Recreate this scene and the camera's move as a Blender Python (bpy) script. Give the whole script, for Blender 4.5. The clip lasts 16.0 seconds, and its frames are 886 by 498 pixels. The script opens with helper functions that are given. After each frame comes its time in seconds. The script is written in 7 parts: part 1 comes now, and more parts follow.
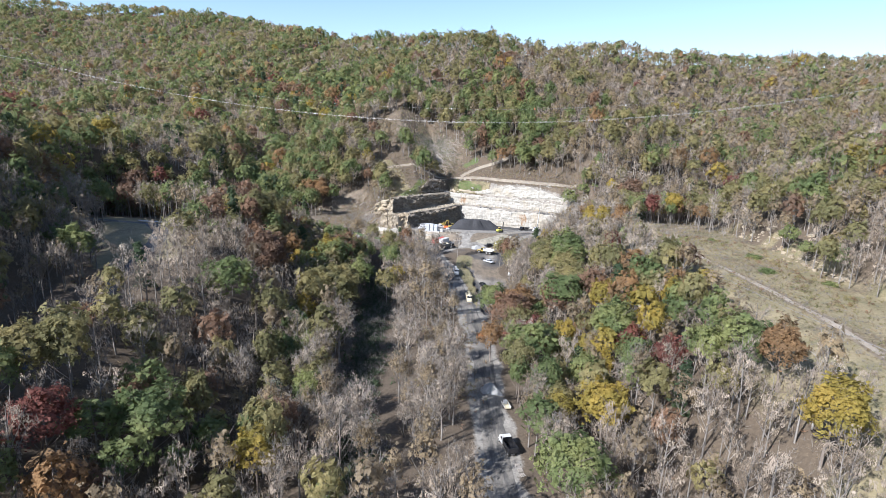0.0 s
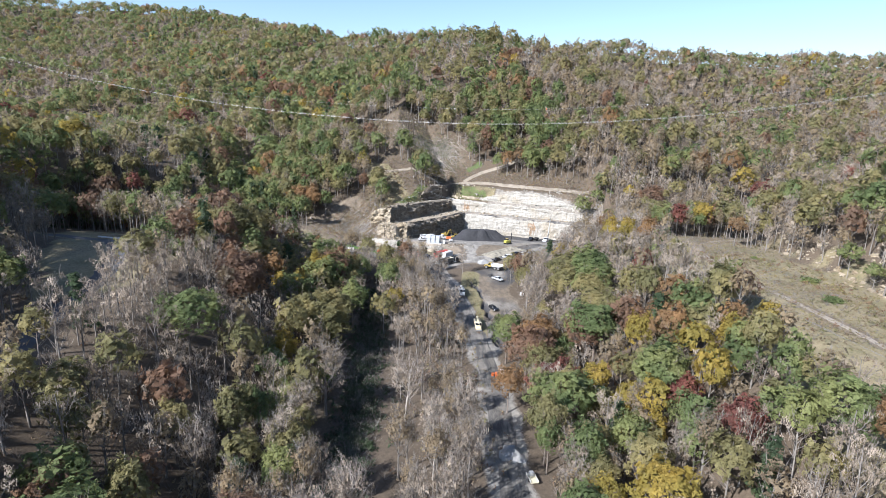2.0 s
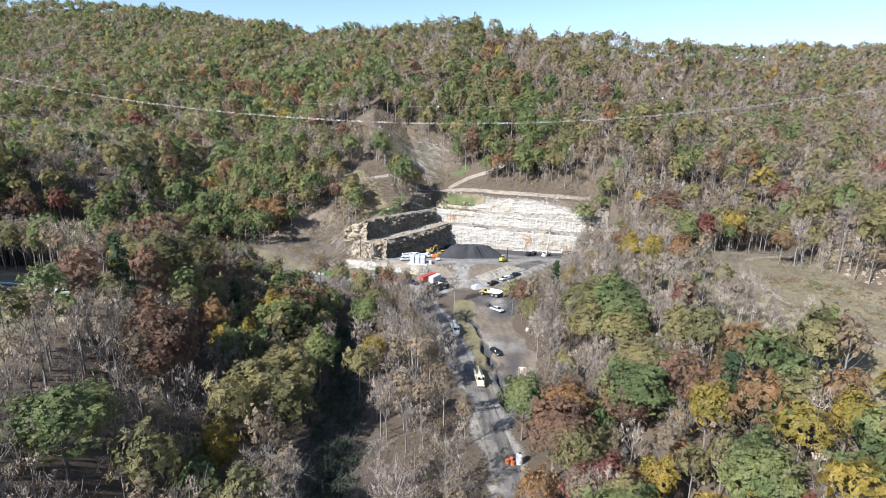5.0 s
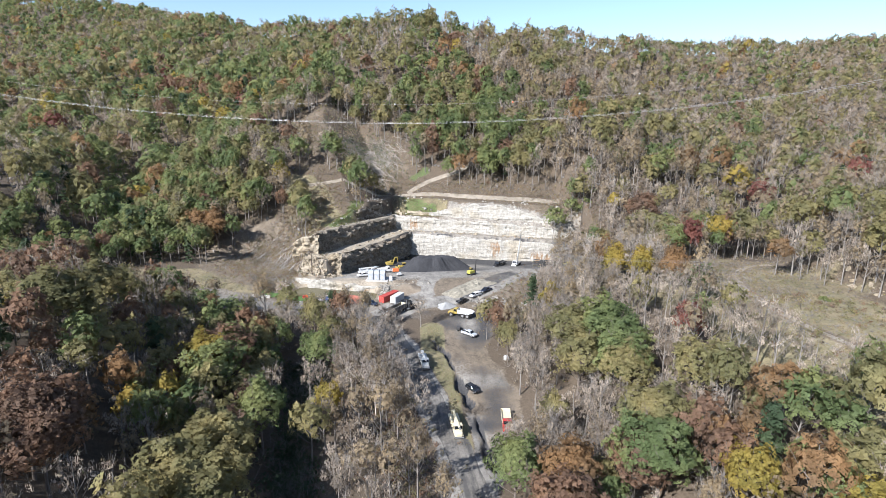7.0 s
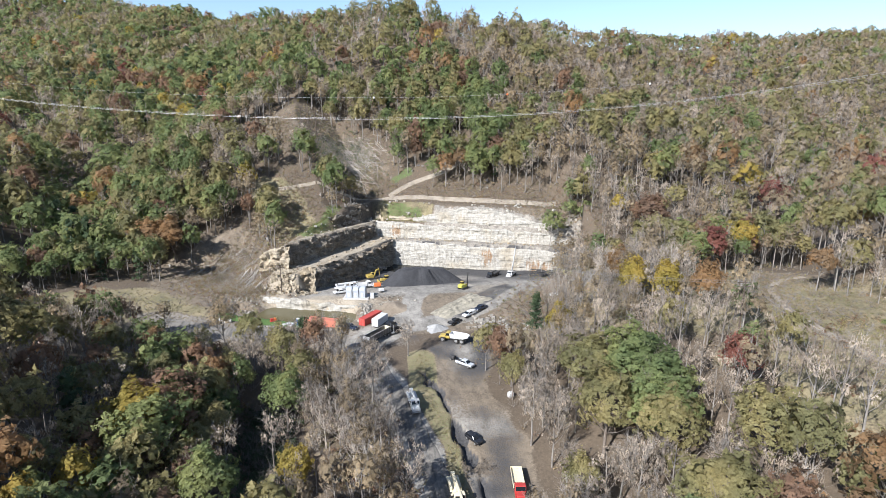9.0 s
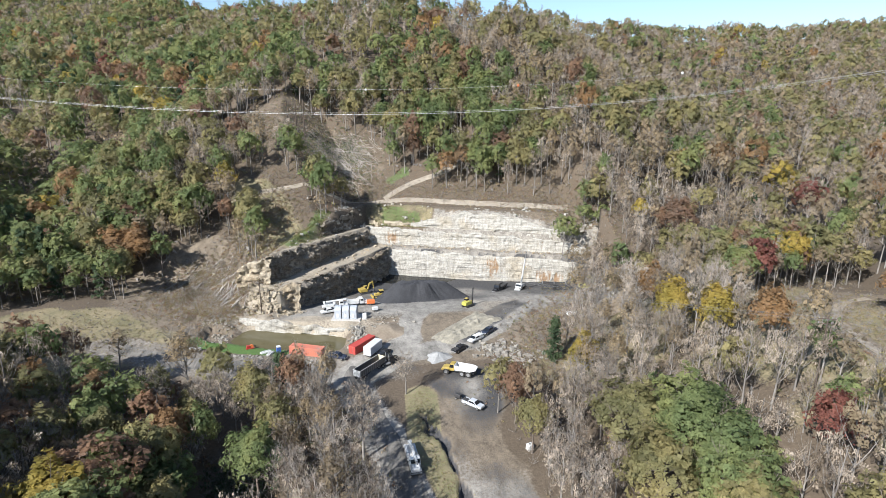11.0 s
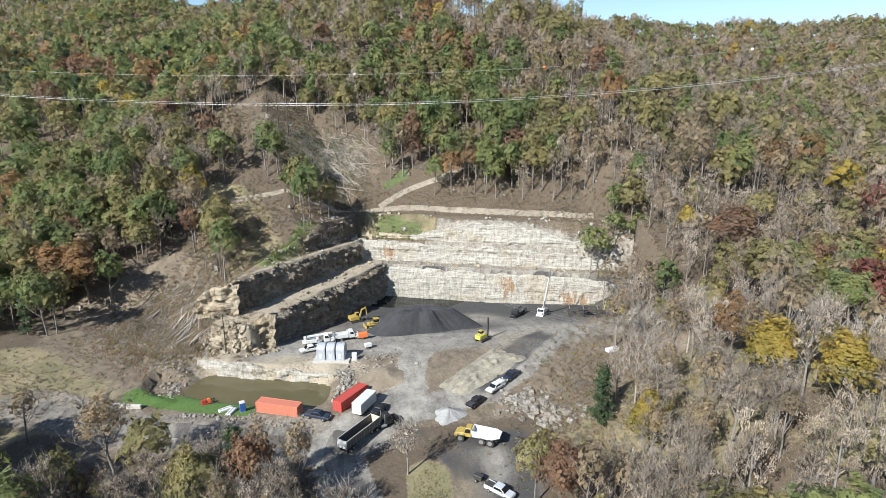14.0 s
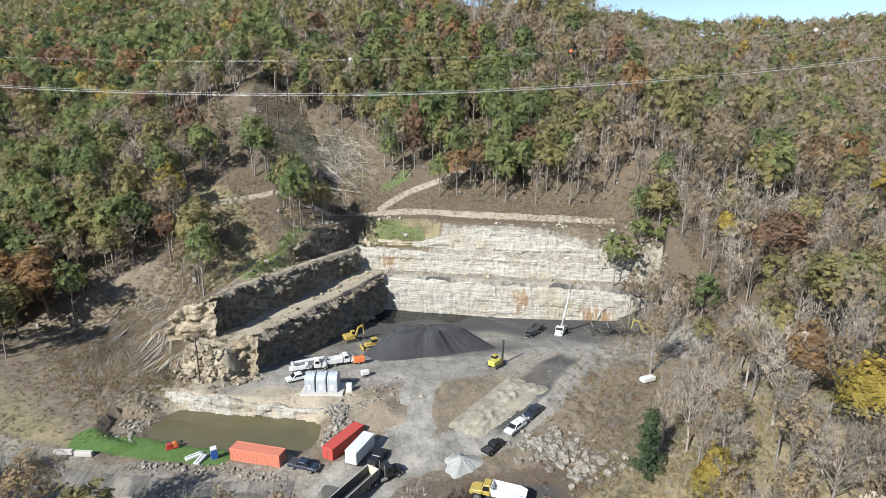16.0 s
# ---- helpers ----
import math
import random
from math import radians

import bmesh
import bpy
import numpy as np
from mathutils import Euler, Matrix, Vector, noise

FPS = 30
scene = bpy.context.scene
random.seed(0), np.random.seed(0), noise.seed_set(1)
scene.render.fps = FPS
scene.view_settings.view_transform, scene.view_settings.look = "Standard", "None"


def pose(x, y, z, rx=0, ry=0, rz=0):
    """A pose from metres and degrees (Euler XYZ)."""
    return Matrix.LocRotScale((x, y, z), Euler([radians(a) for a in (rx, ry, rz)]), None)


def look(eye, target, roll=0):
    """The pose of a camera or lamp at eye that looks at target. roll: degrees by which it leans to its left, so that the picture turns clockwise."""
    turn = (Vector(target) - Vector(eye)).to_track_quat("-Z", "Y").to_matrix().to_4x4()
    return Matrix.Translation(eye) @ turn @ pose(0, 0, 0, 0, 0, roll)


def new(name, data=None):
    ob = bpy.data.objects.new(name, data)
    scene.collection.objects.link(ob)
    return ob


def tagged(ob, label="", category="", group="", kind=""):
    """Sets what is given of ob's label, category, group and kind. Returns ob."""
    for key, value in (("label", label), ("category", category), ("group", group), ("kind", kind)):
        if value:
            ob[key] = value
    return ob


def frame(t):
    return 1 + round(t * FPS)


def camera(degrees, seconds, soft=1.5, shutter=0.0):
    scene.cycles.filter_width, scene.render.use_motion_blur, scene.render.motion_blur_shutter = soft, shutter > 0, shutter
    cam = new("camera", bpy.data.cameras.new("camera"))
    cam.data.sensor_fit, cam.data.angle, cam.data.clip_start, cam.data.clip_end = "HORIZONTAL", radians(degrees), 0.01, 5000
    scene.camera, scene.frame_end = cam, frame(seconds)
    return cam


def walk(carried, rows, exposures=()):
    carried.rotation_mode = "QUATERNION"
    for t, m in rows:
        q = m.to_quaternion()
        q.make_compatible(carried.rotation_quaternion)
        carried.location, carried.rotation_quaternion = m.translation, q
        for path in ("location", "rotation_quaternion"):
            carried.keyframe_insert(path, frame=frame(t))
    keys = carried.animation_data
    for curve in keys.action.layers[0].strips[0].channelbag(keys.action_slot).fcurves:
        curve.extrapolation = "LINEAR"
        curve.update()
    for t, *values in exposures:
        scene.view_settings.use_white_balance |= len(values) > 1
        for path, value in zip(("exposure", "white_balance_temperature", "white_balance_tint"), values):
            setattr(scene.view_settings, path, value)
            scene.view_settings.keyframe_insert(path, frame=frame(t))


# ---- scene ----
cam = camera(78.4, 16.0, soft=0.7)
PATH = [
    (0, (3.603, -30.929, 68.568), (3.605, -28.985, 68.099), 2.2),
    (0.5, (2.906, -23.573, 68.577), (2.91, -21.629, 68.109), 2.2),
    (1, (2.157, -15.865, 68.654), (2.163, -13.921, 68.185), 2.2),
    (1.5, (1.49, -8.338, 68.537), (1.499, -6.393, 68.071), 2.2),
    (2, (0.696, -1.047, 68.663), (0.706, 0.897, 68.196), 2.2),
    (2.5, (0.073, 6.365, 68.826), (0.082, 8.31, 68.359), 2.2),
    (3, (-0.506, 13.589, 69.144), (-0.498, 15.533, 68.674), 2.1),
    (3.5, (-0.653, 20.683, 69.055), (-0.646, 22.627, 68.584), 1.8),
    (4, (-1.09, 27.997, 68.974), (-1.062, 29.94, 68.503), 1.6),
    (6.3, (-3.118, 59.145, 70.152), (-2.931, 61.078, 69.676), 0.8),
    (6.5, (-3.164, 61.607, 70.23), (-2.957, 63.538, 69.752), 0.8),
    (7, (-3.311, 68.887, 69.843), (-3.067, 70.814, 69.365), 0.7),
    (7.5, (-3.229, 75.828, 69.42), (-2.96, 77.751, 68.942), 0.5),
    (8, (-3.096, 82.775, 69.089), (-2.81, 84.696, 68.61), 0.5),
    (8.5, (-2.941, 89.846, 68.637), (-2.635, 91.764, 68.156), 0.5),
    (8.7, (-2.808, 92.587, 68.56), (-2.497, 94.503, 68.078), 0.5),
    (10.8, (-0.49, 119.46, 68.851), (-0.163, 121.367, 68.346), -0.1),
    (11, (-0.131, 122.256, 68.524), (0.194, 124.163, 68.02), 0.3),
    (11.5, (0.887, 129.063, 67.341), (1.212, 130.972, 66.842), 0.1),
    (12, (1.668, 135.241, 66.187), (1.993, 137.152, 65.696), -0.0),
    (12.5, (2.049, 141.503, 65.49), (2.377, 143.414, 65.0), 0.0),
    (13, (2.406, 147.1, 65.179), (2.735, 149.011, 64.689), -0.0),
    (13.5, (2.79, 152.456, 64.741), (3.121, 154.367, 64.251), -0.0),
    (14, (2.88, 157.819, 64.419), (3.214, 159.728, 63.927), 0.0),
    (14.5, (3.187, 163.118, 63.988), (3.521, 165.028, 63.497), 0.1),
    (15, (3.273, 168.385, 63.631), (3.61, 170.293, 63.138), 0.2),
    (15.5, (3.544, 173.358, 63.193), (3.882, 175.266, 62.698), 0.2),
    (16, (3.808, 178.148, 62.456), (4.149, 180.056, 61.963), 0.2),
]
walk(cam, [(t, look(eye, target, roll)) for t, eye, target, roll in PATH], ((0, 1.1, 5880, 12), (8, 1.06, 5980, 11), (16, 0.86, 6220, 6)))

# ---------------------------------------------------------------- light
SUN_AZ, SUN_EL = math.atan2(-0.76, -0.65), radians(36)
world = bpy.data.worlds.new("sky")
scene.world = world
world.use_nodes = True
wn = world.node_tree.nodes
sky = wn.new("ShaderNodeTexSky")
sky.sky_type, sky.sun_disc = "NISHITA", False
sky.sun_elevation, sky.sun_rotation = SUN_EL, SUN_AZ
sky.altitude, sky.air_density, sky.dust_density = 300, 1.0, 0.5
wn["Background"].inputs["Strength"].default_value = 0.09
world.node_tree.links.new(sky.outputs[0], wn["Background"].inputs[0])
sun_data = bpy.data.lights.new("sun", "SUN")
sun_data.energy, sun_data.angle, sun_data.color = 5.0, radians(0.55), (1.0, 0.955, 0.89)
sun = new("sun", sun_data)
to_sun = Vector((math.sin(SUN_AZ) * math.cos(SUN_EL), math.cos(SUN_AZ) * math.cos(SUN_EL), math.sin(SUN_EL)))
sun.matrix_world = Matrix.Translation((0, 0, 300)) @ to_sun.to_track_quat("Z", "Y").to_matrix().to_4x4()


# ---------------------------------------------------------------- materials
def shader(name):
    mat = bpy.data.materials.new(name)
    mat.use_nodes = True
    return mat, mat.node_tree.nodes, mat.node_tree.links, mat.node_tree.nodes["Principled BSDF"]


def noise_node(nodes, links, scale, detail=4, rough=0.6, stretch=None, coord="Object"):
    tc = nodes.new("ShaderNodeTexCoord")
    mp = nodes.new("ShaderNodeMapping")
    if stretch:
        mp.inputs["Scale"].default_value = stretch
    n = nodes.new("ShaderNodeTexNoise")
    n.inputs["Scale"].default_value, n.inputs["Detail"].default_value, n.inputs["Roughness"].default_value = scale, detail, rough
    if coord == "Position":
        g = nodes.new("ShaderNodeNewGeometry")
        links.new(g.outputs["Position"], mp.inputs[0])
    else:
        links.new(tc.outputs[coord], mp.inputs[0])
    links.new(mp.outputs[0], n.inputs["Vector"])
    return n.outputs["Fac"]


def ramp(nodes, links, fac, stops):
    r = nodes.new("ShaderNodeValToRGB")
    while len(r.color_ramp.elements) < len(stops):
        r.color_ramp.elements.new(0.5)
    for el, (at, col) in zip(r.color_ramp.elements, stops):
        el.position, el.color = at, (*col, 1) if len(col) == 3 else col
    links.new(fac, r.inputs[0])
    return r.outputs[0]


def mix(nodes, links, fac, a, b, mode="MIX"):
    m = nodes.new("ShaderNodeMix")
    m.data_type, m.blend_type = "RGBA", mode
    for sock, v in ((m.inputs[0], fac), (m.inputs[6], a), (m.inputs[7], b)):
        if hasattr(v, "is_linked"):
            links.new(v, sock)
        elif isinstance(v, (int, float)):
            sock.default_value = v
        else:
            sock.default_value = (*v, 1)
    return m.outputs[2]


def maths(nodes, links, op, a, b=0.0, clamp=False):
    m = nodes.new("ShaderNodeMath")
    m.operation, m.use_clamp = op, clamp
    for sock, v in ((m.inputs[0], a), (m.inputs[1], b)):
        if hasattr(v, "is_linked"):
            links.new(v, sock)
        else:
            sock.default_value = v
    return m.outputs[0]


def bump(nodes, links, bsdf, fac, strength, distance):
    b = nodes.new("ShaderNodeBump")
    b.inputs["Strength"].default_value, b.inputs["Distance"].default_value = strength, distance
    links.new(fac, b.inputs["Height"])
    links.new(b.outputs[0], bsdf.inputs["Normal"])


def plain(name, colour, rough=0.5, metal=0.0, wear=0.25, scale=3.0, dirt=(0.17, 0.14, 0.11)):
    """Paint, metal or plastic with dust in patches and faint mottling."""
    mat, nodes, links, bsdf = shader(name)
    fac = noise_node(nodes, links, scale, 5)
    spots = ramp(nodes, links, fac, ((0.45, (0, 0, 0)), (0.75, (1, 1, 1))))
    amount = maths(nodes, links, "MULTIPLY", spots, wear)
    links.new(mix(nodes, links, amount, colour, dirt), bsdf.inputs["Base Color"])
    bsdf.inputs["Roughness"].default_value, bsdf.inputs["Metallic"].default_value = rough, metal
    return mat


def leaf_material(name, dark, mid, light, holes=0.455, grain=(1.0, 1.0, 1.0), shine=0.5):
    """Sprays of small leaves or twigs: gaps between them let the light through."""
    mat, nodes, links, bsdf = shader(name)
    g = nodes.new("ShaderNodeNewGeometry")
    wide = noise_node(nodes, links, 0.11, 2, 0.5, coord="Position")
    tree = ramp(nodes, links, wide, ((0.37, dark), (0.5, mid), (0.63, light)))
    leaf = ramp(nodes, links, g.outputs["Random Per Island"], ((0.0, (0.86, 0.86, 0.86)), (1.0, (1.14, 1.13, 1.11))))
    col = mix(nodes, links, 1.0, tree, leaf, "MULTIPLY")
    fine = noise_node(nodes, links, 3.4, 2, 0.6, stretch=grain, coord="Position")
    col = mix(nodes, links, 1.0, col, ramp(nodes, links, fine, ((0.4, (0.8, 0.8, 0.8)), (0.7, (1.22, 1.22, 1.2)))), "MULTIPLY")
    links.new(col, bsdf.inputs["Base Color"])
    bsdf.inputs["Roughness"].default_value = 0.7
    bsdf.inputs["Specular IOR Level"].default_value = 0.25
    tr = nodes.new("ShaderNodeBsdfTranslucent")
    links.new(col, tr.inputs[0])
    ms = nodes.new("ShaderNodeMixShader")
    ms.inputs[0].default_value = shine
    links.new(bsdf.outputs[0], ms.inputs[1])
    links.new(tr.outputs[0], ms.inputs[2])
    gap = nodes.new("ShaderNodeBsdfTransparent")
    cut = nodes.new("ShaderNodeMixShader")
    links.new(maths(nodes, links, "GREATER_THAN", fine, holes), cut.inputs[0])
    links.new(gap.outputs[0], cut.inputs[1])
    links.new(ms.outputs[0], cut.inputs[2])
    links.new(cut.outputs[0], nodes["Material Output"].inputs[0])
    return mat


LEAF = {
    "green": leaf_material("green_leaves", (0.119, 0.156, 0.066), (0.172, 0.206, 0.085), (0.232, 0.249, 0.099)),
    "olive": leaf_material("olive_leaves", (0.175, 0.169, 0.081), (0.232, 0.212, 0.099), (0.292, 0.251, 0.115)),
    "tan": leaf_material("tan_leaves", (0.226, 0.179, 0.121), (0.282, 0.223, 0.147), (0.328, 0.255, 0.160)),
    "yellow": leaf_material("yellow_leaves", (0.249, 0.209, 0.056), (0.316, 0.249, 0.062), (0.373, 0.277, 0.068)),
    "orange": leaf_material("orange_leaves", (0.203, 0.136, 0.077), (0.266, 0.166, 0.086), (0.311, 0.188, 0.090)),
    "rust": leaf_material("russet_leaves", (0.175, 0.118, 0.084), (0.220, 0.138, 0.093), (0.260, 0.159, 0.099)),
    "red": leaf_material("red_leaves", (0.158, 0.068, 0.056), (0.203, 0.081, 0.066), (0.237, 0.102, 0.075)),
    "bare": leaf_material("fine_grey_twigs", (0.2, 0.163, 0.127), (0.28, 0.231, 0.183), (0.35, 0.294, 0.238), 0.545, (1.7, 1.7, 0.36), 0.25),
    "pine": leaf_material("pine_needles", (0.047, 0.072, 0.040), (0.063, 0.094, 0.050), (0.081, 0.115, 0.056)),
}


def bark_material(name, dark, light):
    mat, nodes, links, bsdf = shader(name)
    f = noise_node(nodes, links, 1.3, 5, stretch=(3, 3, 0.6), coord="Position")
    wide = noise_node(nodes, links, 0.11, 2, coord="Position")
    c = ramp(nodes, links, f, ((0.3, dark), (0.7, light)))
    c = mix(nodes, links, 1.0, c, ramp(nodes, links, wide, ((0.3, (0.72, 0.68, 0.66)), (0.7, (1.15, 1.12, 1.1)))), "MULTIPLY")
    links.new(c, bsdf.inputs["Base Color"])
    bsdf.inputs["Roughness"].default_value = 0.9
    return mat


BARK = bark_material("grey_brown_bark", (0.11, 0.09, 0.075), (0.24, 0.21, 0.18))
PALE_BARK = bark_material("pale_sycamore_bark", (0.25, 0.225, 0.195), (0.46, 0.43, 0.39))
TWIGS = bark_material("grey_twigs", (0.14, 0.13, 0.118), (0.275, 0.26, 0.238))
DEADWOOD = bark_material("felled_wood", (0.20, 0.18, 0.155), (0.42, 0.395, 0.355))


def ground_material():
    """Leaf litter, with gravel, grass, bare earth and dark fines where the sheet's masks say so."""
    mat, nodes, links, bsdf = shader("ground_earth")
    fine = noise_node(nodes, links, 1.6, 8, 0.7)
    mid = noise_node(nodes, links, 0.16, 5, 0.6)
    litter = mix(nodes, links, mid, (0.06, 0.045, 0.031), (0.118, 0.088, 0.058))
    litter = mix(nodes, links, 0.55, litter, ramp(nodes, links, fine, ((0.3, (0.042, 0.031, 0.022)), (0.7, (0.155, 0.118, 0.08)))))
    grass = mix(nodes, links, ramp(nodes, links, mid, ((0.34, (0, 0, 0)), (0.62, (1, 1, 1)))), (0.095, 0.088, 0.042), (0.25, 0.2, 0.12))
    grass = mix(nodes, links, 0.45, grass, ramp(nodes, links, fine, ((0.3, (0.07, 0.07, 0.03)), (0.72, (0.34, 0.28, 0.17)))))
    lawn = ramp(nodes, links, fine, ((0.3, (0.05, 0.095, 0.02)), (0.7, (0.095, 0.17, 0.036))))
    gravel = ramp(nodes, links, fine, ((0.3, (0.10, 0.092, 0.081)), (0.72, (0.33, 0.308, 0.272))))
    gravel = mix(nodes, links, 0.5, gravel, ramp(nodes, links, mid, ((0.35, (0.12, 0.111, 0.098)), (0.65, (0.33, 0.308, 0.272)))))
    dirt = ramp(nodes, links, mid, ((0.3, (0.095, 0.074, 0.052)), (0.7, (0.2, 0.158, 0.112))))
    dirt = mix(nodes, links, 0.5, dirt, ramp(nodes, links, fine, ((0.3, (0.07, 0.055, 0.04)), (0.7, (0.25, 0.204, 0.15)))))
    rut = noise_node(nodes, links, 0.42, 8, 0.72, stretch=(1.0, 0.55, 0.5))
    rut = ramp(nodes, links, rut, ((0.32, (0.6, 0.58, 0.56)), (0.5, (1.0, 1.0, 1.0)), (0.66, (1.25, 1.24, 1.22))))
    dirt, gravel = mix(nodes, links, 1.0, dirt, rut, "MULTIPLY"), mix(nodes, links, 1.0, gravel, rut, "MULTIPLY")
    coal = ramp(nodes, links, fine, ((0.3, (0.028, 0.027, 0.027)), (0.7, (0.075, 0.072, 0.072))))
    col = litter
    sand = ramp(nodes, links, fine, ((0.3, (0.19, 0.158, 0.115)), (0.7, (0.42, 0.365, 0.285))))
    sand = mix(nodes, links, 0.4, sand, ramp(nodes, links, mid, ((0.35, (0.17, 0.14, 0.1)), (0.65, (0.4, 0.345, 0.265)))))
    for name, c in (("grass", grass), ("lawn", lawn), ("dirt", dirt), ("gravel", gravel), ("sand", sand), ("coal", coal)):
        a = nodes.new("ShaderNodeAttribute")
        a.attribute_name = name
        m = maths(nodes, links, "ADD", a.outputs["Fac"], maths(nodes, links, "MULTIPLY", maths(nodes, links, "SUBTRACT", fine, 0.5), 0.9))
        m = maths(nodes, links, "MULTIPLY", maths(nodes, links, "SUBTRACT", m, 0.32), 3.0, True)
        col = mix(nodes, links, m, col, c)
    links.new(col, bsdf.inputs["Base Color"])
    bsdf.inputs["Roughness"].default_value = 0.92
    bump(nodes, links, bsdf, fine, 0.7, 0.22)
    return mat


def rock_material(name, dark, mid, light, stain, seeps=()):
    mat, nodes, links, bsdf = shader(name)
    oi = nodes.new("ShaderNodeObjectInfo")
    streak = noise_node(nodes, links, 0.55, 6, 0.65, stretch=(1.6, 1.6, 0.28), coord="Position")
    bed = noise_node(nodes, links, 0.6, 5, 0.6, stretch=(0.12, 0.12, 2.6), coord="Position")
    fine = noise_node(nodes, links, 2.2, 8, 0.7, coord="Position")
    patch = noise_node(nodes, links, 0.07, 3, 0.5, coord="Position")
    c = ramp(nodes, links, streak, ((0.28, dark), (0.48, mid), (0.68, light)))
    c = mix(nodes, links, 0.28, c, ramp(nodes, links, bed, ((0.33, dark), (0.5, mid), (0.66, light))))
    c = mix(nodes, links, ramp(nodes, links, patch, ((0.52, (0, 0, 0)), (0.66, (0.75, 0.75, 0.75)))), c, stain)
    c = mix(nodes, links, 1.0, c, ramp(nodes, links, oi.outputs["Random"], ((0, (0.82, 0.8, 0.77)), (1, (1.1, 1.1, 1.1)))), "MULTIPLY")
    c = mix(nodes, links, 0.35, c, ramp(nodes, links, fine, ((0.3, dark), (0.7, light))))
    # open bedding planes and upright joints
    seam = noise_node(nodes, links, 0.35, 4, 0.7, stretch=(0.10, 0.10, 3.4), coord="Position")
    joint = noise_node(nodes, links, 0.5, 4, 0.7, stretch=(1.3, 1.3, 0.16), coord="Position")
    deep = tuple(v * 0.45 for v in dark)
    for f, k in ((seam, 0.5), (joint, 0.34)):
        line = ramp(nodes, links, f, ((0.455, (0, 0, 0)), (0.49, (k, k, k)), (0.525, (0, 0, 0))))
        c = mix(nodes, links, line, c, deep)
    # iron-stained seeps
    g = nodes.new("ShaderNodeNewGeometry")
    for place, reach in seeps:
        sub = nodes.new("ShaderNodeVectorMath")
        sub.operation, sub.inputs[1].default_value = "DISTANCE", place
        links.new(g.outputs["Position"], sub.inputs[0])
        rag = maths(nodes, links, "ADD", maths(nodes, links, "SUBTRACT", fine, 0.5), maths(nodes, links, "MULTIPLY", maths(nodes, links, "SUBTRACT", streak, 0.5), 2.2))
        near = maths(nodes, links, "ADD", sub.outputs["Value"], maths(nodes, links, "MULTIPLY", rag, reach * 1.7))
        c = mix(nodes, links, ramp(nodes, links, maths(nodes, links, "DIVIDE", near, reach), ((0.45, (0.85, 0.85, 0.85)), (1.05, (0, 0, 0)))), c, (0.25, 0.15, 0.075))
    links.new(c, bsdf.inputs["Base Color"])
    bsdf.inputs["Roughness"].default_value = 0.9
    h = maths(nodes, links, "ADD", maths(nodes, links, "ADD", fine, bed), maths(nodes, links, "MULTIPLY", streak, 1.5))
    bump(nodes, links, bsdf, h, 1.0, 0.45)
    return mat


GROUND = ground_material()
PALE_ROCK = rock_material("pale_sandstone", (0.21, 0.192, 0.16), (0.44, 0.414, 0.362), (0.57, 0.545, 0.49), (0.36, 0.29, 0.185), (((58.5, 339, 2.5), 3.8), ((79, 331, -1), 3.6), ((84, 330.5, -1.5), 3.0), ((80, 342, 12), 2.6), ((18, 363, 11), 3.0)))
# same sandstone for the west faces, part of their shade mixed into its colours
SHADED_ROCK = rock_material("shade_darkened_sandstone", (0.085, 0.073, 0.06), (0.235, 0.2, 0.158), (0.45, 0.39, 0.3), (0.22, 0.155, 0.09))
NOSE_ROCK = rock_material("warm_sandstone", (0.16, 0.13, 0.092), (0.37, 0.31, 0.225), (0.56, 0.49, 0.37), (0.32, 0.225, 0.115))
RUBBLE_ROCK = rock_material("rubble_stone", (0.15, 0.135, 0.112), (0.32, 0.295, 0.255), (0.5, 0.47, 0.415), (0.30, 0.24, 0.17))


def loose_material(name, dark, light, scale=1.5, depth=0.4, dust=0.0):
    mat, nodes, links, bsdf = shader(name)
    fine = noise_node(nodes, links, scale, 8, 0.7, coord="Position")
    mid = noise_node(nodes, links, scale * 0.12, 4, 0.6, coord="Position")
    c = mix(nodes, links, 0.5, ramp(nodes, links, fine, ((0.3, dark), (0.7, light))), ramp(nodes, links, mid, ((0.35, dark), (0.65, light))))
    if dust:
        # coal dust trodden in along the wheel tracks
        f = noise_node(nodes, links, 0.5, 5, 0.65, stretch=(1.0, 0.14, 1.0), coord="Position")
        c = mix(nodes, links, ramp(nodes, links, f, ((0.44, (0, 0, 0)), (0.6, (dust, dust, dust)))), c, (0.045, 0.044, 0.044))
    links.new(c, bsdf.inputs["Base Color"])
    bsdf.inputs["Roughness"].default_value = 0.9
    bump(nodes, links, bsdf, fine, 0.6, depth)
    return mat


ROAD_GRAVEL = loose_material("road_gravel", (0.085, 0.076, 0.065), (0.265, 0.243, 0.21), 1.5, 0.2, 0.75)
TRACK_DIRT = loose_material("pale_track_dirt", (0.17, 0.142, 0.108), (0.34, 0.295, 0.235))
ASPHALT = loose_material("asphalt", (0.05, 0.05, 0.052), (0.10, 0.10, 0.105), 3.0, 0.05)
COAL = loose_material("coal_fines", (0.018, 0.018, 0.02), (0.048, 0.048, 0.052))
WHITE_GRAVEL = loose_material("white_gravel", (0.21, 0.206, 0.198), (0.36, 0.355, 0.342))
STRAW = loose_material("straw_coloured_spoil", (0.13, 0.117, 0.09), (0.37, 0.335, 0.26))


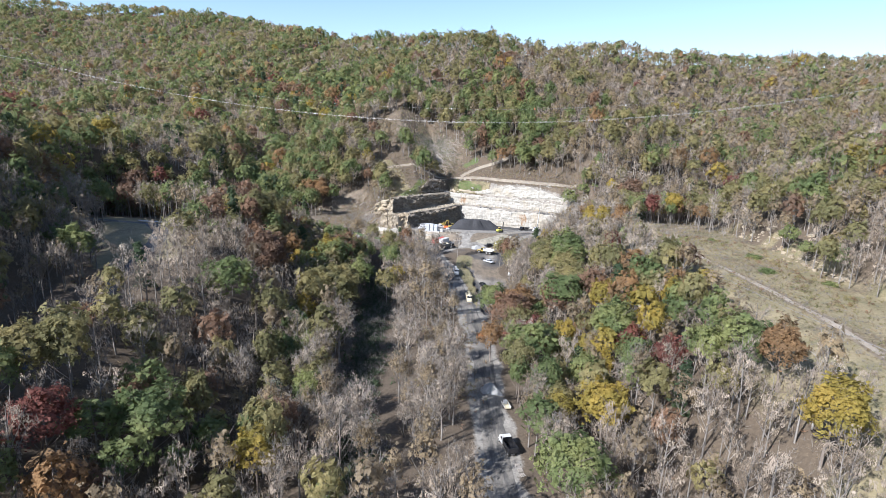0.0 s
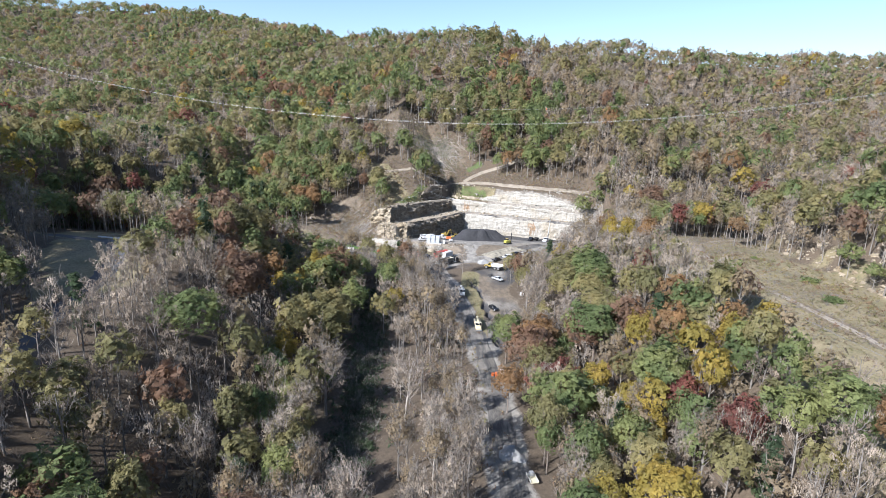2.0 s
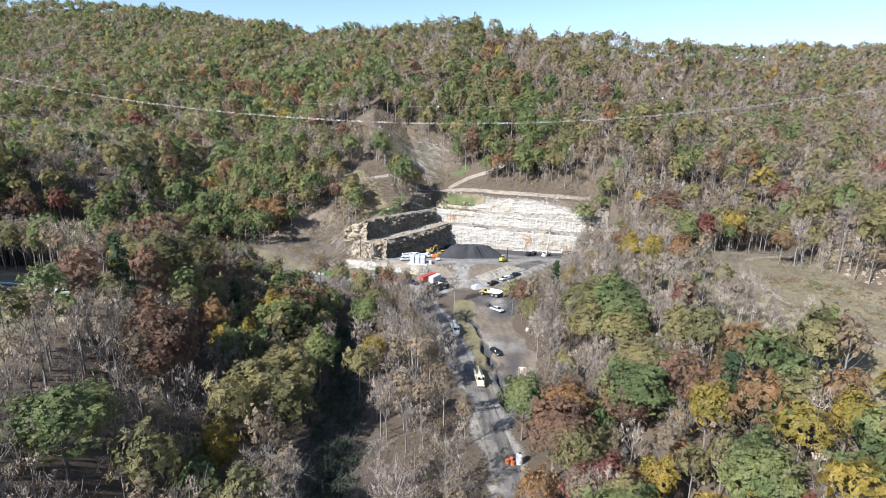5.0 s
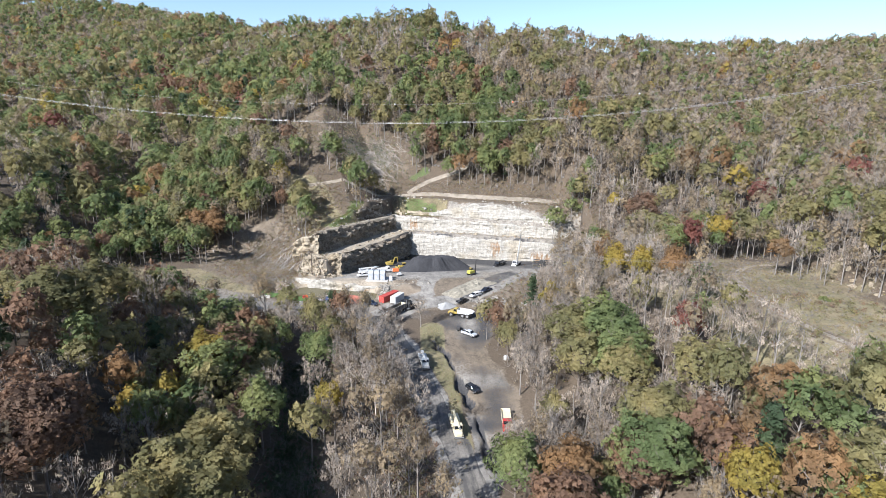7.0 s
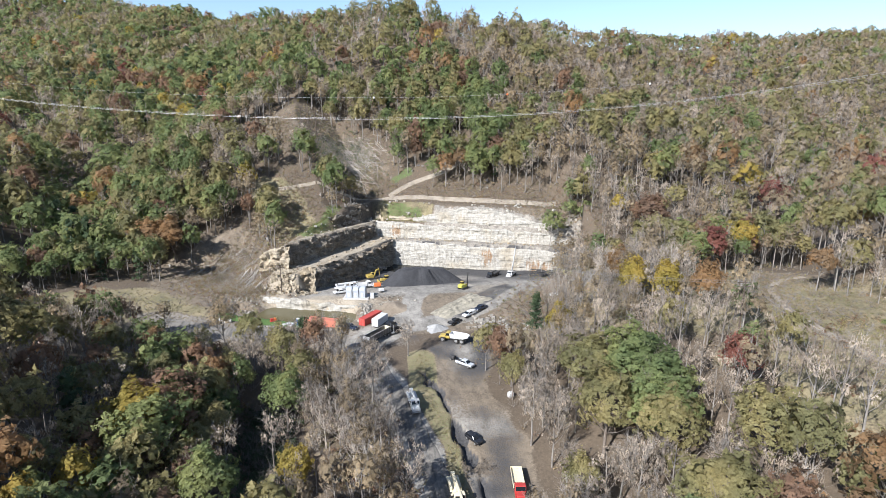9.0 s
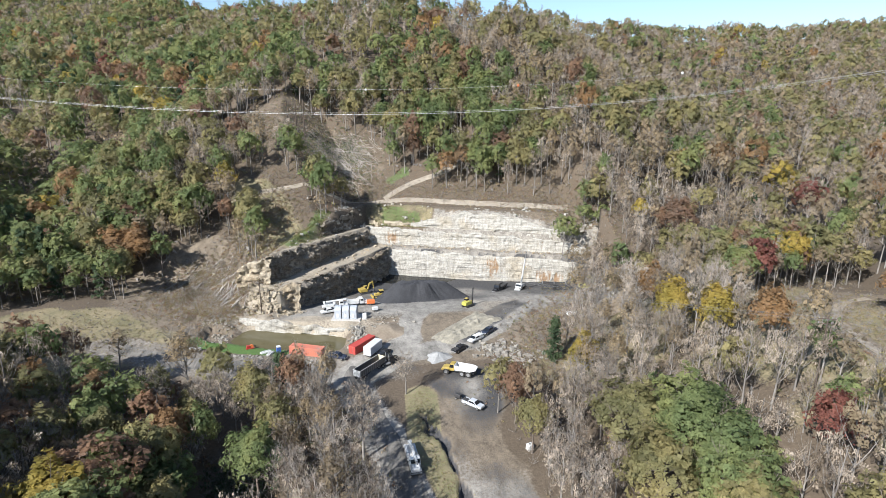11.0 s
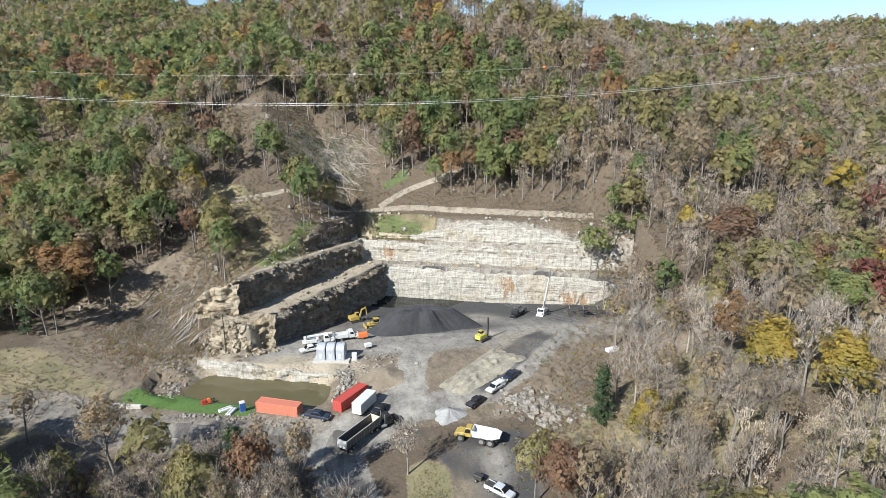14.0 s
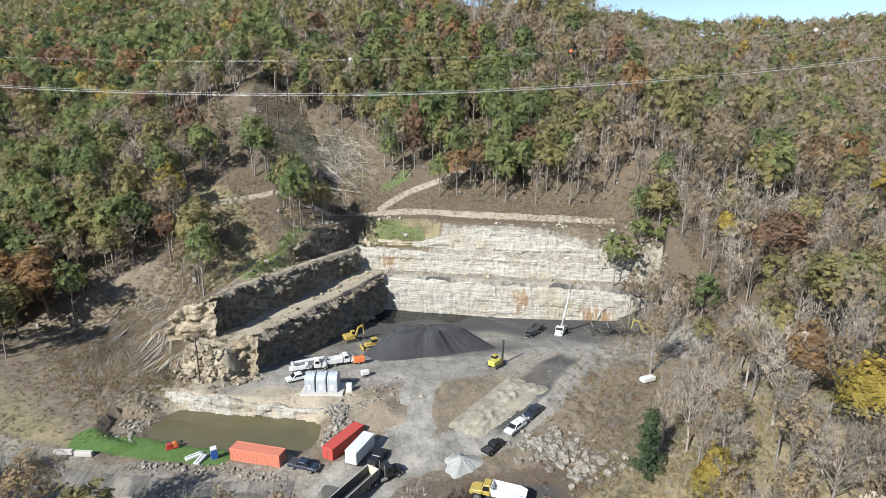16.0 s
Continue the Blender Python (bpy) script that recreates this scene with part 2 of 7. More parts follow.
def water_material(name, colour, rough):
    mat, nodes, links, bsdf = shader(name)
    mott = noise_node(nodes, links, 0.15, 3)
    links.new(ramp(nodes, links, mott, ((0.3, tuple(c * 0.85 for c in colour)), (0.7, colour))), bsdf.inputs["Base Color"])
    bsdf.inputs["Roughness"].default_value = rough
    bsdf.inputs["IOR"].default_value = 1.33
    bump(nodes, links, bsdf, noise_node(nodes, links, 1.2, 3), 0.05, 0.05)
    return mat


POND_WATER = water_material("silty_pond_water", (0.105, 0.092, 0.05), 0.12)
PIT_WATER = water_material("dark_pit_water", (0.022, 0.022, 0.02), 0.10)


# ---------------------------------------------------------------- mesh helpers
def mesh_from(name, verts, faces, mats, smooth=False, slots=None):
    """A mesh from an (n, 3) array and lists of equal-sided face arrays."""
    me = bpy.data.meshes.new(name)
    verts = np.asarray(verts, np.float32)
    faces = [np.asarray(f, np.int32) for f in faces if len(f)]
    me.vertices.add(len(verts))
    me.vertices.foreach_set("co", verts.ravel())
    loops = np.concatenate([f.ravel() for f in faces])
    sizes = np.concatenate([np.full(len(f), f.shape[1], np.int32) for f in faces])
    me.loops.add(len(loops))
    me.loops.foreach_set("vertex_index", loops)
    me.polygons.add(len(sizes))
    starts = np.zeros(len(sizes), np.int32)
    starts[1:] = np.cumsum(sizes)[:-1]
    me.polygons.foreach_set("loop_start", starts)
    me.polygons.foreach_set("loop_total", sizes)
    if smooth:
        me.polygons.foreach_set("use_smooth", np.ones(len(sizes), bool))
    if slots is not None:
        me.polygons.foreach_set("material_index", np.asarray(slots, np.int32))
    for m in mats:
        me.materials.append(m)
    me.update(calc_edges=True)
    me.validate()
    return me


def part(name, bm, material, parent, label="", smooth=False):
    me = bpy.data.meshes.new(name)
    if smooth:
        for f in bm.faces:
            f.smooth = True
    bm.to_mesh(me)
    bm.free()
    me.materials.append(material)
    ob = new(name, me)
    ob.parent = parent
    return tagged(ob, label)


def hash01(ix, iy, seed):
    h = np.sin(ix * 127.1 + iy * 311.7 + seed * 74.7) * 43758.5453
    return h - np.floor(h)


def vnoise(x, y, size, seed=0):
    """Smooth value noise from 0 to 1 with features about size metres wide."""
    x, y = np.asarray(x, float) / size, np.asarray(y, float) / size
    ix, iy = np.floor(x), np.floor(y)
    fx, fy = x - ix, y - iy
    fx, fy = fx * fx * (3 - 2 * fx), fy * fy * (3 - 2 * fy)
    a, b = hash01(ix, iy, seed), hash01(ix + 1, iy, seed)
    c, d = hash01(ix, iy + 1, seed), hash01(ix + 1, iy + 1, seed)
    return (a + (b - a) * fx) * (1 - fy) + (c + (d - c) * fx) * fy


def smooth01(v):
    v = np.clip(v, 0, 1)
    return v * v * (3 - 2 * v)


def blend(y, y0, y1):
    return smooth01((np.asarray(y, float) - y0) / (y1 - y0))


def seg_dist(x, y, pts):
    """Distance from points to a polyline, and the share of its length at the nearest place."""
    best = np.full(np.shape(x), 1e9)
    along = np.zeros(np.shape(x))
    lens = [math.dist(a, b) for a, b in zip(pts, pts[1:])]
    total, run = sum(lens), 0.0
    for (ax, ay), (bx, by), ln in zip(pts, pts[1:], lens):
        t = np.clip(((x - ax) * (bx - ax) + (y - ay) * (by - ay)) / ln**2, 0, 1)
        d = np.hypot(x - ax - t * (bx - ax), y - ay - t * (by - ay))
        near = d < best
        along = np.where(near, (run + t * ln) / total, along)
        best = np.where(near, d, best)
        run += ln
    return best, along


def inside(x, y, ring):
    """True where a place lies within a closed ring of plan points."""
    hit = np.zeros(np.shape(x), bool)
    for (ax, ay), (bx, by) in zip(ring, ring[1:] + ring[:1]):
        hit ^= ((ay > y) != (by > y)) & (x < (bx - ax) * (y - ay) / (by - ay + 1e-12) + ax)
    return hit


# ---------------------------------------------------------------- the lie of the land
HAUL_ROAD = [(21, 20), (18, 70), (18, 110), (17.5, 150), (15, 180), (11, 205), (7, 225), (2, 242), (-2, 256), (2, 264)]
CUT_ROAD = [(3, 258), (10, 266), (15, 276), (18, 288), (24, 300)]
HAUL_SPUR = [(10, 266), (22, 268), (34, 272.5), (45, 280.5), (55, 290), (64, 304)]
WEST_LANE = [(-6, 262), (-20, 264), (-40, 269), (-58, 275), (-70, 281)]
RIM_ROAD = [(-46, 374), (-28, 375), (-12, 379), (6, 382.5), (26, 379), (42, 372.5), (52, 368.5), (71, 361.5), (89, 354.5), (99, 351)]
HILL_TRACK = [(14, 381.5), (18, 384), (24.5, 386.2), (33.5, 387.3), (42.5, 388), (50, 389.5), (60, 394)]
PAVED_ROAD = [(-152, 203), (-140, 197), (-118, 188), (-104, 172), (-97, 150), (-92, 118), (-85, 70)]
TERRACE = [(96, 20), (104, 80), (108, 130), (110, 170), (108, 205), (106, 235)]
CLEARING = [(-22, 446), (-46, 436), (-72, 424), (-68, 410), (-48, 401), (-32, 396), (-18, 388), (-8, 383), (20, 388), (17, 412), (-1, 429), (-14, 442)]
PLATEAU = [(-150, 224), (-128, 214), (-96, 192), (-84, 172), (-86, 142), (-99, 131), (-112, 138), (-120, 155), (-134, 180), (-150, 198)]
TERRACE_TRACK = [(103, 60), (106, 110), (103, 150), (99, 180), (102, 206), (112, 226), (124, 236), (136, 238)]
SPUR_TOP = [(-30, 446), (-46, 437), (-66, 423)]
NOSE, CORNER, EAST = (-20.0, 306.0), (15.5, 355.0), (86.0, 329.0)


def pit_distance(x, y):
    """Metres outside the foot of the quarry faces (negative on the pit floor): left face, back face."""
    lx, ly = CORNER[0] - NOSE[0], CORNER[1] - NOSE[1]
    n = math.hypot(lx, ly)
    a = (-(x - NOSE[0]) * ly + (y - NOSE[1]) * lx) / n
    bx, by = EAST[0] - CORNER[0], EAST[1] - CORNER[1]
    m = math.hypot(bx, by)
    b = (-(x - CORNER[0]) * by + (y - CORNER[1]) * bx) / m
    return a, b


def floor_height(x, y):
    z = np.interp(y, [60, 110, 150, 190, 225, 255, 268, 280, 290, 302, 320, 340, 356], [-11.5, -9.5, -8, -6.3, -4.3, -2, -1, 0.8, 1.9, 1.0, -1.6, -3.6, -4.8])
    west = smooth01((-x - 2) / 8) * blend(y, 268, 276) * (1 - blend(y, 283, 291))
    return z - west * np.clip(z + 1.0, 0, 9)


def valley(x, y):
    ax = np.interp(y, [0, 70, 110, 150, 180, 205, 225, 242, 256], [21, 18, 18, 17.5, 15, 11, 7, 2, -2])
    base = np.interp(y, [-400, -100, 60, 110, 150, 190, 225, 255, 300, 400], [-30, -20, -11.5, -9.5, -8, -6.3, -4.3, -2, 2, 4])
    d = x - ax
    # east flank: valley floor widens to the north, slope, grassy terrace, hill
    floor_e = np.interp(y, [60, 150, 200, 250, 290, 330], [7, 9, 17, 40, 62, 85])
    top_e = np.interp(y, [0, 80, 140, 200, 240, 280, 320, 400], [17, 20, 21, 22, 20, 14, 11, 12])
    run = np.maximum(92 - ax - floor_e, 8)
    e = base + (top_e - base) * smooth01((d - floor_e) / run * 0.9)
    edge = np.interp(y, [0, 150, 230, 300, 400], [128, 138, 136, 170, 230])
    far = np.maximum(x - edge, 0)
    e = e + np.where(far > 0, 4 * smooth01(far / 6) + 0.5 * far - 0.0006 * np.minimum(far, 300) ** 2, 0) * np.interp(y, [200, 300, 420], [1, 0.55, 0.1])
    # west flank: road bank, gully, slope, plateau with the paved road, shaded hill
    w = -d
    gully = -16.0 * np.exp(-((w - np.interp(y, [110, 170, 220, 235], [37, 38, 33, 31])) / 6.6) ** 2) * (1 - blend(y, 215, 246))
    lift_w = np.interp(y, [0, 100, 180, 230, 270, 330], [24, 26, 30, 20, 3, 2])
    ww = base + gully + lift_w * smooth01((w - 46) / 56) + 3 * smooth01((w - 9) / 6) * (1 - smooth01((w - 20) / 12)) * 0.4
    hill = np.maximum(w - np.interp(y, [0, 60, 120, 160, 200, 240, 280, 320], [100, 108, 128, 142, 165, 185, 165, 124]), 0)
    ww = ww + np.minimum(0.85 * hill, np.interp(y, [150, 190, 235, 330], [34, 34, 48, 40])) * np.interp(y, [120, 160, 200, 235, 275, 330], [1.0, 1.0, 0.8, 1.0, 1.0, 0.75])
    return np.where(d > 0, e, ww)


# crests of the hills north of the valley: plan points with the ground's height, and the fall of their sides
RIDGES = (
    ([(-1900, 1600, 330), (-1090, 1420, 296), (-746, 1420, 288), (-420, 1230, 242), (-300, 1080, 212), (-190, 880, 165), (-24, 830, 163), (100, 880, 172), (284, 900, 169), (390, 890, 163)], 0.50),
    ([(400, 980, 150), (460, 960, 172), (600, 950, 184), (900, 950, 180), (1500, 1100, 215), (2300, 1300, 260)], 0.36),
    ([(-330, 490, 30), (-235, 540, 68), (-150, 570, 93), (-40, 608, 121), (55, 556, 123), (108, 488, 111), (132, 452, 84)], 0.54),
    ([(40, 548, 116), (4, 500, 97), (-24, 455, 78), (-46, 438, 65), (-66, 424, 53), (-98, 386, 20)], 0.68),
    ([(-150, 880, 166), (-250, 790, 128), (-344, 712, 92), (-420, 640, 58)], 0.62),
    ([(-700, 560, 112), (-420, 430, 74), (-300, 360, 44)], 0.42),
    ([(700, 760, 120), (470, 610, 74), (330, 500, 56), (236, 440, 44), (205, 412, 30)], 0.28),
)


def crest_height(x, y, pts, fall):
    """Height of a hill that falls away evenly from its crest, rounded on top."""
    best = np.full(np.shape(x), -1e9)
    for (ax, ay, az), (bx, by, bz) in zip(pts, pts[1:]):
        t = np.clip(((x - ax) * (bx - ax) + (y - ay) * (by - ay)) / ((bx - ax) ** 2 + (by - ay) ** 2), 0, 1)
        d = np.hypot(x - ax - t * (bx - ax), y - ay - t * (by - ay))
        best = np.maximum(best, az + t * (bz - az) - fall * (np.sqrt(d * d + 196) - 14))
    return best


def north(x, y):
    """The wooded hills, rounded together where they meet, with gullies down their sides."""
    base = np.interp(y, [300, 380, 480, 700, 1200], [-6, 6, 10, 24, 60]) + 0 * x
    soft = 5.0
    stack = np.stack([base] + [crest_height(x, y, pts, fall) for pts, fall in RIDGES])
    top = stack.max(0)
    up = top + soft * np.log(np.exp((stack - top) / soft).sum(0))
    far = blend(y, 400, 520)
    gully = (vnoise(x - 0.8 * y, 0.25 * (x + y), 74, 3) - 0.5) * 30 + (vnoise(x, y, 34, 4) - 0.5) * 6
    return up + gully * far


def natural(x, y):
    """The hill before the quarry was cut into it."""
    v, n = valley(x, y), north(x, y)
    h = np.maximum(v, n)
    # rounded shoulder west of the faces
    ax, ay, bx, by = -27.0, 312.0, 4.0, 384.0
    L = math.hypot(bx - ax, by - ay)
    u = ((x - ax) * (bx - ax) + (y - ay) * (by - ay)) / L
    side = (-(x - ax) * (by - ay) + (y - ay) * (bx - ax)) / L
    crest = np.interp(u, [-30, -11.5, -9.0, -3, 0, 25, 78, 100], [-8, 0.3, 9.0, 12, 18, 20.5, 25.5, 26])
    shoulder = crest - 0.62 * np.maximum(side - 3, 0)
    shoulder = np.where((side > -40) & (u < 100), shoulder, -50)
    # flat behind the back faces
    _, b = pit_distance(x, y)
    t = ((x - CORNER[0]) * 0.937 - (y - CORNER[1]) * 0.35)
    rim = np.where((b > -20) & (b < 60), np.interp(t, [-45, -14, 0, 60, 82, 96, 120], [-20, 25, 25.5, 25, 24, 19, 6]), -50)
    rim = np.where(b > 32, rim - 0.4 * (b - 32), rim)
    return np.maximum(np.maximum(h, shoulder), rim)


def quarry_steps(x, y, left, back):
    """Height allowed by the stepped quarry faces."""
    floor = floor_height(x, y)

    def steps(d, w2, w3, top3, soft=1.2):
        z = floor + (8.2 - floor) * smooth01((d - 0.9) / 0.9)
        z = z + 7.6 * smooth01((d - w2 - 0.9) / 0.9)
        return z + top3 * smooth01((d - w3 - 0.9) / soft) + np.maximum(0.9 * np.minimum(d - w3 - 2, (8.2 - top3) / 0.9), 0) * (top3 < 8) + 0.75 * np.maximum(d - w3 - 12, 0)

    t = ((x - NOSE[0]) * 0.587 + (y - NOSE[1]) * 0.81)
    zl = steps(left, 11.4, 16.8 + 0 * t, np.interp(t, [25, 42], [1.5, 8.5]))
    zl = zl + np.interp(t, [0, 60], [2.0, 0.0]) * smooth01((left - 11.8) / 2)
    tb = (x - CORNER[0]) * 0.937 - (y - CORNER[1]) * 0.35
    zb = steps(back, 8.0, 11.5, np.interp(tb, [14, 24, 34, 50, 68, 80], [8.2, 5.6, 7.2, 6.6, 2.4, 0.2]), np.interp(tb, [-6, 4, 12, 18], [2, 9, 9, 1.2]))
    return np.where(left > back, zl, zb)


POND = (-20.5, 283.5, 18.0, 6.3, -0.34)


def pond_shape(x, y):
    """Below 1 inside the pond."""
    cx, cy, rx, ry, turn = POND
    dx, dy = x - cx, y - cy
    u, v = dx * math.cos(turn) + dy * math.sin(turn), -dx * math.sin(turn) + dy * math.cos(turn)
    return (np.abs(u / rx) ** 5 + np.abs(v / ry) ** 5) ** 0.2


def height(x, y):
    x, y = np.asarray(x, float), np.asarray(y, float)
    h = natural(x, y)
    left, back = pit_distance(x, y)
    d = np.maximum(left, back)
    cap = quarry_steps(x, y, left, back)
    cap = cap + 0.85 * np.maximum(x - 96, 0)
    h = np.where((d > 0) & (y > 262) & (x < 190), np.minimum(h, cap), h)
    # open yard and pit floor
    pit = (d < 0.9) & (y > 262) & (x < 98)
    fl = floor_height(x, y) + np.maximum(0, x - 86) * 0.6
    h = np.where(pit, np.minimum(h, fl), h)
    h = np.where(pit & (x < 60) & (y > 266), fl, h)
    # pond basin with a steep north bank
    p = pond_shape(x, y)
    h = np.where(p < 1.0, np.minimum(h, -1.5 - 1.4 * smooth01((1.0 - p) / 0.15)), h)
    h = np.where((p >= 1.0) & (p < 1.5) & (y < 283.5 - 0.36 * (x + 20.5)), np.minimum(h, -1.35 + 0.9 * (p - 1.0)), h)
    h = np.where((p >= 1.0) & (p < 2.2) & (x < -34), np.minimum(h, -1.3 + 9.5 * (p - 1.0)), h)
    # washed-out ditch beside the haul road
    ditch = seg_dist(x, y, [(15, 238), (18, 228), (19.3, 219), (20.4, 204), (22, 183), (22.5, 172)])[0] + (vnoise(x, y, 4, 16) - 0.5) * 3.4
    h = h - 1.6 * (1 - smooth01(ditch / 0.8))
    # ruts and unevenness
    open_land = (np.abs(x) < 400) & (y < 600)
    h = h + np.where(open_land, (vnoise(x, y, 9, 11) - 0.5) * 0.5 + (vnoise(x, y, 4, 12) - 0.5) * 0.16, (vnoise(x, y, 30, 13) - 0.5) * 3)
    return h


# ---------------------------------------------------------------- ground sheet
def graded(stops):
    """Grid lines from (from, to, step) stretches."""
    out = []
    for a, b, step in stops:
        out.extend(np.arange(a, b, step))
    return np.array(out + [stops[-1][1]])


GX = graded([(-2400, -700, 60), (-700, -300, 20), (-300, -130, 8), (-130, -62, 2.6), (-62, 10, 1.1), (10, 27, 0.5), (27, 112, 1.1), (112, 160, 2.4), (160, 340, 8), (340, 800, 20), (800, 2400, 60)])
GY = graded([(-700, 0, 50), (0, 60, 6), (60, 170, 2.0), (170, 255, 1.2), (255, 405, 1.1), (405, 470, 3), (470, 1000, 11), (1000, 2000, 50), (2000, 3200, 120)])
mx, my = np.meshgrid(GX, GY)
mz = height(mx, my)


def ground_masks(x, y):
    """Shares of grass, lawn, bare dirt, gravel and dark fines."""
    n = (vnoise(x, y, 7, 21) - 0.5) * 2
    left, back = pit_distance(x, y)
    d = np.maximum(left, back)
    zero = np.zeros(np.shape(x))
    near = lambda pts, w: 1 - blend(seg_dist(x, y, pts)[0] + n * 0.25 * w, w * 0.7, w * 1.3)
    grass = near(TERRACE, 30) * (x > 70) * (0.45 + 0.65 * vnoise(x, y, 11, 34))
    west_field = (1 - blend(np.hypot((x + 88) / 40, (y - 284) / 24) + n * 0.15, 0.8, 1.1))
    plateau = inside(x + 3 * n, y + 3 * n, PLATEAU) * (0.4 + 0.6 * vnoise(x, y, 9, 33))
    island = 1 - blend(seg_dist(x, y, [(16.5, 172), (17.5, 205), (14.5, 230), (15.5, 246)])[0] + n * 0.8 - np.interp(y, [205, 232, 246], [0, 2.2, 2.6]), 1.2, 2.4)
    shoulder = 1 - blend(seg_dist(x, y, [(-45, 372), (-30, 345), (-24, 335)])[0] + n * 3, 8, 15)
    hollow = 1 - blend(np.hypot((x - 66) / 24, (y - 248) / 26) + n * 0.2, 0.7, 1.1)
    rim_slope = 1 - blend(seg_dist(x, y, [(12, 373), (30, 367)])[0] + n * 2, 4, 8)
    grass = np.maximum.reduce([hollow * 0.7, rim_slope * (0.25 + 0.7 * vnoise(x, y, 4, 32)), grass, west_field, plateau, island * 0.9, shoulder * 0.8])
    rim_green = np.maximum.reduce([1 - blend(seg_dist(x, y, p)[0] + n, 2, 4) for p in ([(-24, 332), (-16, 350), (-12, 360)], [(16, 370), (22, 369), (28, 367)], [(66, 350), (76, 346)], [(20, 392), (26, 395)])])
    bank = 1 - blend(seg_dist(x, y, [(-47, 282), (-38, 280), (-31, 277.3), (-23, 274.6)])[0] + n * 0.5, 3.0, 4.2)
    lawn = np.maximum.reduce([bank, rim_green * 0.5, island * 0.33])
    yard = (1 - blend(np.maximum(d, 0) + n * 2, 1, 4)) * blend(y, 258, 264) * (1 - blend(x, 92, 100))
    slope = 1 - blend(seg_dist(x, y, [(-30, 306), (-46, 318), (-58, 335), (-44, 300), (-70, 325)])[0] + n * 4, 13, 22)
    cut = np.maximum(inside(x + n * 2, y, CLEARING) * 1.0, 1 - blend(seg_dist(x, y, SPUR_TOP)[0] + n, 3, 6))
    behind = ((d > 12) & (d < 22) & (x > -34) & (x < 104) & (y > 330)) * 0.5 * (1 - rim_slope) * (1 - rim_green)
    bench = ((d > 1.4) & (d < 15.5) & (y > 302) & (x > -32) & (x < 104)) * (1 - rim_slope)
    valley_floor = 1 - blend(seg_dist(x, y, [(24, 180), (25, 205), (22, 230), (26, 245)])[0] + n * 1.5, 8, 12)
    lane = near(WEST_LANE, 7)
    dirt = np.maximum.reduce([slope, cut * (0.15 + 0.5 * vnoise(x, y, 8, 36)), behind, yard, valley_floor * 0.95, lane * 0.8, bench * 0.8, near(TERRACE_TRACK, 2.6) * 0.75, 0.7 * (1 - blend(np.hypot((x - 126) / 14, (y - 240) / 8) + n * 0.2, 0.7, 1.1))])
    gravel = np.maximum.reduce([near(HAUL_ROAD, 5.5) * 0.8, near(CUT_ROAD, 4.5), near(HAUL_SPUR, 4.5) * 0.8, yard * (0.5 + 0.4 * vnoise(x, y, 9, 23)) * blend(y, 284, 296), valley_floor * 0.75 * vnoise(x, y, 10, 28), bench * np.where(left > back, 0.15, 0.6), lane * 0.5, 0.75 * vnoise(x, y, 8, 29) * near([(-12, 262), (12, 262)], 10)])
    pit = yard * blend(y, 296, 312)
    coal = np.maximum.reduce([pit * (0.12 + 0.6 * vnoise(x, y, 14, 25) + 0.35 * blend(y, 318, 336)), near([(31, 274), (45, 286), (58, 299)], 4) * (0.35 + 0.6 * vnoise(x, y, 6, 30)), near([(14, 255), (22, 250), (34, 252)], 7) * 0.8 * vnoise(x, y, 5, 26),
                              valley_floor * 0.75 * vnoise(x, y, 7, 27)])
    # the ditch bed is darkened along its whole course, using the coal layer's colour
    ditch = 1 - blend(seg_dist(x, y, [(15, 238), (18, 228), (19.3, 219), (20.4, 204), (22, 183), (22.5, 172)])[0] + (vnoise(x, y, 4, 16) - 0.5) * 3.4, 0.3, 0.9)
    coal = np.maximum(coal * (1 - island), ditch * 0.9)
    pond_rim = near([(-40, 298), (-20, 292), (0, 286), (10, 280)], 5) * (0.3 + 0.6 * vnoise(x, y, 5, 37))
    sand = np.clip(np.maximum.reduce([bench * np.where(left > back, 0.85, 0.35), pond_rim, near([(-22, 302), (-34, 303)], 4) * 0.7, near([(44, 285), (52, 292), (44, 300)], 7) * 0.6 * vnoise(x, y, 5, 38)]), 0, 1)
    dirt, gravel = dirt * (1 - 0.9 * bank) * (1 - 0.8 * island), gravel * (1 - bank) * (1 - island)
    return {"grass": grass, "lawn": lawn, "dirt": np.clip(dirt, 0, 1), "gravel": np.clip(gravel, 0, 1), "sand": sand, "coal": np.clip(coal, 0, 1)}


gi = np.arange(len(GY) * len(GX)).reshape(len(GY), len(GX))
quads = np.stack([gi[:-1, :-1], gi[:-1, 1:], gi[1:, 1:], gi[1:, :-1]], -1).reshape(-1, 4)
ground_mesh = mesh_from("ground", np.stack([mx, my, mz], -1).reshape(-1, 3), [quads], [GROUND], smooth=True)
for key, values in ground_masks(mx, my).items():
    layer = ground_mesh.attributes.new(key, "FLOAT", "POINT")
    layer.data.foreach_set("value", values.astype(np.float32).ravel())
ground = tagged(new("ground", ground_mesh), "wooded Appalachian hills with leaf litter, bare earth and grass", "ground", kind="structure")


def surface(x, y):
    """Height of the ground sheet itself at a place."""
    i = int(np.clip(np.searchsorted(GX, x) - 1, 0, len(GX) - 2))
    j = int(np.clip(np.searchsorted(GY, y) - 1, 0, len(GY) - 2))
    u, v = (x - GX[i]) / (GX[i + 1] - GX[i]), (y - GY[j]) / (GY[j + 1] - GY[j])
    return float((mz[j, i] * (1 - u) + mz[j, i + 1] * u) * (1 - v) + (mz[j + 1, i] * (1 - u) + mz[j + 1, i + 1] * u) * v)


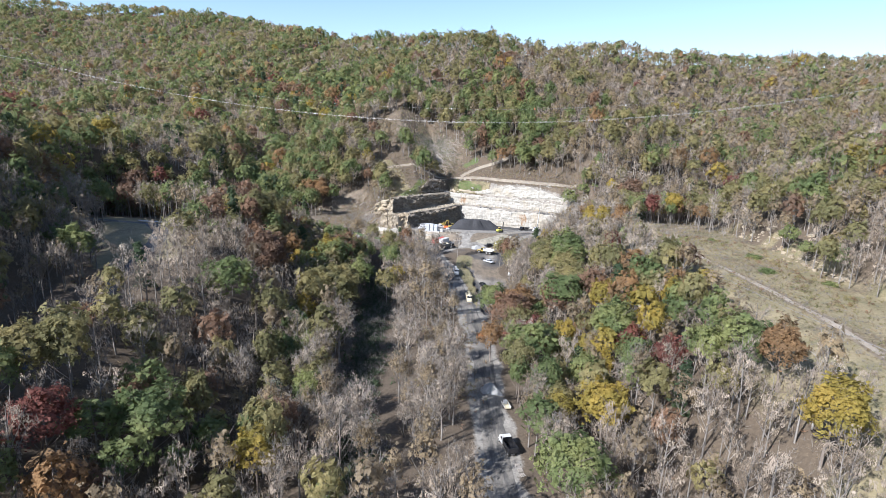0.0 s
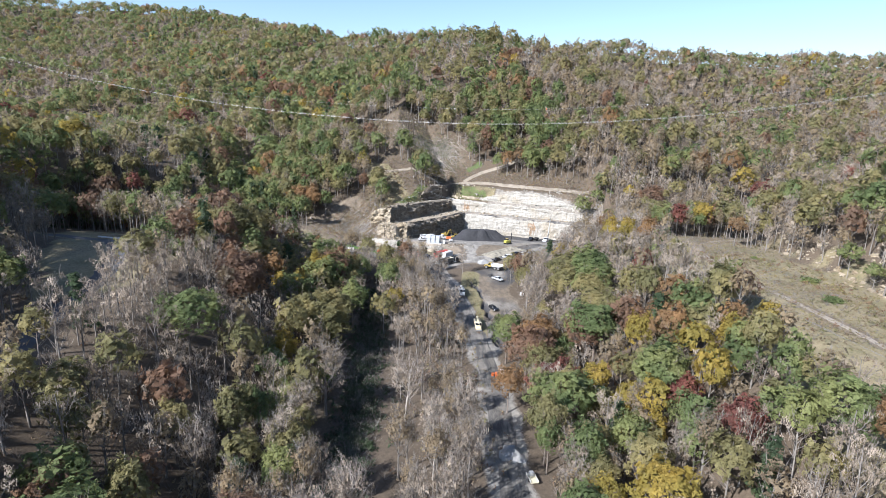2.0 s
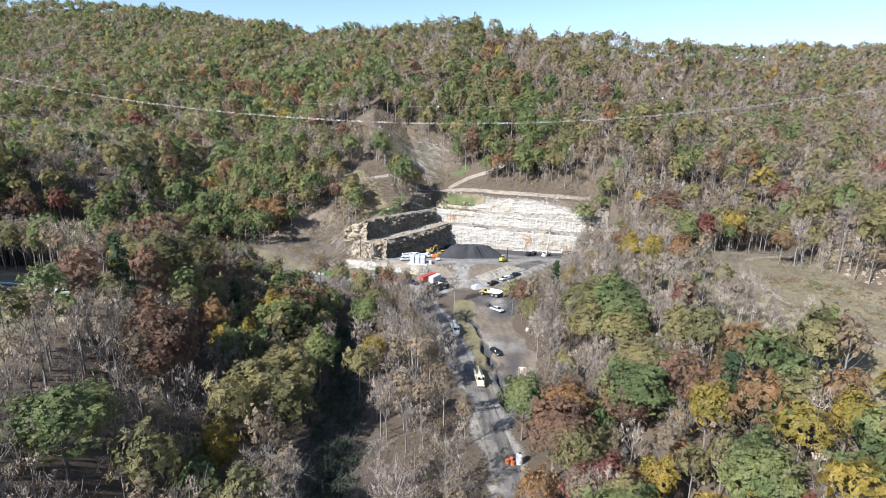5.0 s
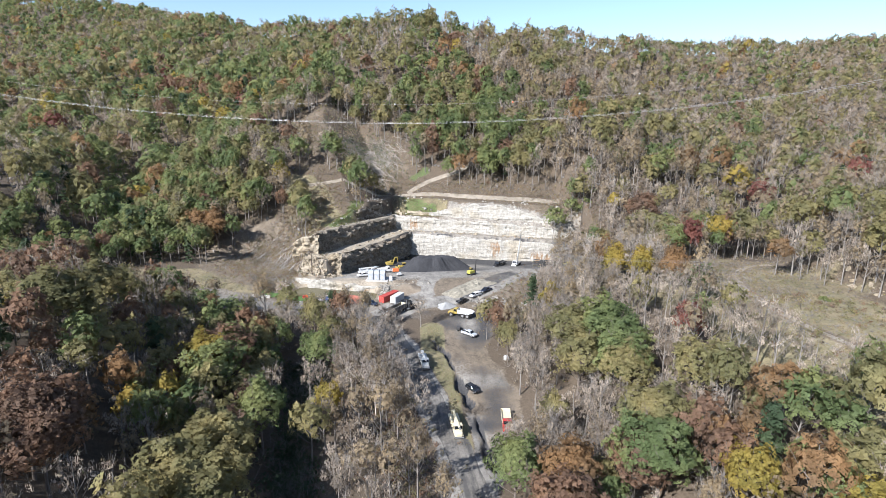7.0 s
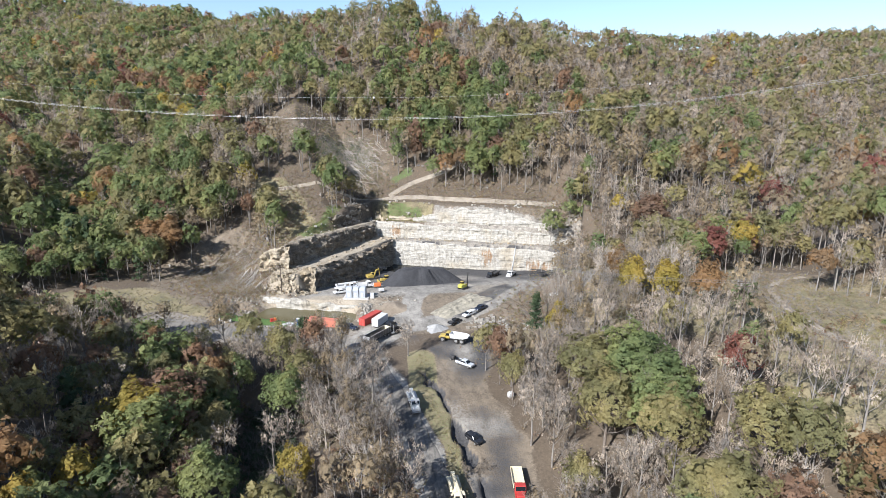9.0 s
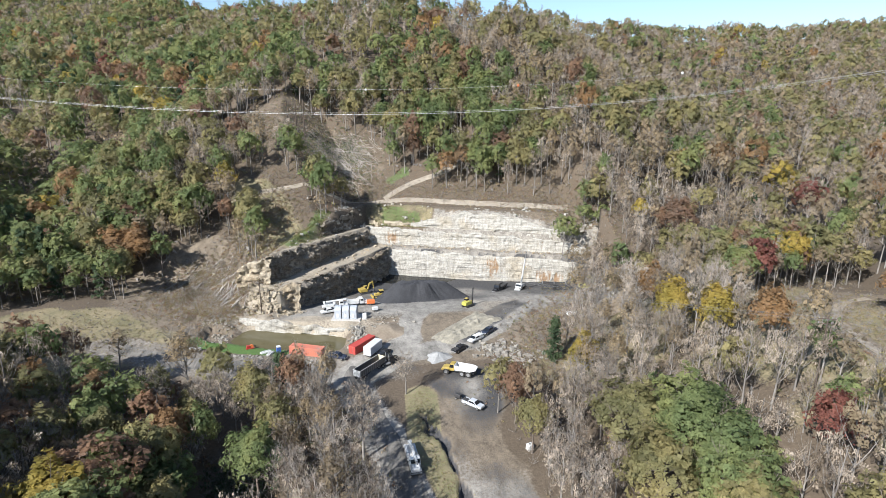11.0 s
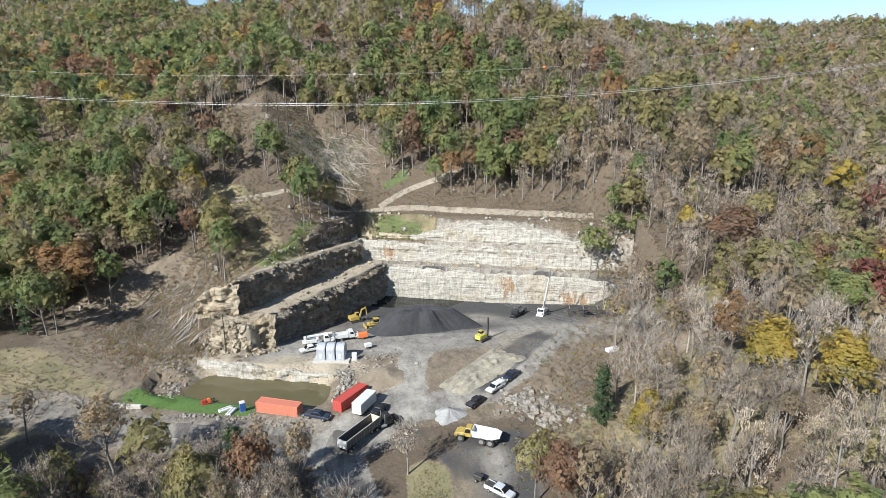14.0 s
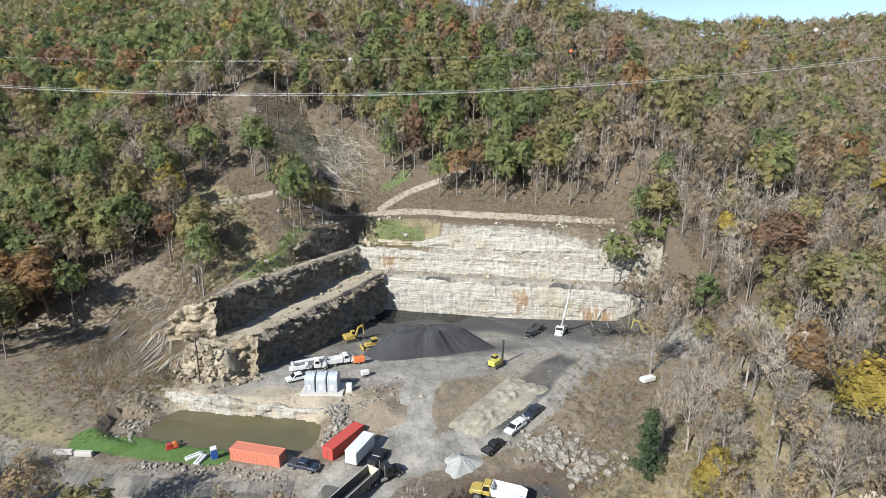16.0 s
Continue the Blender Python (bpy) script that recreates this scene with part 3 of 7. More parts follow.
def surfaces(x, y):
    """The same for arrays."""
    i = np.clip(np.searchsorted(GX, x) - 1, 0, len(GX) - 2)
    j = np.clip(np.searchsorted(GY, y) - 1, 0, len(GY) - 2)
    u, v = (x - GX[i]) / (GX[i + 1] - GX[i]), (y - GY[j]) / (GY[j + 1] - GY[j])
    return (mz[j, i] * (1 - u) + mz[j, i + 1] * u) * (1 - v) + (mz[j + 1, i] * (1 - u) + mz[j + 1, i + 1] * u) * v


def road_ribbon(name, pts, width, material, label, lift=0.07, step=1.5, across=7):
    """A strip draped over the ground, with ragged edges."""
    px, py = [], []
    lens = [math.dist(a, b) for a, b in zip(pts, pts[1:])]
    cum = np.concatenate([[0], np.cumsum(lens)])
    s = np.arange(0, cum[-1], step)
    # rounded corners
    px, py = np.interp(s, cum, [p[0] for p in pts]), np.interp(s, cum, [p[1] for p in pts])
    k = np.ones(9) / 9
    px = np.convolve(np.pad(px, 4, mode="edge"), k, "valid")
    py = np.convolve(np.pad(py, 4, mode="edge"), k, "valid")
    dx, dy = np.gradient(px), np.gradient(py)
    n = np.hypot(dx, dy) + 1e-9
    nx, ny = -dy / n, dx / n
    rows = []
    for c in np.linspace(-1, 1, across):
        rag = 1 + 0.5 * (vnoise(s, s * 0 + c * 3, 4, 31) - 0.5) if abs(c) == 1 else 1
        x, y = px + nx * width / 2 * c * rag, py + ny * width / 2 * c * rag
        z = surfaces(x, y) + lift - (0.12 if abs(c) == 1 else 0)
        rows.append(np.stack([x, y, z], -1))
    v = np.stack(rows, 1).reshape(-1, 3)
    g = np.arange(len(s) * across).reshape(len(s), across)
    q = np.stack([g[:-1, :-1], g[:-1, 1:], g[1:, 1:], g[1:, :-1]], -1).reshape(-1, 4)
    return tagged(new(name, mesh_from(name, v, [q[:, ::-1]], [material], smooth=True)), label, "road", kind="structure")


road_ribbon("road_haul", HAUL_ROAD, 7.2, ROAD_GRAVEL, "grey gravel haul road with wheel ruts")
road_ribbon("road_rim", RIM_ROAD, 2.8, TRACK_DIRT, "pale dirt track along the quarry rim")
road_ribbon("road_hill", HILL_TRACK, 3.2, TRACK_DIRT, "pale dirt track climbing the cleared hillside")
road_ribbon("road_lane", WEST_LANE, 6.0, ROAD_GRAVEL, "grey gravel lane past the pond")
road_ribbon("road_terrace", TERRACE_TRACK, 2.6, TRACK_DIRT, "pale two-wheel track through the terrace grass", 0.04)
road_ribbon("road_paved", PAVED_ROAD, 7.0, ASPHALT, "narrow paved road in the shade of the hill")


def water_sheet(name, shape, box, level, material, label, step=0.8):
    xs, ys = np.arange(box[0], box[1], step), np.arange(box[2], box[3], step)
    X, Y = np.meshgrid(xs, ys)
    ok = shape(X, Y)
    g = np.arange(X.size).reshape(X.shape)
    q = np.stack([g[:-1, :-1], g[:-1, 1:], g[1:, 1:], g[1:, :-1]], -1).reshape(-1, 4)
    q = q[ok.ravel()[q].any(1)]
    used, inv = np.unique(q, return_inverse=True)
    v = np.stack([X.ravel(), Y.ravel(), np.full(X.size, level)], -1)[used]
    return tagged(new(name, mesh_from(name, v, [inv.reshape(q.shape)], [material], smooth=True)), label, "water", kind="structure")


water_sheet("water_pond", lambda x, y: pond_shape(x, y) < 1.08, (-44, 4, 266, 304), -1.5, POND_WATER, "still olive-brown settling pond water")
water_sheet("water_pit", lambda x, y: (np.maximum(*pit_distance(x, y)) < 1.2) & (y > 325 + 4 * vnoise(x, y, 8, 35)) & (pit_distance(x, y)[1] > -17) & (x < 70), (4, 80, 318, 362), -3.75, PIT_WATER,
            "shallow dark water on the quarry floor")


# ---------------------------------------------------------------- trees
def tube(path, radii, sides):
    """A tapered tube along a path: vertices and quads."""
    path = np.asarray(path, float)
    n = len(path)
    d = np.gradient(path, axis=0)
    d /= np.linalg.norm(d, axis=1, keepdims=True) + 1e-9
    ref = np.where(np.abs(d[:, 2:3]) > 0.9, np.array([[1.0, 0, 0]]), np.array([[0, 0, 1.0]]))
    a = np.cross(d, ref)
    a /= np.linalg.norm(a, axis=1, keepdims=True) + 1e-9
    b = np.cross(d, a)
    ang = np.linspace(0, 2 * np.pi, sides, endpoint=False)
    ring = a[:, None] * np.cos(ang)[None, :, None] + b[:, None] * np.sin(ang)[None, :, None]
    v = path[:, None] + ring * np.asarray(radii)[:, None, None]
    g = np.arange(n * sides).reshape(n, sides)
    q = np.stack([g[:-1], np.roll(g[:-1], -1, 1), np.roll(g[1:], -1, 1), g[1:]], -1).reshape(-1, 4)
    return v.reshape(-1, 3), q


class Soup:
    """Vertices with quads and triangles, gathered piece by piece."""

    def __init__(self):
        self.v, self.q, self.t, self.n = [], [], [], 0

    def add(self, v, q=None, t=None):
        if q is not None and len(q):
            self.q.append(np.asarray(q) + self.n)
        if t is not None and len(t):
            self.t.append(np.asarray(t) + self.n)
        self.v.append(np.asarray(v, float))
        self.n += len(v)

    def arrays(self):
        q = np.concatenate(self.q) if self.q else np.zeros((0, 4), int)
        t = np.concatenate(self.t) if self.t else np.zeros((0, 3), int)
        return np.concatenate(self.v), q, t


def leaf_cards(rng, centres, normals, size):
    """Bent leaf clumps: one four-cornered face each, turned at random about its own direction."""
    n = len(centres)
    nor = normals + rng.normal(0, 0.42, (n, 3))
    nor /= np.linalg.norm(nor, axis=1, keepdims=True)
    u = np.cross(nor, rng.normal(0, 1, (n, 3)))
    u /= np.linalg.norm(u, axis=1, keepdims=True)
    w = np.cross(nor, u)
    s = size * rng.uniform(0.55, 1.3, (n, 1))
    k = rng.uniform(0.55, 1.25, (n, 4, 1))
    c = np.stack([-u, -w * 0.8, u, w * 0.8], 1) * s[:, None] * k * 0.62
    c[:, 0] += nor * s * 0.2
    c[:, 2] += nor * s * 0.2
    v = centres[:, None] + c
    return v.reshape(-1, 3), np.arange(n * 4).reshape(n, 4)


def leaf_chips(rng, centres, normals, size):
    """Three-cornered leaf clumps for trees seen from far."""
    v, _ = leaf_cards(rng, centres, normals, size)
    v = v.reshape(-1, 4, 3)
    return v[:, :3].reshape(-1, 3), np.arange(len(v) * 3).reshape(-1, 3)


def twig_blades(rng, starts, dirs, length, width):
    """Thin tapering twigs, a triangle each."""
    n = len(starts)
    L = length * rng.uniform(0.5, 1.3, (n, 1))
    side = np.cross(dirs, rng.normal(0, 1, (n, 3)))
    side /= np.linalg.norm(side, axis=1, keepdims=True) + 1e-9
    tip = starts + dirs * L
    tip[:, 2] += 0.12 * L[:, 0]
    v = np.stack([starts - side * width / 2, starts + side * width / 2, tip], 1)
    return v.reshape(-1, 3), np.arange(n * 3).reshape(n, 3)


def tree_shape(seed, leaves, leaf_size, twigs, twig_width, limbs, sides, height_m=17.0, spread=5.0, clear=0.32, pine=False, sparse=False, bare=False):
    """Wood and foliage of one tree as two soups, its foot at the origin."""
    rng = np.random.default_rng(seed)
    wood, crown = Soup(), Soup()
    lean = rng.normal(0, 0.5, 2)
    hs = np.linspace(0, 0.9, {6: 6, 4: 3}.get(sides, 2))
    trunk = np.stack([lean[0] * hs**1.5 + rng.normal(0, 0.10, len(hs)) * (hs > 0), lean[1] * hs**1.5 + rng.normal(0, 0.10, len(hs)) * (hs > 0), height_m * hs], -1)
    r0 = 0.015 * height_m
    wood.add(*tube(trunk - np.array([0, 0, 0.5]) * (hs[:, None] == 0), r0 * (1 - 0.86 * hs), sides))
    zc, rz = height_m * (1 + clear) / 2, height_m * (1 - clear) / 2 * 1.06
    aspect = rng.uniform(0.85, 1.15, 2) * spread

    def shell(d):
        return np.array([lean[0] * 0.6, lean[1] * 0.6, zc]) + d * np.array([aspect[0], aspect[1], rz])

    tips = []
    for k in range(limbs):
        f = (k + rng.uniform(0.1, 0.9)) / limbs
        az = k * 2.4 + rng.uniform(-0.5, 0.5)
        if pine:
            h = clear + (0.97 - clear) * f
            reach = spread * (1.04 - h) / (1.04 - clear) * rng.uniform(0.8, 1.1)
            base = np.array([np.interp(h * 0.9, hs, trunk[:, i]) for i in range(3)])
            tip = np.array([base[0] + math.cos(az) * reach, base[1] + math.sin(az) * reach, height_m * h - 0.15 * reach])
        else:
            zz = -0.45 + 1.35 * f
            rr = math.sqrt(max(0.05, 1 - min(zz * zz, 0.95)))
            tip = shell(np.array([math.cos(az) * rr, math.sin(az) * rr, zz]) * rng.uniform(0.72, 0.95))
            hb = np.clip((tip[2] - (1.6 if bare or sparse else 1.1) * math.hypot(tip[0], tip[1])) / height_m, clear * 0.8, 0.82)
            base = np.array([np.interp(hb, hs, trunk[:, i]) for i in range(3)])
        mid = base + (tip - base) * 0.5 + np.array([0, 0, -0.06 * np.linalg.norm(tip - base)])
        rb = r0 * (1 - 0.8 * base[2] / height_m) * 0.55
        if sides > 3:
            wood.add(*tube([base, mid, tip], [rb, rb * 0.6, rb * 0.15], 3))
        elif bare or sparse:
            v, tr = twig_blades(rng, base[None], (tip - base)[None] / np.linalg.norm(tip - base), np.linalg.norm(tip - base) * 1.1, rb * 2.0)
            wood.add(v, t=tr)
        tips.append((base, mid, tip))
    tips = np.array(tips)
    if leaves:
        if bare:
            # fine twigs fanning upwards round the outer limbs
            pick = rng.integers(0, limbs, leaves)
            along = rng.uniform(0.45, 1.12, (leaves, 1))
            side = rng.normal(0, 1, (leaves, 3)) * np.array([0.8, 0.8, 0.7]) * height_m * 0.045
            centres = tips[pick, 0] + (tips[pick, 2] - tips[pick, 0]) * along + side
            dirs = rng.normal(0, 1, (leaves, 3)) * np.array([1, 1, 0.25])
        elif pine:
            pick = rng.integers(0, limbs, leaves)
            along = rng.uniform(0.05, 1.05, (leaves, 1)) ** 0.7
            side = rng.normal(0, 1, (leaves, 3)) * np.array([0.55, 0.55, 0.22])
            centres = tips[pick, 0] + (tips[pick, 2] - tips[pick, 0]) * along + side
            dirs = side + np.array([0, 0, 0.8])
        else:
            dirs = rng.normal(0, 1, (leaves * 2, 3))
            dirs /= np.linalg.norm(dirs, axis=1, keepdims=True)
            dirs = dirs[dirs[:, 2] > rng.uniform(-0.75, 0.0, len(dirs))][:leaves]
            knobs = rng.normal(0, 1, (26 if sides > 3 else 11, 3))
            knobs /= np.linalg.norm(knobs, axis=1, keepdims=True)
            near = dirs @ knobs.T
            bulge = np.exp(-(1 - near.max(1, keepdims=True)) / (0.045 if sides > 3 else 0.12))
            depth = rng.uniform(0.55 if sparse else 0.80, 1.06, (len(dirs), 1))
            taper = np.stack([1.06 - 0.16 * np.clip(dirs[:, 2], 0, 1)] * 2 + [np.full(len(dirs), 1.04)], -1)
            centres = shell(dirs * taper * (0.6 + 0.43 * bulge) * depth)
            dirs = dirs + 0.9 * (dirs - knobs[near.argmax(1)] * 0.75) + np.array([0, 0, 0.25])
        dirs /= np.linalg.norm(dirs, axis=1, keepdims=True)
        crown.add(*leaf_cards(rng, centres, dirs, leaf_size))
    if twigs:
        pick = rng.integers(0, limbs, twigs)
        b, t = tips[pick, 0], tips[pick, 2]
        al = rng.uniform(0.3, 1.0, (twigs, 1)) ** 0.6
        st = b + (t - b) * al
        dr = (t - b) / (np.linalg.norm(t - b, axis=1, keepdims=True) + 1e-9) * 0.7 + rng.normal(0, 0.40, (twigs, 3)) + np.array([0, 0, 0.5])
        dr /= np.linalg.norm(dr, axis=1, keepdims=True)
        v, tr = twig_blades(rng, st, dr, 0.15 * height_m, twig_width)
        wood.add(v, t=tr)
        for _ in range({6: 3, 4: 1}.get(sides, 0)):
            # finer twigs off the first ones
            d2 = dr * 0.6 + rng.normal(0, 0.45, (twigs, 3))
            v2, tr2 = twig_blades(rng, st + dr * rng.uniform(0.02, 0.12, (twigs, 1)) * height_m, d2, 0.08 * height_m, twig_width * 0.6)
            wood.add(v2, t=tr2)
    return wood.arrays(), crown.arrays() if crown.n else None


def place_many(shape, pos, turn, size):
    """Copies of one soup, each moved, turned and scaled, as one soup."""
    v, q, t = shape
    c, s = np.cos(turn)[:, None], np.sin(turn)[:, None]
    X = (v[None, :, 0] * c - v[None, :, 1] * s) * size[:, :1] + pos[:, :1]
    Y = (v[None, :, 0] * s + v[None, :, 1] * c) * size[:, :1] + pos[:, 1:2]
    Z = v[None, :, 2] * size[:, 1:2] + pos[:, 2:3]
    off = (np.arange(len(pos)) * len(v))[:, None, None]
    return np.stack([X, Y, Z], -1).reshape(-1, 3), (q[None] + off).reshape(-1, 4), (t[None] + off).reshape(-1, 3)


def forest_density(x, y):
    """1 where woods stand, 0 on roads, in the quarry and on open grass."""
    n = (vnoise(x, y, 9, 41) - 0.5) * 2
    left, back = pit_distance(x, y)
    d = np.maximum(left, back)
    open_ = np.zeros(np.shape(x), bool)
    for pts, w in ((HAUL_ROAD, 7.6), (CUT_ROAD, 9), (HAUL_SPUR, 9), (RIM_ROAD, 5), (HILL_TRACK, 5), (WEST_LANE, 9), (PAVED_ROAD, 8), ([(22, 262), (-8, 262)], 13), ([(27, 184), (24, 215), (22, 250)], 9.5)):
        open_ |= seg_dist(x, y, pts)[0] + n < w
    open_ |= (seg_dist(x, y, TERRACE)[0] + n * 4 < np.interp(y, [60, 130, 200, 240], [20, 25, 22, 14])) & (y < 246)
    open_ |= (d + n * 2 < 21.5) & (y > 262) & (x > -34) & (x < 86 + n * 4 + 13 * (back > 3)) & (back < 34)
    open_ |= (d < 1) & (y > 262) & (x < 70 + n * 5)
    open_ |= (y > 262) & (y < 290) & (x > 20) & (x < 58 + n * 4)
    open_ |= (x > 28) & (x < 56 + n * 3) & (y > 238 + n * 3) & (y < 292)
    open_ |= seg_dist(x, y, [(-18, 100), (-19, 130), (-23, 167), (-25, 205), (-26, 232)])[0] + n * 2 < np.interp(y, [150, 195], [9.0, 4.8])
    open_ |= np.hypot((x + 22) / 30, (y - 281) / 18) < 1
    open_ |= np.hypot((x + 86) / 40, (y - 288) / 25) + n * 0.12 < 1
    open_ |= inside(x + 3 * n, y + 3 * n, PLATEAU)
    open_ |= (x > -14) & (x < 14) & (y < 250) & (vnoise(x, y, 4.5, 42) > 0.6)
    open_ |= (y > 249 + n * 2) & (y < 264) & (x > -66) & (x < 0)
    open_ |= np.hypot((x - 128) / 20, (y - 238) / 12) + n * 0.15 < 1
    open_ |= seg_dist(x, y, [(-32, 310), (-46, 320), (-56, 338), (-46, 298), (-66, 322)])[0] + n * 3 < 14
    open_ |= seg_dist(x, y, [(-38, 375), (-26, 345), (-20, 330)])[0] + n * 3 < 13
    open_ |= inside(x + n * 2, y + n * 2, CLEARING)
    open_ |= seg_dist(x, y, SPUR_TOP)[0] + n < 3.5
    return ~open_


def scatter(rng, box, spacing, keep):
    nx, ny = int((box[1] - box[0]) / spacing), int((box[3] - box[2]) / spacing)
    X, Y = np.meshgrid(np.arange(nx), np.arange(ny))
    x = box[0] + (X + 0.5 * (Y % 2) + rng.uniform(-0.42, 0.42, X.shape)) * spacing
    y = box[2] + (Y + rng.uniform(-0.42, 0.42, X.shape)) * spacing
    x, y = x.ravel(), y.ravel()
    ok = keep(x, y)
    return x[ok], y[ok]


def species(rng, x, y):
    """The kind of each tree, in loose stands."""
    a = vnoise(x, y, 62, 51) * 0.55 + vnoise(x, y, 17, 52) * 0.25 + rng.uniform(0, 1, len(x)) * 0.36
    west = (x < 5) & (y < 270)
    strip_w = (x > -14) & (x < 16) & (y < 262)
    pale_e = (x > 95 + 40 * (vnoise(x, y, 80, 54) - 0.5)) & (y > 290)
    grey_n = (y > 380) & (vnoise(x + 0.4 * y, y * 0.5, 55, 53) > 0.6)
    east = (x >= 5) & (y < 330)
    kinds = np.array(["bare", "tan", "olive", "green", "orange", "rust", "yellow", "pine", "red"])
    cuts_n = np.array([0.24, 0.34, 0.62, 0.915, 0.938, 0.962, 0.975, 0.995, 1.0])
    # north-west mix leans to dark greens, standing in for that slope's weaker sun
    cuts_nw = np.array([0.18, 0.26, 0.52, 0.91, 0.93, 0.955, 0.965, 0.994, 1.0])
    cuts_w = np.array([0.58, 0.68, 0.80, 0.88, 0.905, 0.96, 0.98, 0.994, 1.0])
    cuts_e = np.array([0.36, 0.58, 0.80, 0.90, 0.935, 0.96, 0.982, 0.995, 1.0])
    rank = np.argsort(np.argsort(a)) / max(len(a) - 1, 1)
    u = np.where(rng.uniform(0, 1, len(x)) < 0.3, rng.uniform(0, 1, len(x)), rank)
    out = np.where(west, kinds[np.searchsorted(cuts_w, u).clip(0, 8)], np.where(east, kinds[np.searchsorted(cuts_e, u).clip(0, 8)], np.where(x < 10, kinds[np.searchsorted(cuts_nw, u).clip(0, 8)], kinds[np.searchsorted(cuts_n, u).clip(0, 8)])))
    thin = rng.uniform(0, 1, len(x))
    hollow_e = (x > 42) & (x < 96) & (y > 226) & (y < 300)
    out = np.where(strip_w | (hollow_e & (thin < 0.8)) | (pale_e & (thin < 0.62)) | (grey_n & (thin < np.where(x < 10, 0.35, 0.7))), np.array(["bare", "bare", "tan", "bare", "tan", "tan", "olive", "tan"])[rng.integers(0, np.where(strip_w, 5, 8))], out)
    bank_w = (x > -50) & (x < -27) & (y > 90) & (y < 240) & (thin < 0.3)
    return np.where(bank_w, np.array(["olive", "green", "olive", "tan", "olive"])[rng.integers(0, 5, len(x))], out)


LABELS = {
    "bare": "leafless grey deciduous tree on the wooded slope", "tan": "thin deciduous tree with dry tan leaves", "olive": "deciduous tree with olive-green autumn leaves",
    "green": "full deciduous tree still in green leaf", "orange": "deciduous tree in orange autumn leaf", "rust": "deciduous tree with russet brown leaves",
    "yellow": "deciduous tree in yellow autumn leaf", "pine": "dark green evergreen with drooping boughs", "red": "small deciduous tree in red autumn leaf",
}


def prototypes(level):
    """Tree shapes for one distance: kind -> list of (wood, crown)."""
    out = {}
    for kind in LABELS:
        made = []
        for k in range({0: 4, 1: 4, 2: 3, 3: 3}[level]):
            seed = 1000 * level + 17 * k + sum(map(ord, kind))
            full = kind in ("green", "olive", "orange", "rust", "yellow", "red")
            pine = kind == "pine"
            bare = kind == "bare"
            leaves = {0: 1700, 1: 260, 2: 96, 3: 34}[level] if full or pine else ({0: 620, 1: 110, 2: 48, 3: 24}[level] if kind == "tan" else {0: 260, 1: 64, 2: 26, 3: 16}[level])
            size = {0: 0.78, 1: 1.5, 2: 2.15, 3: 3.3}[level] * (0.8 if kind == "tan" else 1) * ({0: 1.5, 1: 1.15, 2: 1.0, 3: 1.0}[level] if bare else 1)
            twigs = {0: 200, 1: 34, 2: 12, 3: 6}[level] if kind in ("bare", "tan") else {0: 24, 1: 6, 2: 0, 3: 0}[level]
            width = {0: 0.055, 1: 0.08, 2: 0.16, 3: 0.26}[level]
            limbs = {0: 16, 1: 10, 2: 6, 3: 4}[level] + (8 if pine and level < 2 else 0)
            made.append(tree_shape(seed, leaves, size, twigs, width, limbs, {0: 6, 1: 4, 2: 3, 3: 3}[level], spread=(5.0 if level < 2 else 5.4) if full else 3.5, clear=(0.30 if level != 1 else 0.36) if full else (0.08 if pine else 0.38), pine=pine, sparse=kind == "tan", bare=bare))
        out[kind] = made
    return out


rng = np.random.default_rng(7)
BOXN = (-190, 170, 24, 330)
nx_, ny_ = scatter(rng, BOXN, 5.5, lambda x, y: forest_density(x, y) & (y > 0.72 * np.abs(x) - 62))
nkind = species(rng, nx_, ny_)
CLOSE = (-120, 175, 330, 470)
fx_, fy_ = scatter(rng, (-1150, 1050, 60, 1420), 8.7, lambda x, y: forest_density(x, y) & ~((x > BOXN[0]) & (x < BOXN[1]) & (y < BOXN[3])) & ~((x > CLOSE[0]) & (x < CLOSE[1]) & (y < CLOSE[3])))
cx_, cy_ = scatter(rng, CLOSE, 5.4, forest_density)
fx_, fy_ = np.concatenate([fx_, cx_]), np.concatenate([fy_, cy_])
# only slopes that can be looked onto from over the valley
def in_sight(x, y):
    seen = np.zeros(len(x), bool)
    top = surfaces(x, y) + 17
    for ex, ey, ez in ((3, -30, 69), (-3, 70, 70), (1, 130, 67), (4, 178, 63)):
        clear = np.ones(len(x), bool)
        for f in np.linspace(0.2, 0.98, 60):
            clear &= surfaces(ex + (x - ex) * f, ey + (y - ey) * f) + 4 < ez + (top - ez) * f
        seen |= clear & (np.abs(np.arctan2(x - ex, y - ey) - 0.08) < 0.86)
    return seen


facing = in_sight(fx_, fy_) & (fy_ > 0.72 * np.abs(fx_) - 75)
thin = rng.uniform(0, 1, len(fx_)) < np.interp(fy_, [400, 700, 1400], [1.0, 0.9, 0.7])
fx_, fy_ = fx_[facing & thin], fy_[facing & thin]
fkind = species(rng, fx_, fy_)

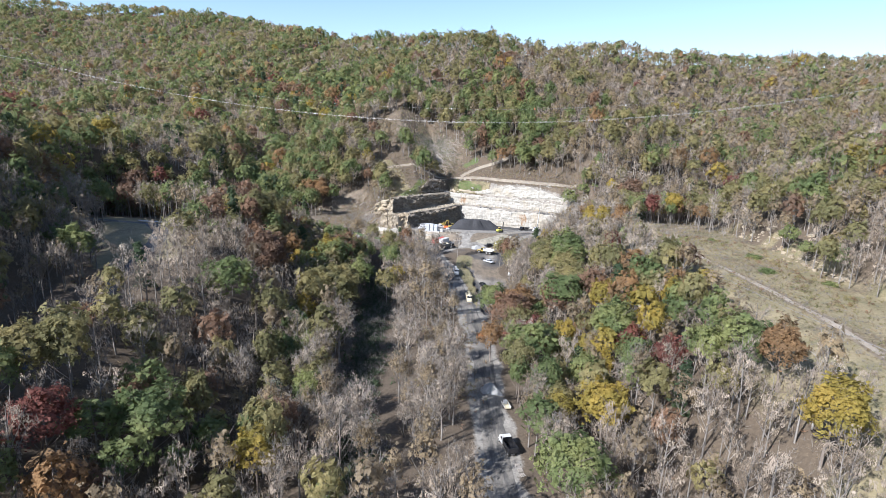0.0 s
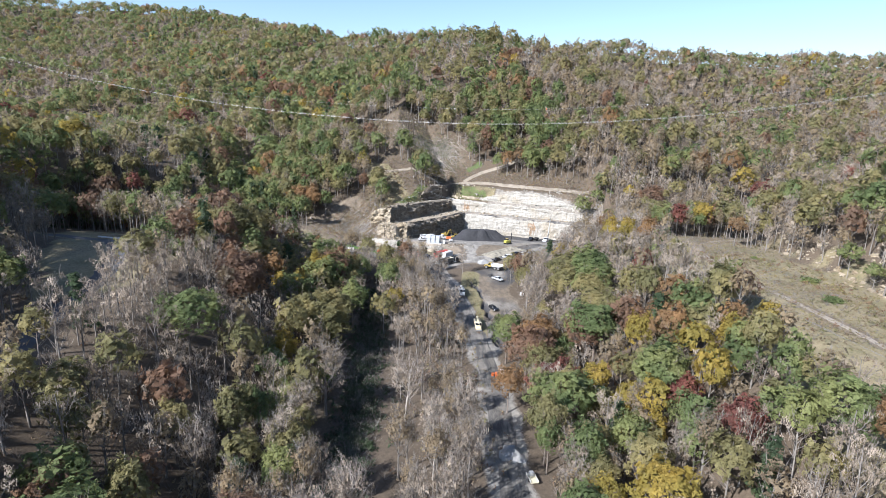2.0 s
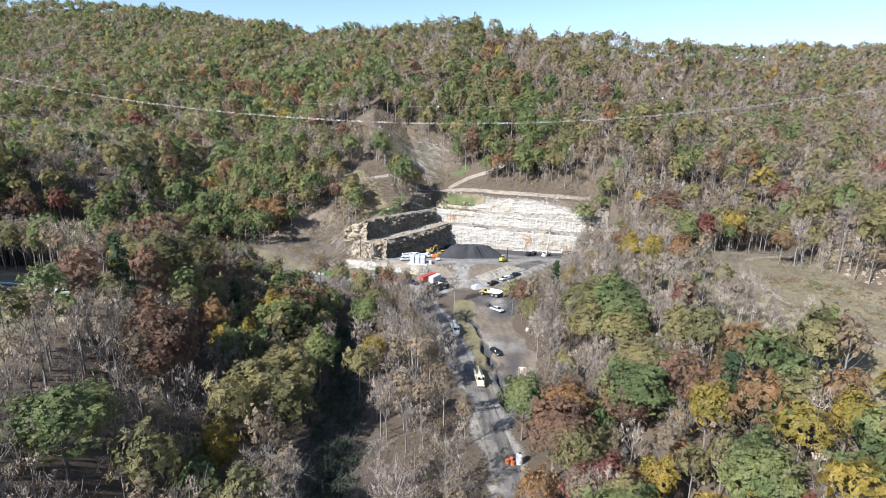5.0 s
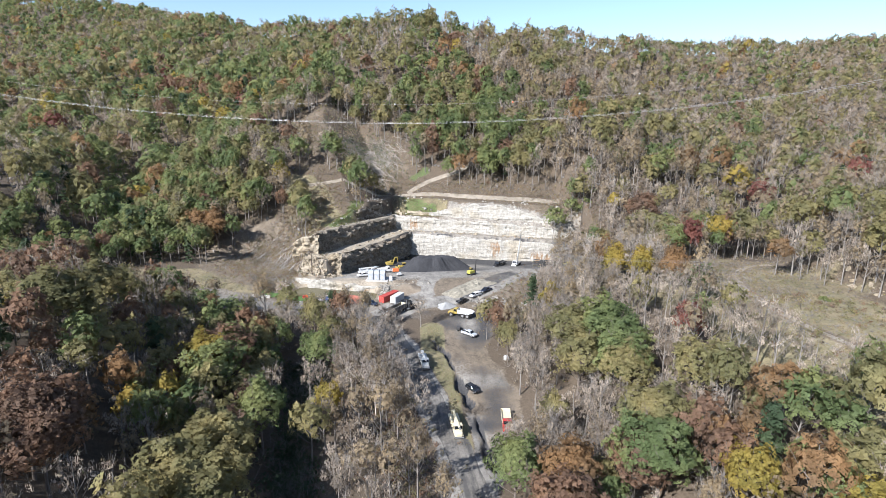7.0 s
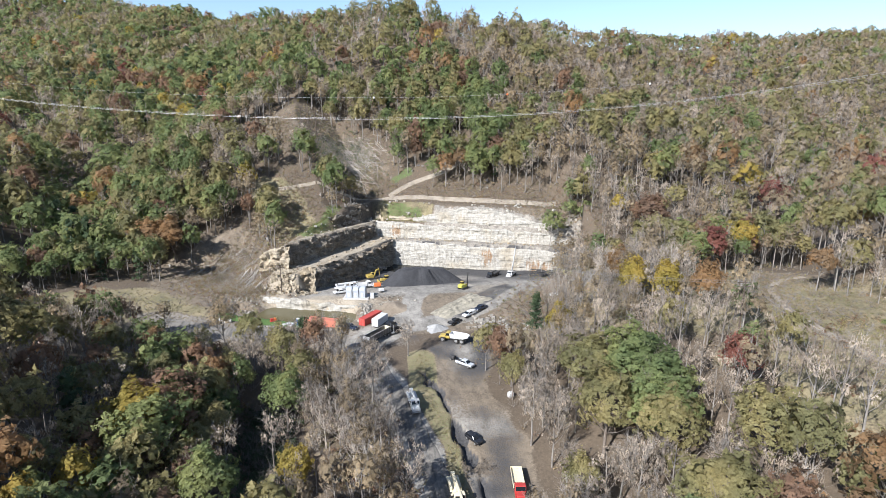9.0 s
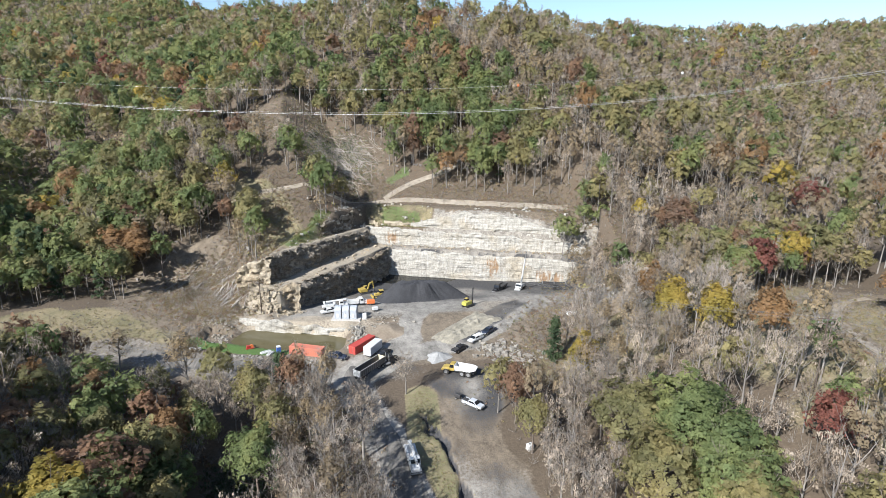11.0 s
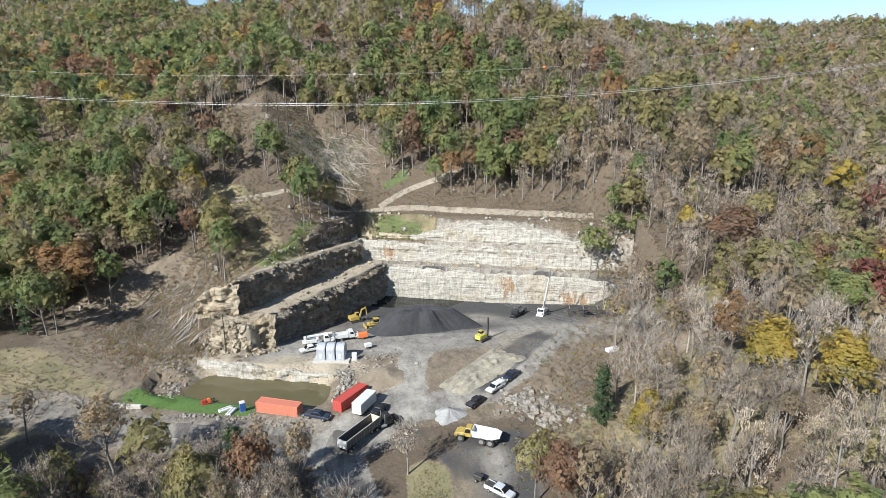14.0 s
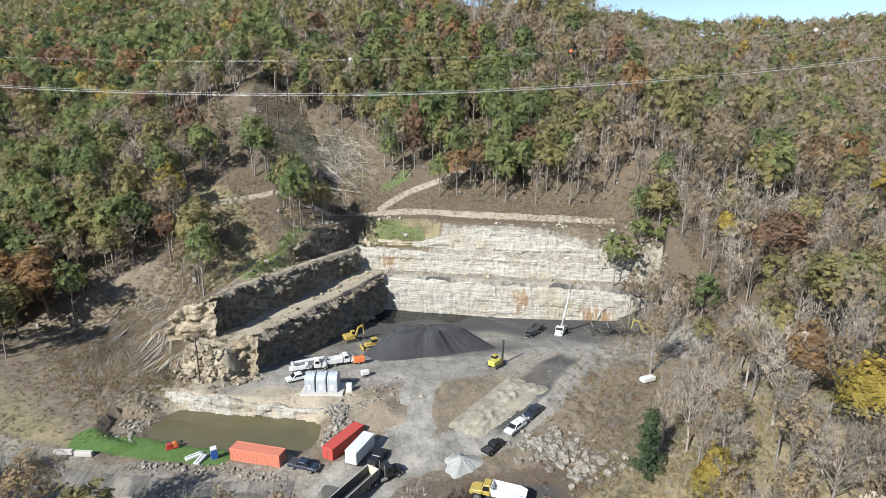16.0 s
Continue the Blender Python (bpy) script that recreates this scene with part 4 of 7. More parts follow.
# the trees nearest the path stand as things of their own
# single trees that stand out by colour or size
FEATURED = {
    "green": [(-51.9, 61.5, 1.5), (29.9, 114.5, 1.65), (54.6, 121.4, 1.32), (28.7, 56.7, 1.65), (72.5, 84.3, 1.32), (-60.5, 124.0, 1.58), (-42.9, 207.3, 1.65), (53.5, 116.6, 1.46), (55.0, 100.4, 1.0), (-44.5, 196.8, 1.65), (-30.0, 183.4, 1.32), (55.5, 194.6, 1.65), (47.9, 150.6, 1.65), (22.7, 157.8, 1.18), (58.0, 198.6, 1.65), (57.4, 187.3, 1.54), (55.6, 182.0, 1.4), (-19.9, 216.1, 1.13), (136.5, 386.3, 1.65), (124.0, 404.2, 1.6)],
    "red": [(-63.8, 51.2, 1.04), (61.2, 95.1, 0.85), (56.1, 110.3, 0.82), (73.2, 186.4, 0.79)],
    "yellow": [(-31.0, 62.0, 1.01), (-41.5, 137.4, 0.96), (41.4, 80.7, 1.44), (72.8, 55.2, 1.3), (-202.1, 302.1, 1.64), (72.1, 123.7, 0.84), (-15.7, 190.4, 0.8), (78.8, 224.6, 0.99), (-47.1, 201.5, 1.45), (75.8, 236.2, 1.04)],
    "olive": [(-74.5, 62.4, 1.21), (-35.3, 167.4, 1.65), (-75.0, 214.1, 1.65), (-34.2, 153.9, 1.65), (-74.6, 194.6, 1.65), (51.5, 158.8, 1.65), (-75.1, 192.6, 1.65), (-39.4, 159.7, 1.65), (64.4, 167.8, 1.27), (54.0, 179.3, 1.4), (50.4, 204.9, 1.65), (47.4, 190.1, 1.63), (106.0, 271.0, 1.61)],
    "rust": [(-57.3, 153.5, 1.25), (26.7, 143.4, 1.45), (-61.0, 156.1, 1.29), (-59.1, 159.7, 1.39), (44.5, 152.9, 1.19), (-44.1, 207.4, 1.65), (117.9, 301.5, 1.6)],
    "bare": [(-26.8, 123.6, 1.65), (-6.6, 122.3, 1.25), (-4.9, 210.3, 1.42), (0.4, 224.2, 1.34), (65.8, 259.0, 1.15), (73.9, 249.5, 1.22), (59.3, 242.1, 1.01), (65.7, 230.0, 1.14)],
    "orange": [(77.3, 77.4, 1.08), (19.9, 128.1, 0.81), (-87.3, 337.6, 1.65), (32.3, 153.5, 1.33), (-79.7, 337.9, 1.65), (85.1, 215.1, 0.96), (-37.7, 225.6, 0.92), (78.8, 249.2, 1.03)],
    "pine": [(-155.9, 361.2, 1.65), (53.2, 252.6, 0.85)],
    "tan": [(4.1, 122.1, 1.01), (-41.4, 252.5, 1.45), (73.4, 285.9, 1.14)],
}
taken = np.zeros(len(nx_), bool)
taken_far = np.zeros(len(fx_), bool)
for spots in FEATURED.values():
    for tx, ty, ts in spots:
        taken |= np.hypot(nx_ - tx, ny_ - ty) < 2.4 + 2.6 * ts
        taken_far |= np.hypot(fx_ - tx, fy_ - ty) < 2.4 + 2.6 * ts
nx_, ny_, nkind = nx_[~taken], ny_[~taken], nkind[~taken]
fx_, fy_, fkind = fx_[~taken_far], fy_[~taken_far], fkind[~taken_far]
row_y = np.arange(60, 231, 7.0) + rng.uniform(-1.5, 1.5, 25)
row_x = np.interp(row_y, [60, 130, 167, 205, 232], [-28, -29, -33, -35, -36]) + rng.uniform(-2.5, 1.0, 25)
nx_, ny_ = np.concatenate([nx_, row_x]), np.concatenate([ny_, row_y])
nkind = np.concatenate([nkind, np.array(["olive", "green", "tan", "olive", "rust"])[rng.integers(0, 5, 25)]])
along = np.minimum(seg_dist(nx_, ny_, [(-20, 90), (22, 90), (30, 200), (-20, 235)])[0], 8 + seg_dist(nx_, ny_, [(58, 232), (80, 262)])[0])
order = np.argsort(along + rng.uniform(0, 30, len(along)))
single = np.zeros(len(nx_), bool)
single[order[:220]] = True
near_shapes = prototypes(0)
near_things = {}
for kind, shapes in near_shapes.items():
    near_things[kind] = [(mesh_from("trunk", wood[0], [wood[1], wood[2]], [PALE_BARK if kind == "bare" and k == 1 else (TWIGS if kind in ("bare", "tan") else BARK)], smooth=False),
                          mesh_from("crown", crown[0], [crown[1], crown[2]], [LEAF[kind]]) if crown else None) for k, (wood, crown) in enumerate(shapes)]


def tree(kind, k, x, y, size, stretch, turn):
    """One tree: trunk with limbs, and its crown."""
    name = "evergreen_tree" if kind == "pine" else ("bare_tree" if kind == "bare" else "deciduous_tree")
    ob = tagged(new(name), LABELS[kind], "tree", "trees beside the haul road")
    ob.matrix_world = Matrix.LocRotScale((x, y, surface(x, y)), Euler((0, 0, turn)), (size, size, size * stretch))
    wood, crown = near_things[kind][k % len(near_things[kind])]
    t = new("trunk", wood)
    t.parent = ob
    if crown:
        c = new("crown", crown)
        c.parent = ob
    return ob


for i in np.flatnonzero(single):
    tree(nkind[i], rng.integers(4), nx_[i], ny_[i], rng.uniform(0.62, 1.0), rng.uniform(0.9, 1.2), rng.uniform(0, 6.28))
for kind, spots in FEATURED.items():
    for k, (tx, ty, ts) in enumerate(spots):
        tree(kind, k, tx, ty, ts, min(1.15, max(0.72, 1.3 - 0.36 * ts)), 1.7 * k)


def woodland(name, label, xs, ys, kinds, level, lo, hi):
    """A stand of trees as uncountable woods: wood and each leaf colour a mesh."""
    shapes = prototypes(level)
    base = tagged(new(name), label, "woods", kind="stuff")
    wood_all, crowns = Soup(), {}
    for kind in LABELS:
        sel = np.flatnonzero(kinds == kind)
        for k, (wood, crown) in enumerate(shapes[kind]):
            s = sel[k::len(shapes[kind])]
            if not len(s):
                continue
            pos = np.stack([xs[s], ys[s], surfaces(xs[s], ys[s])], -1)
            turn = rng.uniform(0, 6.28, len(s))
            w = rng.uniform(lo, hi, len(s))
            size = np.stack([w, w * rng.uniform(0.85, 1.2, len(s))], -1)
            wood_all.add(*place_many(wood, pos, turn, size))
            if crown:
                crowns.setdefault(kind, Soup()).add(*place_many(crown, pos, turn, size))
    v, q, t = wood_all.arrays()
    o = tagged(new("trunks", mesh_from("trunks", v, [q, t], [TWIGS])), kind="stuff")
    o.parent = base
    for kind, soup in crowns.items():
        v, q, t = soup.arrays()
        o = tagged(new("leaves", mesh_from("leaves", v, [q, t], [LEAF[kind]])), kind="stuff")
        o.parent = base
    return base


woodland("valley_woods", "mixed autumn woods on the valley sides", nx_[~single], ny_[~single], nkind[~single], 1, 0.62, 1.08)
close = (fy_ < 470) & (fx_ > -120) & (fx_ < 175)
deep = fy_ > 700
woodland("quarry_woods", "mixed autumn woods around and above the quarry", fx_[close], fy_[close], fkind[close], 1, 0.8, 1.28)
woodland("hillside_woods", "autumn forest covering the far hillsides", fx_[~close & ~deep], fy_[~close & ~deep], fkind[~close & ~deep], 2, 0.8, 1.4)
woodland("ridge_woods", "autumn forest on the distant ridges", fx_[deep], fy_[deep], fkind[deep], 3, 0.95, 1.5)


def undergrowth():
    """Low brush on the forest floor and along the clearings' edges."""
    x, y = scatter(rng, (-120, 150, 60, 400), 3.6, lambda x, y: forest_density(x, y) & (rng.uniform(0, 1, len(x)) < 0.75) & (y < 330 + 40 * (x > 90)))
    base = tagged(new("undergrowth"), "brown leafless brush and saplings under the trees", "brush", kind="stuff")
    r = np.random.default_rng(5)
    for name, mat, leaves in (("twigs", TWIGS, False), ("leaves", LEAF["tan"], True), ("leaves", LEAF["rust"], True), ("leaves", LEAF["olive"], True)):
        sel = r.uniform(0, 1, len(x)) < (0.6 if not leaves else 0.2)
        xs, ys = x[sel], y[sel]
        n = 16
        d = r.normal(0, 1, (len(xs), n, 3))
        d[..., 2] = np.abs(d[..., 2]) + 0.4
        d /= np.linalg.norm(d, axis=2, keepdims=True)
        foot = np.stack([xs, ys, surfaces(xs, ys)], -1)[:, None] + d * r.uniform(0.1, 1.7, (len(xs), n, 1))
        if leaves:
            v, t = leaf_chips(r, foot.reshape(-1, 3), d.reshape(-1, 3), 0.6)
        else:
            v, t = twig_blades(r, foot.reshape(-1, 3) - d.reshape(-1, 3) * 0.4, d.reshape(-1, 3), 2.2, 0.06)
        o = tagged(new(name, mesh_from("brush_" + name, v, [t], [mat])), kind="stuff")
        o.parent = base
    # scrub between the trees of the far slopes
    x, y = scatter(rng, (-420, 520, 330, 800), 4.6, lambda x, y: forest_density(x, y) & (y > 0.72 * np.abs(x) - 75) & (y < np.interp(x, [-420, -166, -80, 0, 60, 200, 520], [900, 800, 760, 640, 600, 660, 800])))
    pick = r.integers(0, 5, len(x))
    for k, mat in enumerate((TWIGS, LEAF["tan"], LEAF["rust"], LEAF["olive"], TWIGS)):
        xs, ys = x[pick == k], y[pick == k]
        n = 4
        d = r.normal(0, 1, (len(xs), n, 3))
        d[..., 2] = np.abs(d[..., 2]) * 0.8 + 0.5
        d /= np.linalg.norm(d, axis=2, keepdims=True)
        c = np.stack([xs, ys, surfaces(xs, ys)], -1)[:, None] + d * r.uniform(0.3, 2.2, (len(xs), n, 1))
        v, t = leaf_chips(r, c.reshape(-1, 3), d.reshape(-1, 3), 1.7)
        o = tagged(new("scrub", mesh_from("brush_scrub", v, [t], [mat])), kind="stuff")
        o.parent = base


undergrowth()


# ---------------------------------------------------------------- quarry faces
def block_mesh(seed, rough):
    """A quarried block one unit wide, deep and high, with chipped corners."""
    r = np.random.default_rng(seed)
    bm = bmesh.new()
    bmesh.ops.create_cube(bm, size=1)
    bmesh.ops.bevel(bm, geom=bm.edges[:], offset=0.07, segments=1, affect="EDGES")
    for v in bm.verts:
        v.co += Vector(r.uniform(-rough, rough, 3))
    me = bpy.data.meshes.new("block")
    bm.to_mesh(me)
    bm.free()
    return me


def rock_face(name, a, b, z0, z1, cell, amp, lean, material, label, seed, step=0.5):
    """A blasted face between two plan points, broken into beds and blocks; z0 and z1 give foot and top at even steps along it."""
    a, b = np.array(a, float), np.array(b, float)
    L = np.linalg.norm(b - a)
    d = (b - a) / L
    n = np.array([d[1], -d[0]])
    ns, nz = int(L / step) + 1, int((max(z1) - min(z0)) / (step * 0.8)) + 1
    S, F = np.meshgrid(np.linspace(0, L, ns), np.linspace(0, 1, nz))
    m = S / L
    ragged = (vnoise(S, S * 0, 5, seed + 5) - 0.5) * 1.6 + (vnoise(S, S * 0, 1.7, seed + 6) - 0.5) * 0.9
    lo, hi = np.interp(m, np.linspace(0, 1, len(z0)), z0) - 0.5, np.interp(m, np.linspace(0, 1, len(z1)), z1) + ragged * min(1.0, amp * 1.6)
    Z = lo + (hi - lo) * F
    # beds of uneven height, each cut by upright joints at its own places
    bed = np.floor(Z / (cell * 0.75) + (vnoise(S, Z, 14, seed) - 0.5) * 0.9)
    joint = np.floor(S / (cell * (0.8 + 0.8 * hash01(bed, bed * 0, seed + 1))) + hash01(bed, bed * 0 + 3, seed + 2) * 9 + (vnoise(S, Z, 2.5, seed + 7) - 0.5) * 0.5)
    out = (hash01(joint, bed, seed + 3) - 0.5) * amp * 1.25 + (hash01(bed, bed * 0 + 7, seed + 4) - 0.5) * amp * 0.6
    chip = np.floor(S / 0.9 + vnoise(S, Z, 3, seed + 11) * 2) + 57 * np.floor(Z / 0.7 + vnoise(S, Z, 3, seed + 12) * 2)
    out = out + (vnoise(S, Z * 0.5, 9, seed + 8) - 0.5) * amp * 1.6 + (hash01(chip, chip * 0, seed + 9) - 0.5) * amp * (0.4 if amp > 1 else 0.12) + (vnoise(S, Z, 0.9, seed + 9) - 0.5) * amp * 0.35
    out = out + 0.55 - lean * F * (hi - lo) - np.where(F > 0.97, 0.5, 0)
    jig = (vnoise(S, Z, 0.7, seed + 10) - 0.5) * step * 0.7
    X, Y = a[0] + d[0] * (S + jig) + n[0] * out, a[1] + d[1] * (S + jig) + n[1] * out
    back = np.stack([(a[0] + d[0] * S - n[0] * 2.2)[-1], (a[1] + d[1] * S - n[1] * 2.2)[-1], np.minimum(Z[-1], np.interp(m[0], np.linspace(0, 1, len(z1)), z1)) - 1.3], -1)
    v = np.concatenate([np.stack([X, Y, Z], -1).reshape(-1, 3), back])
    g = np.arange((nz + 1) * ns).reshape(nz + 1, ns)
    q = np.stack([g[:-1, :-1], g[:-1, 1:], g[1:, 1:], g[1:, :-1]], -1).reshape(-1, 4)
    return tagged(new(name, mesh_from(name, v, [q], [material])), label, "rock face", kind="structure")


rock_face("quarry_face_lower_back", (14.5, 355.4), (97, 324.7), (-4.9, -4.0), (7.9, 7.7, 7.4, 7.2, 7.0, 5.2), 2.2, 0.42, 0.05, PALE_ROCK, "tall cream sandstone quarry face with drill streaks", 1)
rock_face("quarry_face_middle_back", (7.5, 366.6), (104, 330.0), (7.4, 7.2), (15.6, 15.6, 15.4, 15.2, 15.0, 14.6, 14.2, 13.6, 12.0, 8.6), 1.9, 0.5, 0.07, PALE_ROCK, "cream sandstone quarry face above the first bench", 2)
rock_face("quarry_face_upper_back", (26, 363.4), (96, 337.0), (15.2, 14.6), (17.0, 19.6, 21.8, 23.2, 23.2, 22.8, 22.0, 19.4, 17.2, 15.0), 2.2, 0.6, 0.12, PALE_ROCK, "weathered cream sandstone face under the rim", 3)
rock_face("quarry_face_lower_west", NOSE, (15.8, 355.3), (0.2, -4.8), (8.5, 8.2, 7.9, 7.8), 1.7, 1.5, 0.05, SHADED_ROCK, "shaded blocky brown quarry face", 4, 0.36)
rock_face("quarry_face_middle_west", (-29.9, 311.6), (6.8, 362.5), (8.6, 7.8), (17.4, 17.0, 16.4, 15.4), 1.7, 1.7, 0.05, SHADED_ROCK, "shaded jagged brown quarry face above a bench", 5, 0.36)
rock_face("quarry_face_upper_west", (-13.4, 346), (0.1, 364.5), (16.0, 15.6), (21.0, 22.5, 24.2), 1.7, 1.6, 0.05, SHADED_ROCK, "short shaded rock face below the rim", 6, 0.36)
rock_face("quarry_face_corner", (7, 371.2), (27.5, 363.4), (15.0, 15.0), (19.5, 18.2, 17.4, 17.8, 18.6), 1.9, 0.9, 0.35, NOSE_ROCK, "tan stained rock under the grassy corner of the quarry", 10, 0.4)
rock_face("quarry_face_nose", (-35.5, 305.4), (-18.8, 303.2), (0.2, 0.2), (9.5, 9.3), 2.0, 1.8, 0.10, NOSE_ROCK, "broken cream rock end of the quarry bench", 8)
rock_face("quarry_face_shoulder", (-40, 313.5), (-29.0, 310), (8.0, 8.6), (14.0, 17.6), 1.9, 1.8, 0.12, NOSE_ROCK, "broken cream rock above the bench's end", 9)
rock_face("pond_face", (-37.5, 295.8), (-0.8, 283.0), (-2.0, -2.0), (2.3, 1.0), 1.6, 0.6, 0.12, PALE_ROCK, "low cream rock bank above the pond", 7, 0.4)


# ---------------------------------------------------------------- vehicles and plant
def paint(name, colour, rough=0.35, wear=0.22):
    return plain(name, colour, rough, 0.0, wear, 1.6)


WHITE_PAINT = paint("white_paint", (0.55, 0.55, 0.54))
YELLOW_PAINT = paint("yellow_paint", (0.36, 0.265, 0.065))
CREAM_PAINT = paint("cream_paint", (0.62, 0.55, 0.38))
BLACK_PAINT = paint("black_paint", (0.015, 0.016, 0.019), 0.25, 0.12)
NAVY_PAINT = paint("navy_paint", (0.02, 0.028, 0.05), 0.25, 0.12)
SILVER_PAINT = paint("silver_paint", (0.42, 0.44, 0.47), 0.3)
RED_PAINT = paint("red_paint", (0.34, 0.035, 0.03))
ORANGE_RED = plain("orange_red_container_paint", (0.47, 0.155, 0.10), 0.55, 0, 0.35, 1.1, (0.30, 0.15, 0.09))
DEEP_RED = plain("red_container_paint", (0.40, 0.055, 0.045), 0.55, 0, 0.35, 1.1, (0.25, 0.10, 0.07))
ORANGE_PAINT = paint("orange_paint", (0.60, 0.16, 0.05))
BLUE_PLASTIC = paint("blue_plastic", (0.03, 0.09, 0.32), 0.45)
GREY_STEEL = plain("dull_grey_steel", (0.30, 0.30, 0.30), 0.55, 0.6, 0.3)
TRAILER_STEEL = plain("dirty_trailer_steel", (0.13, 0.125, 0.115), 0.6, 0.3, 0.45)
DARK_STEEL = plain("dark_steel", (0.05, 0.05, 0.052), 0.6, 0.3, 0.3)
RUBBER = plain("tyre_rubber", (0.022, 0.021, 0.02), 0.85, 0, 0.4, 4)
CONCRETE = plain("weathered_concrete", (0.42, 0.40, 0.37), 0.85, 0, 0.4, 1.2, (0.24, 0.21, 0.18))
TANK_GREY = plain("pale_grey_tank_paint", (0.36, 0.385, 0.42), 0.5, 0, 0.2, 1.5)
POLE_WOOD = plain("creosoted_pole_wood", (0.07, 0.052, 0.04), 0.9, 0, 0.4, 2, (0.11, 0.088, 0.07))
GLASS, gnodes, glinks, gbsdf = shader("dark_tinted_glass")
gbsdf.inputs["Base Color"].default_value = (0.012, 0.014, 0.017, 1)
gbsdf.inputs["Roughness"].default_value = 0.06
WIRE, wnodes, wlinks, wbsdf = shader("aluminium_wire")
wbsdf.inputs["Base Color"].default_value = (0.5, 0.5, 0.5, 1)
wbsdf.inputs["Metallic"].default_value, wbsdf.inputs["Roughness"].default_value = 0.5, 0.45


def box(bm, size, at, bevel=0.05, turn=(0, 0, 0)):
    """A bevelled box with its middle at a place."""
    made = bmesh.ops.create_cube(bm, size=1)["verts"]
    bmesh.ops.transform(bm, verts=made, matrix=Matrix.LocRotScale(at, Euler([radians(a) for a in turn]), size))
    if bevel:
        edges = list({e for v in made for e in v.link_edges})
        bmesh.ops.bevel(bm, geom=edges, offset=min(bevel, min(size) * 0.3), segments=1, affect="EDGES")
    return bm


def rod(bm, a, b, r, r2=None, sides=10):
    """A round bar between two points."""
    a, b = Vector(a), Vector(b)
    m = Matrix.Translation((a + b) / 2) @ (b - a).to_track_quat("Z", "Y").to_matrix().to_4x4()
    bmesh.ops.create_cone(bm, cap_ends=True, segments=sides, radius1=r, radius2=r if r2 is None else r2, depth=(b - a).length, matrix=m)
    return bm


def profile(bm, pts, width, y=0.0, bevel=0.06):
    """A side outline in x and z, given width across y."""
    lo = [bm.verts.new((x, y - width / 2, z)) for x, z in pts]
    hi = [bm.verts.new((x, y + width / 2, z)) for x, z in pts]
    n = len(pts)
    fs = [bm.faces.new(lo), bm.faces.new(hi[::-1])]
    for i in range(n):
        fs.append(bm.faces.new((lo[i], hi[i], hi[(i + 1) % n], lo[(i + 1) % n])))
    bmesh.ops.recalc_face_normals(bm, faces=fs)
    if bevel:
        bmesh.ops.bevel(bm, geom=list({e for f in fs for e in f.edges}), offset=bevel, segments=1, affect="EDGES")
    return bm


def wheel(parent, x, y, r, w):
    """A tyre with its rim."""
    bm = rod(bmesh.new(), (x, y - w / 2, r), (x, y + w / 2, r), r, sides=18)
    bmesh.ops.bevel(bm, geom=bm.edges[:], offset=0.04, segments=1, affect="EDGES")
    t = part("wheel", bm, RUBBER, parent, smooth=False)
    part("rim", rod(bmesh.new(), (x, y - w / 2 - 0.015, r), (x, y + w / 2 + 0.015, r), r * 0.55, sides=14), GREY_STEEL, t)
    return t


def thing(name, label, category, x, y, heading, group="", sink=0.0, lift=None):
    ob = tagged(new(name), label, category, group)
    z = surface(x, y) if lift is None else lift
    ob.matrix_world = Matrix.LocRotScale((x, y, z - sink), Euler((0, 0, radians(heading))), None)
    return ob


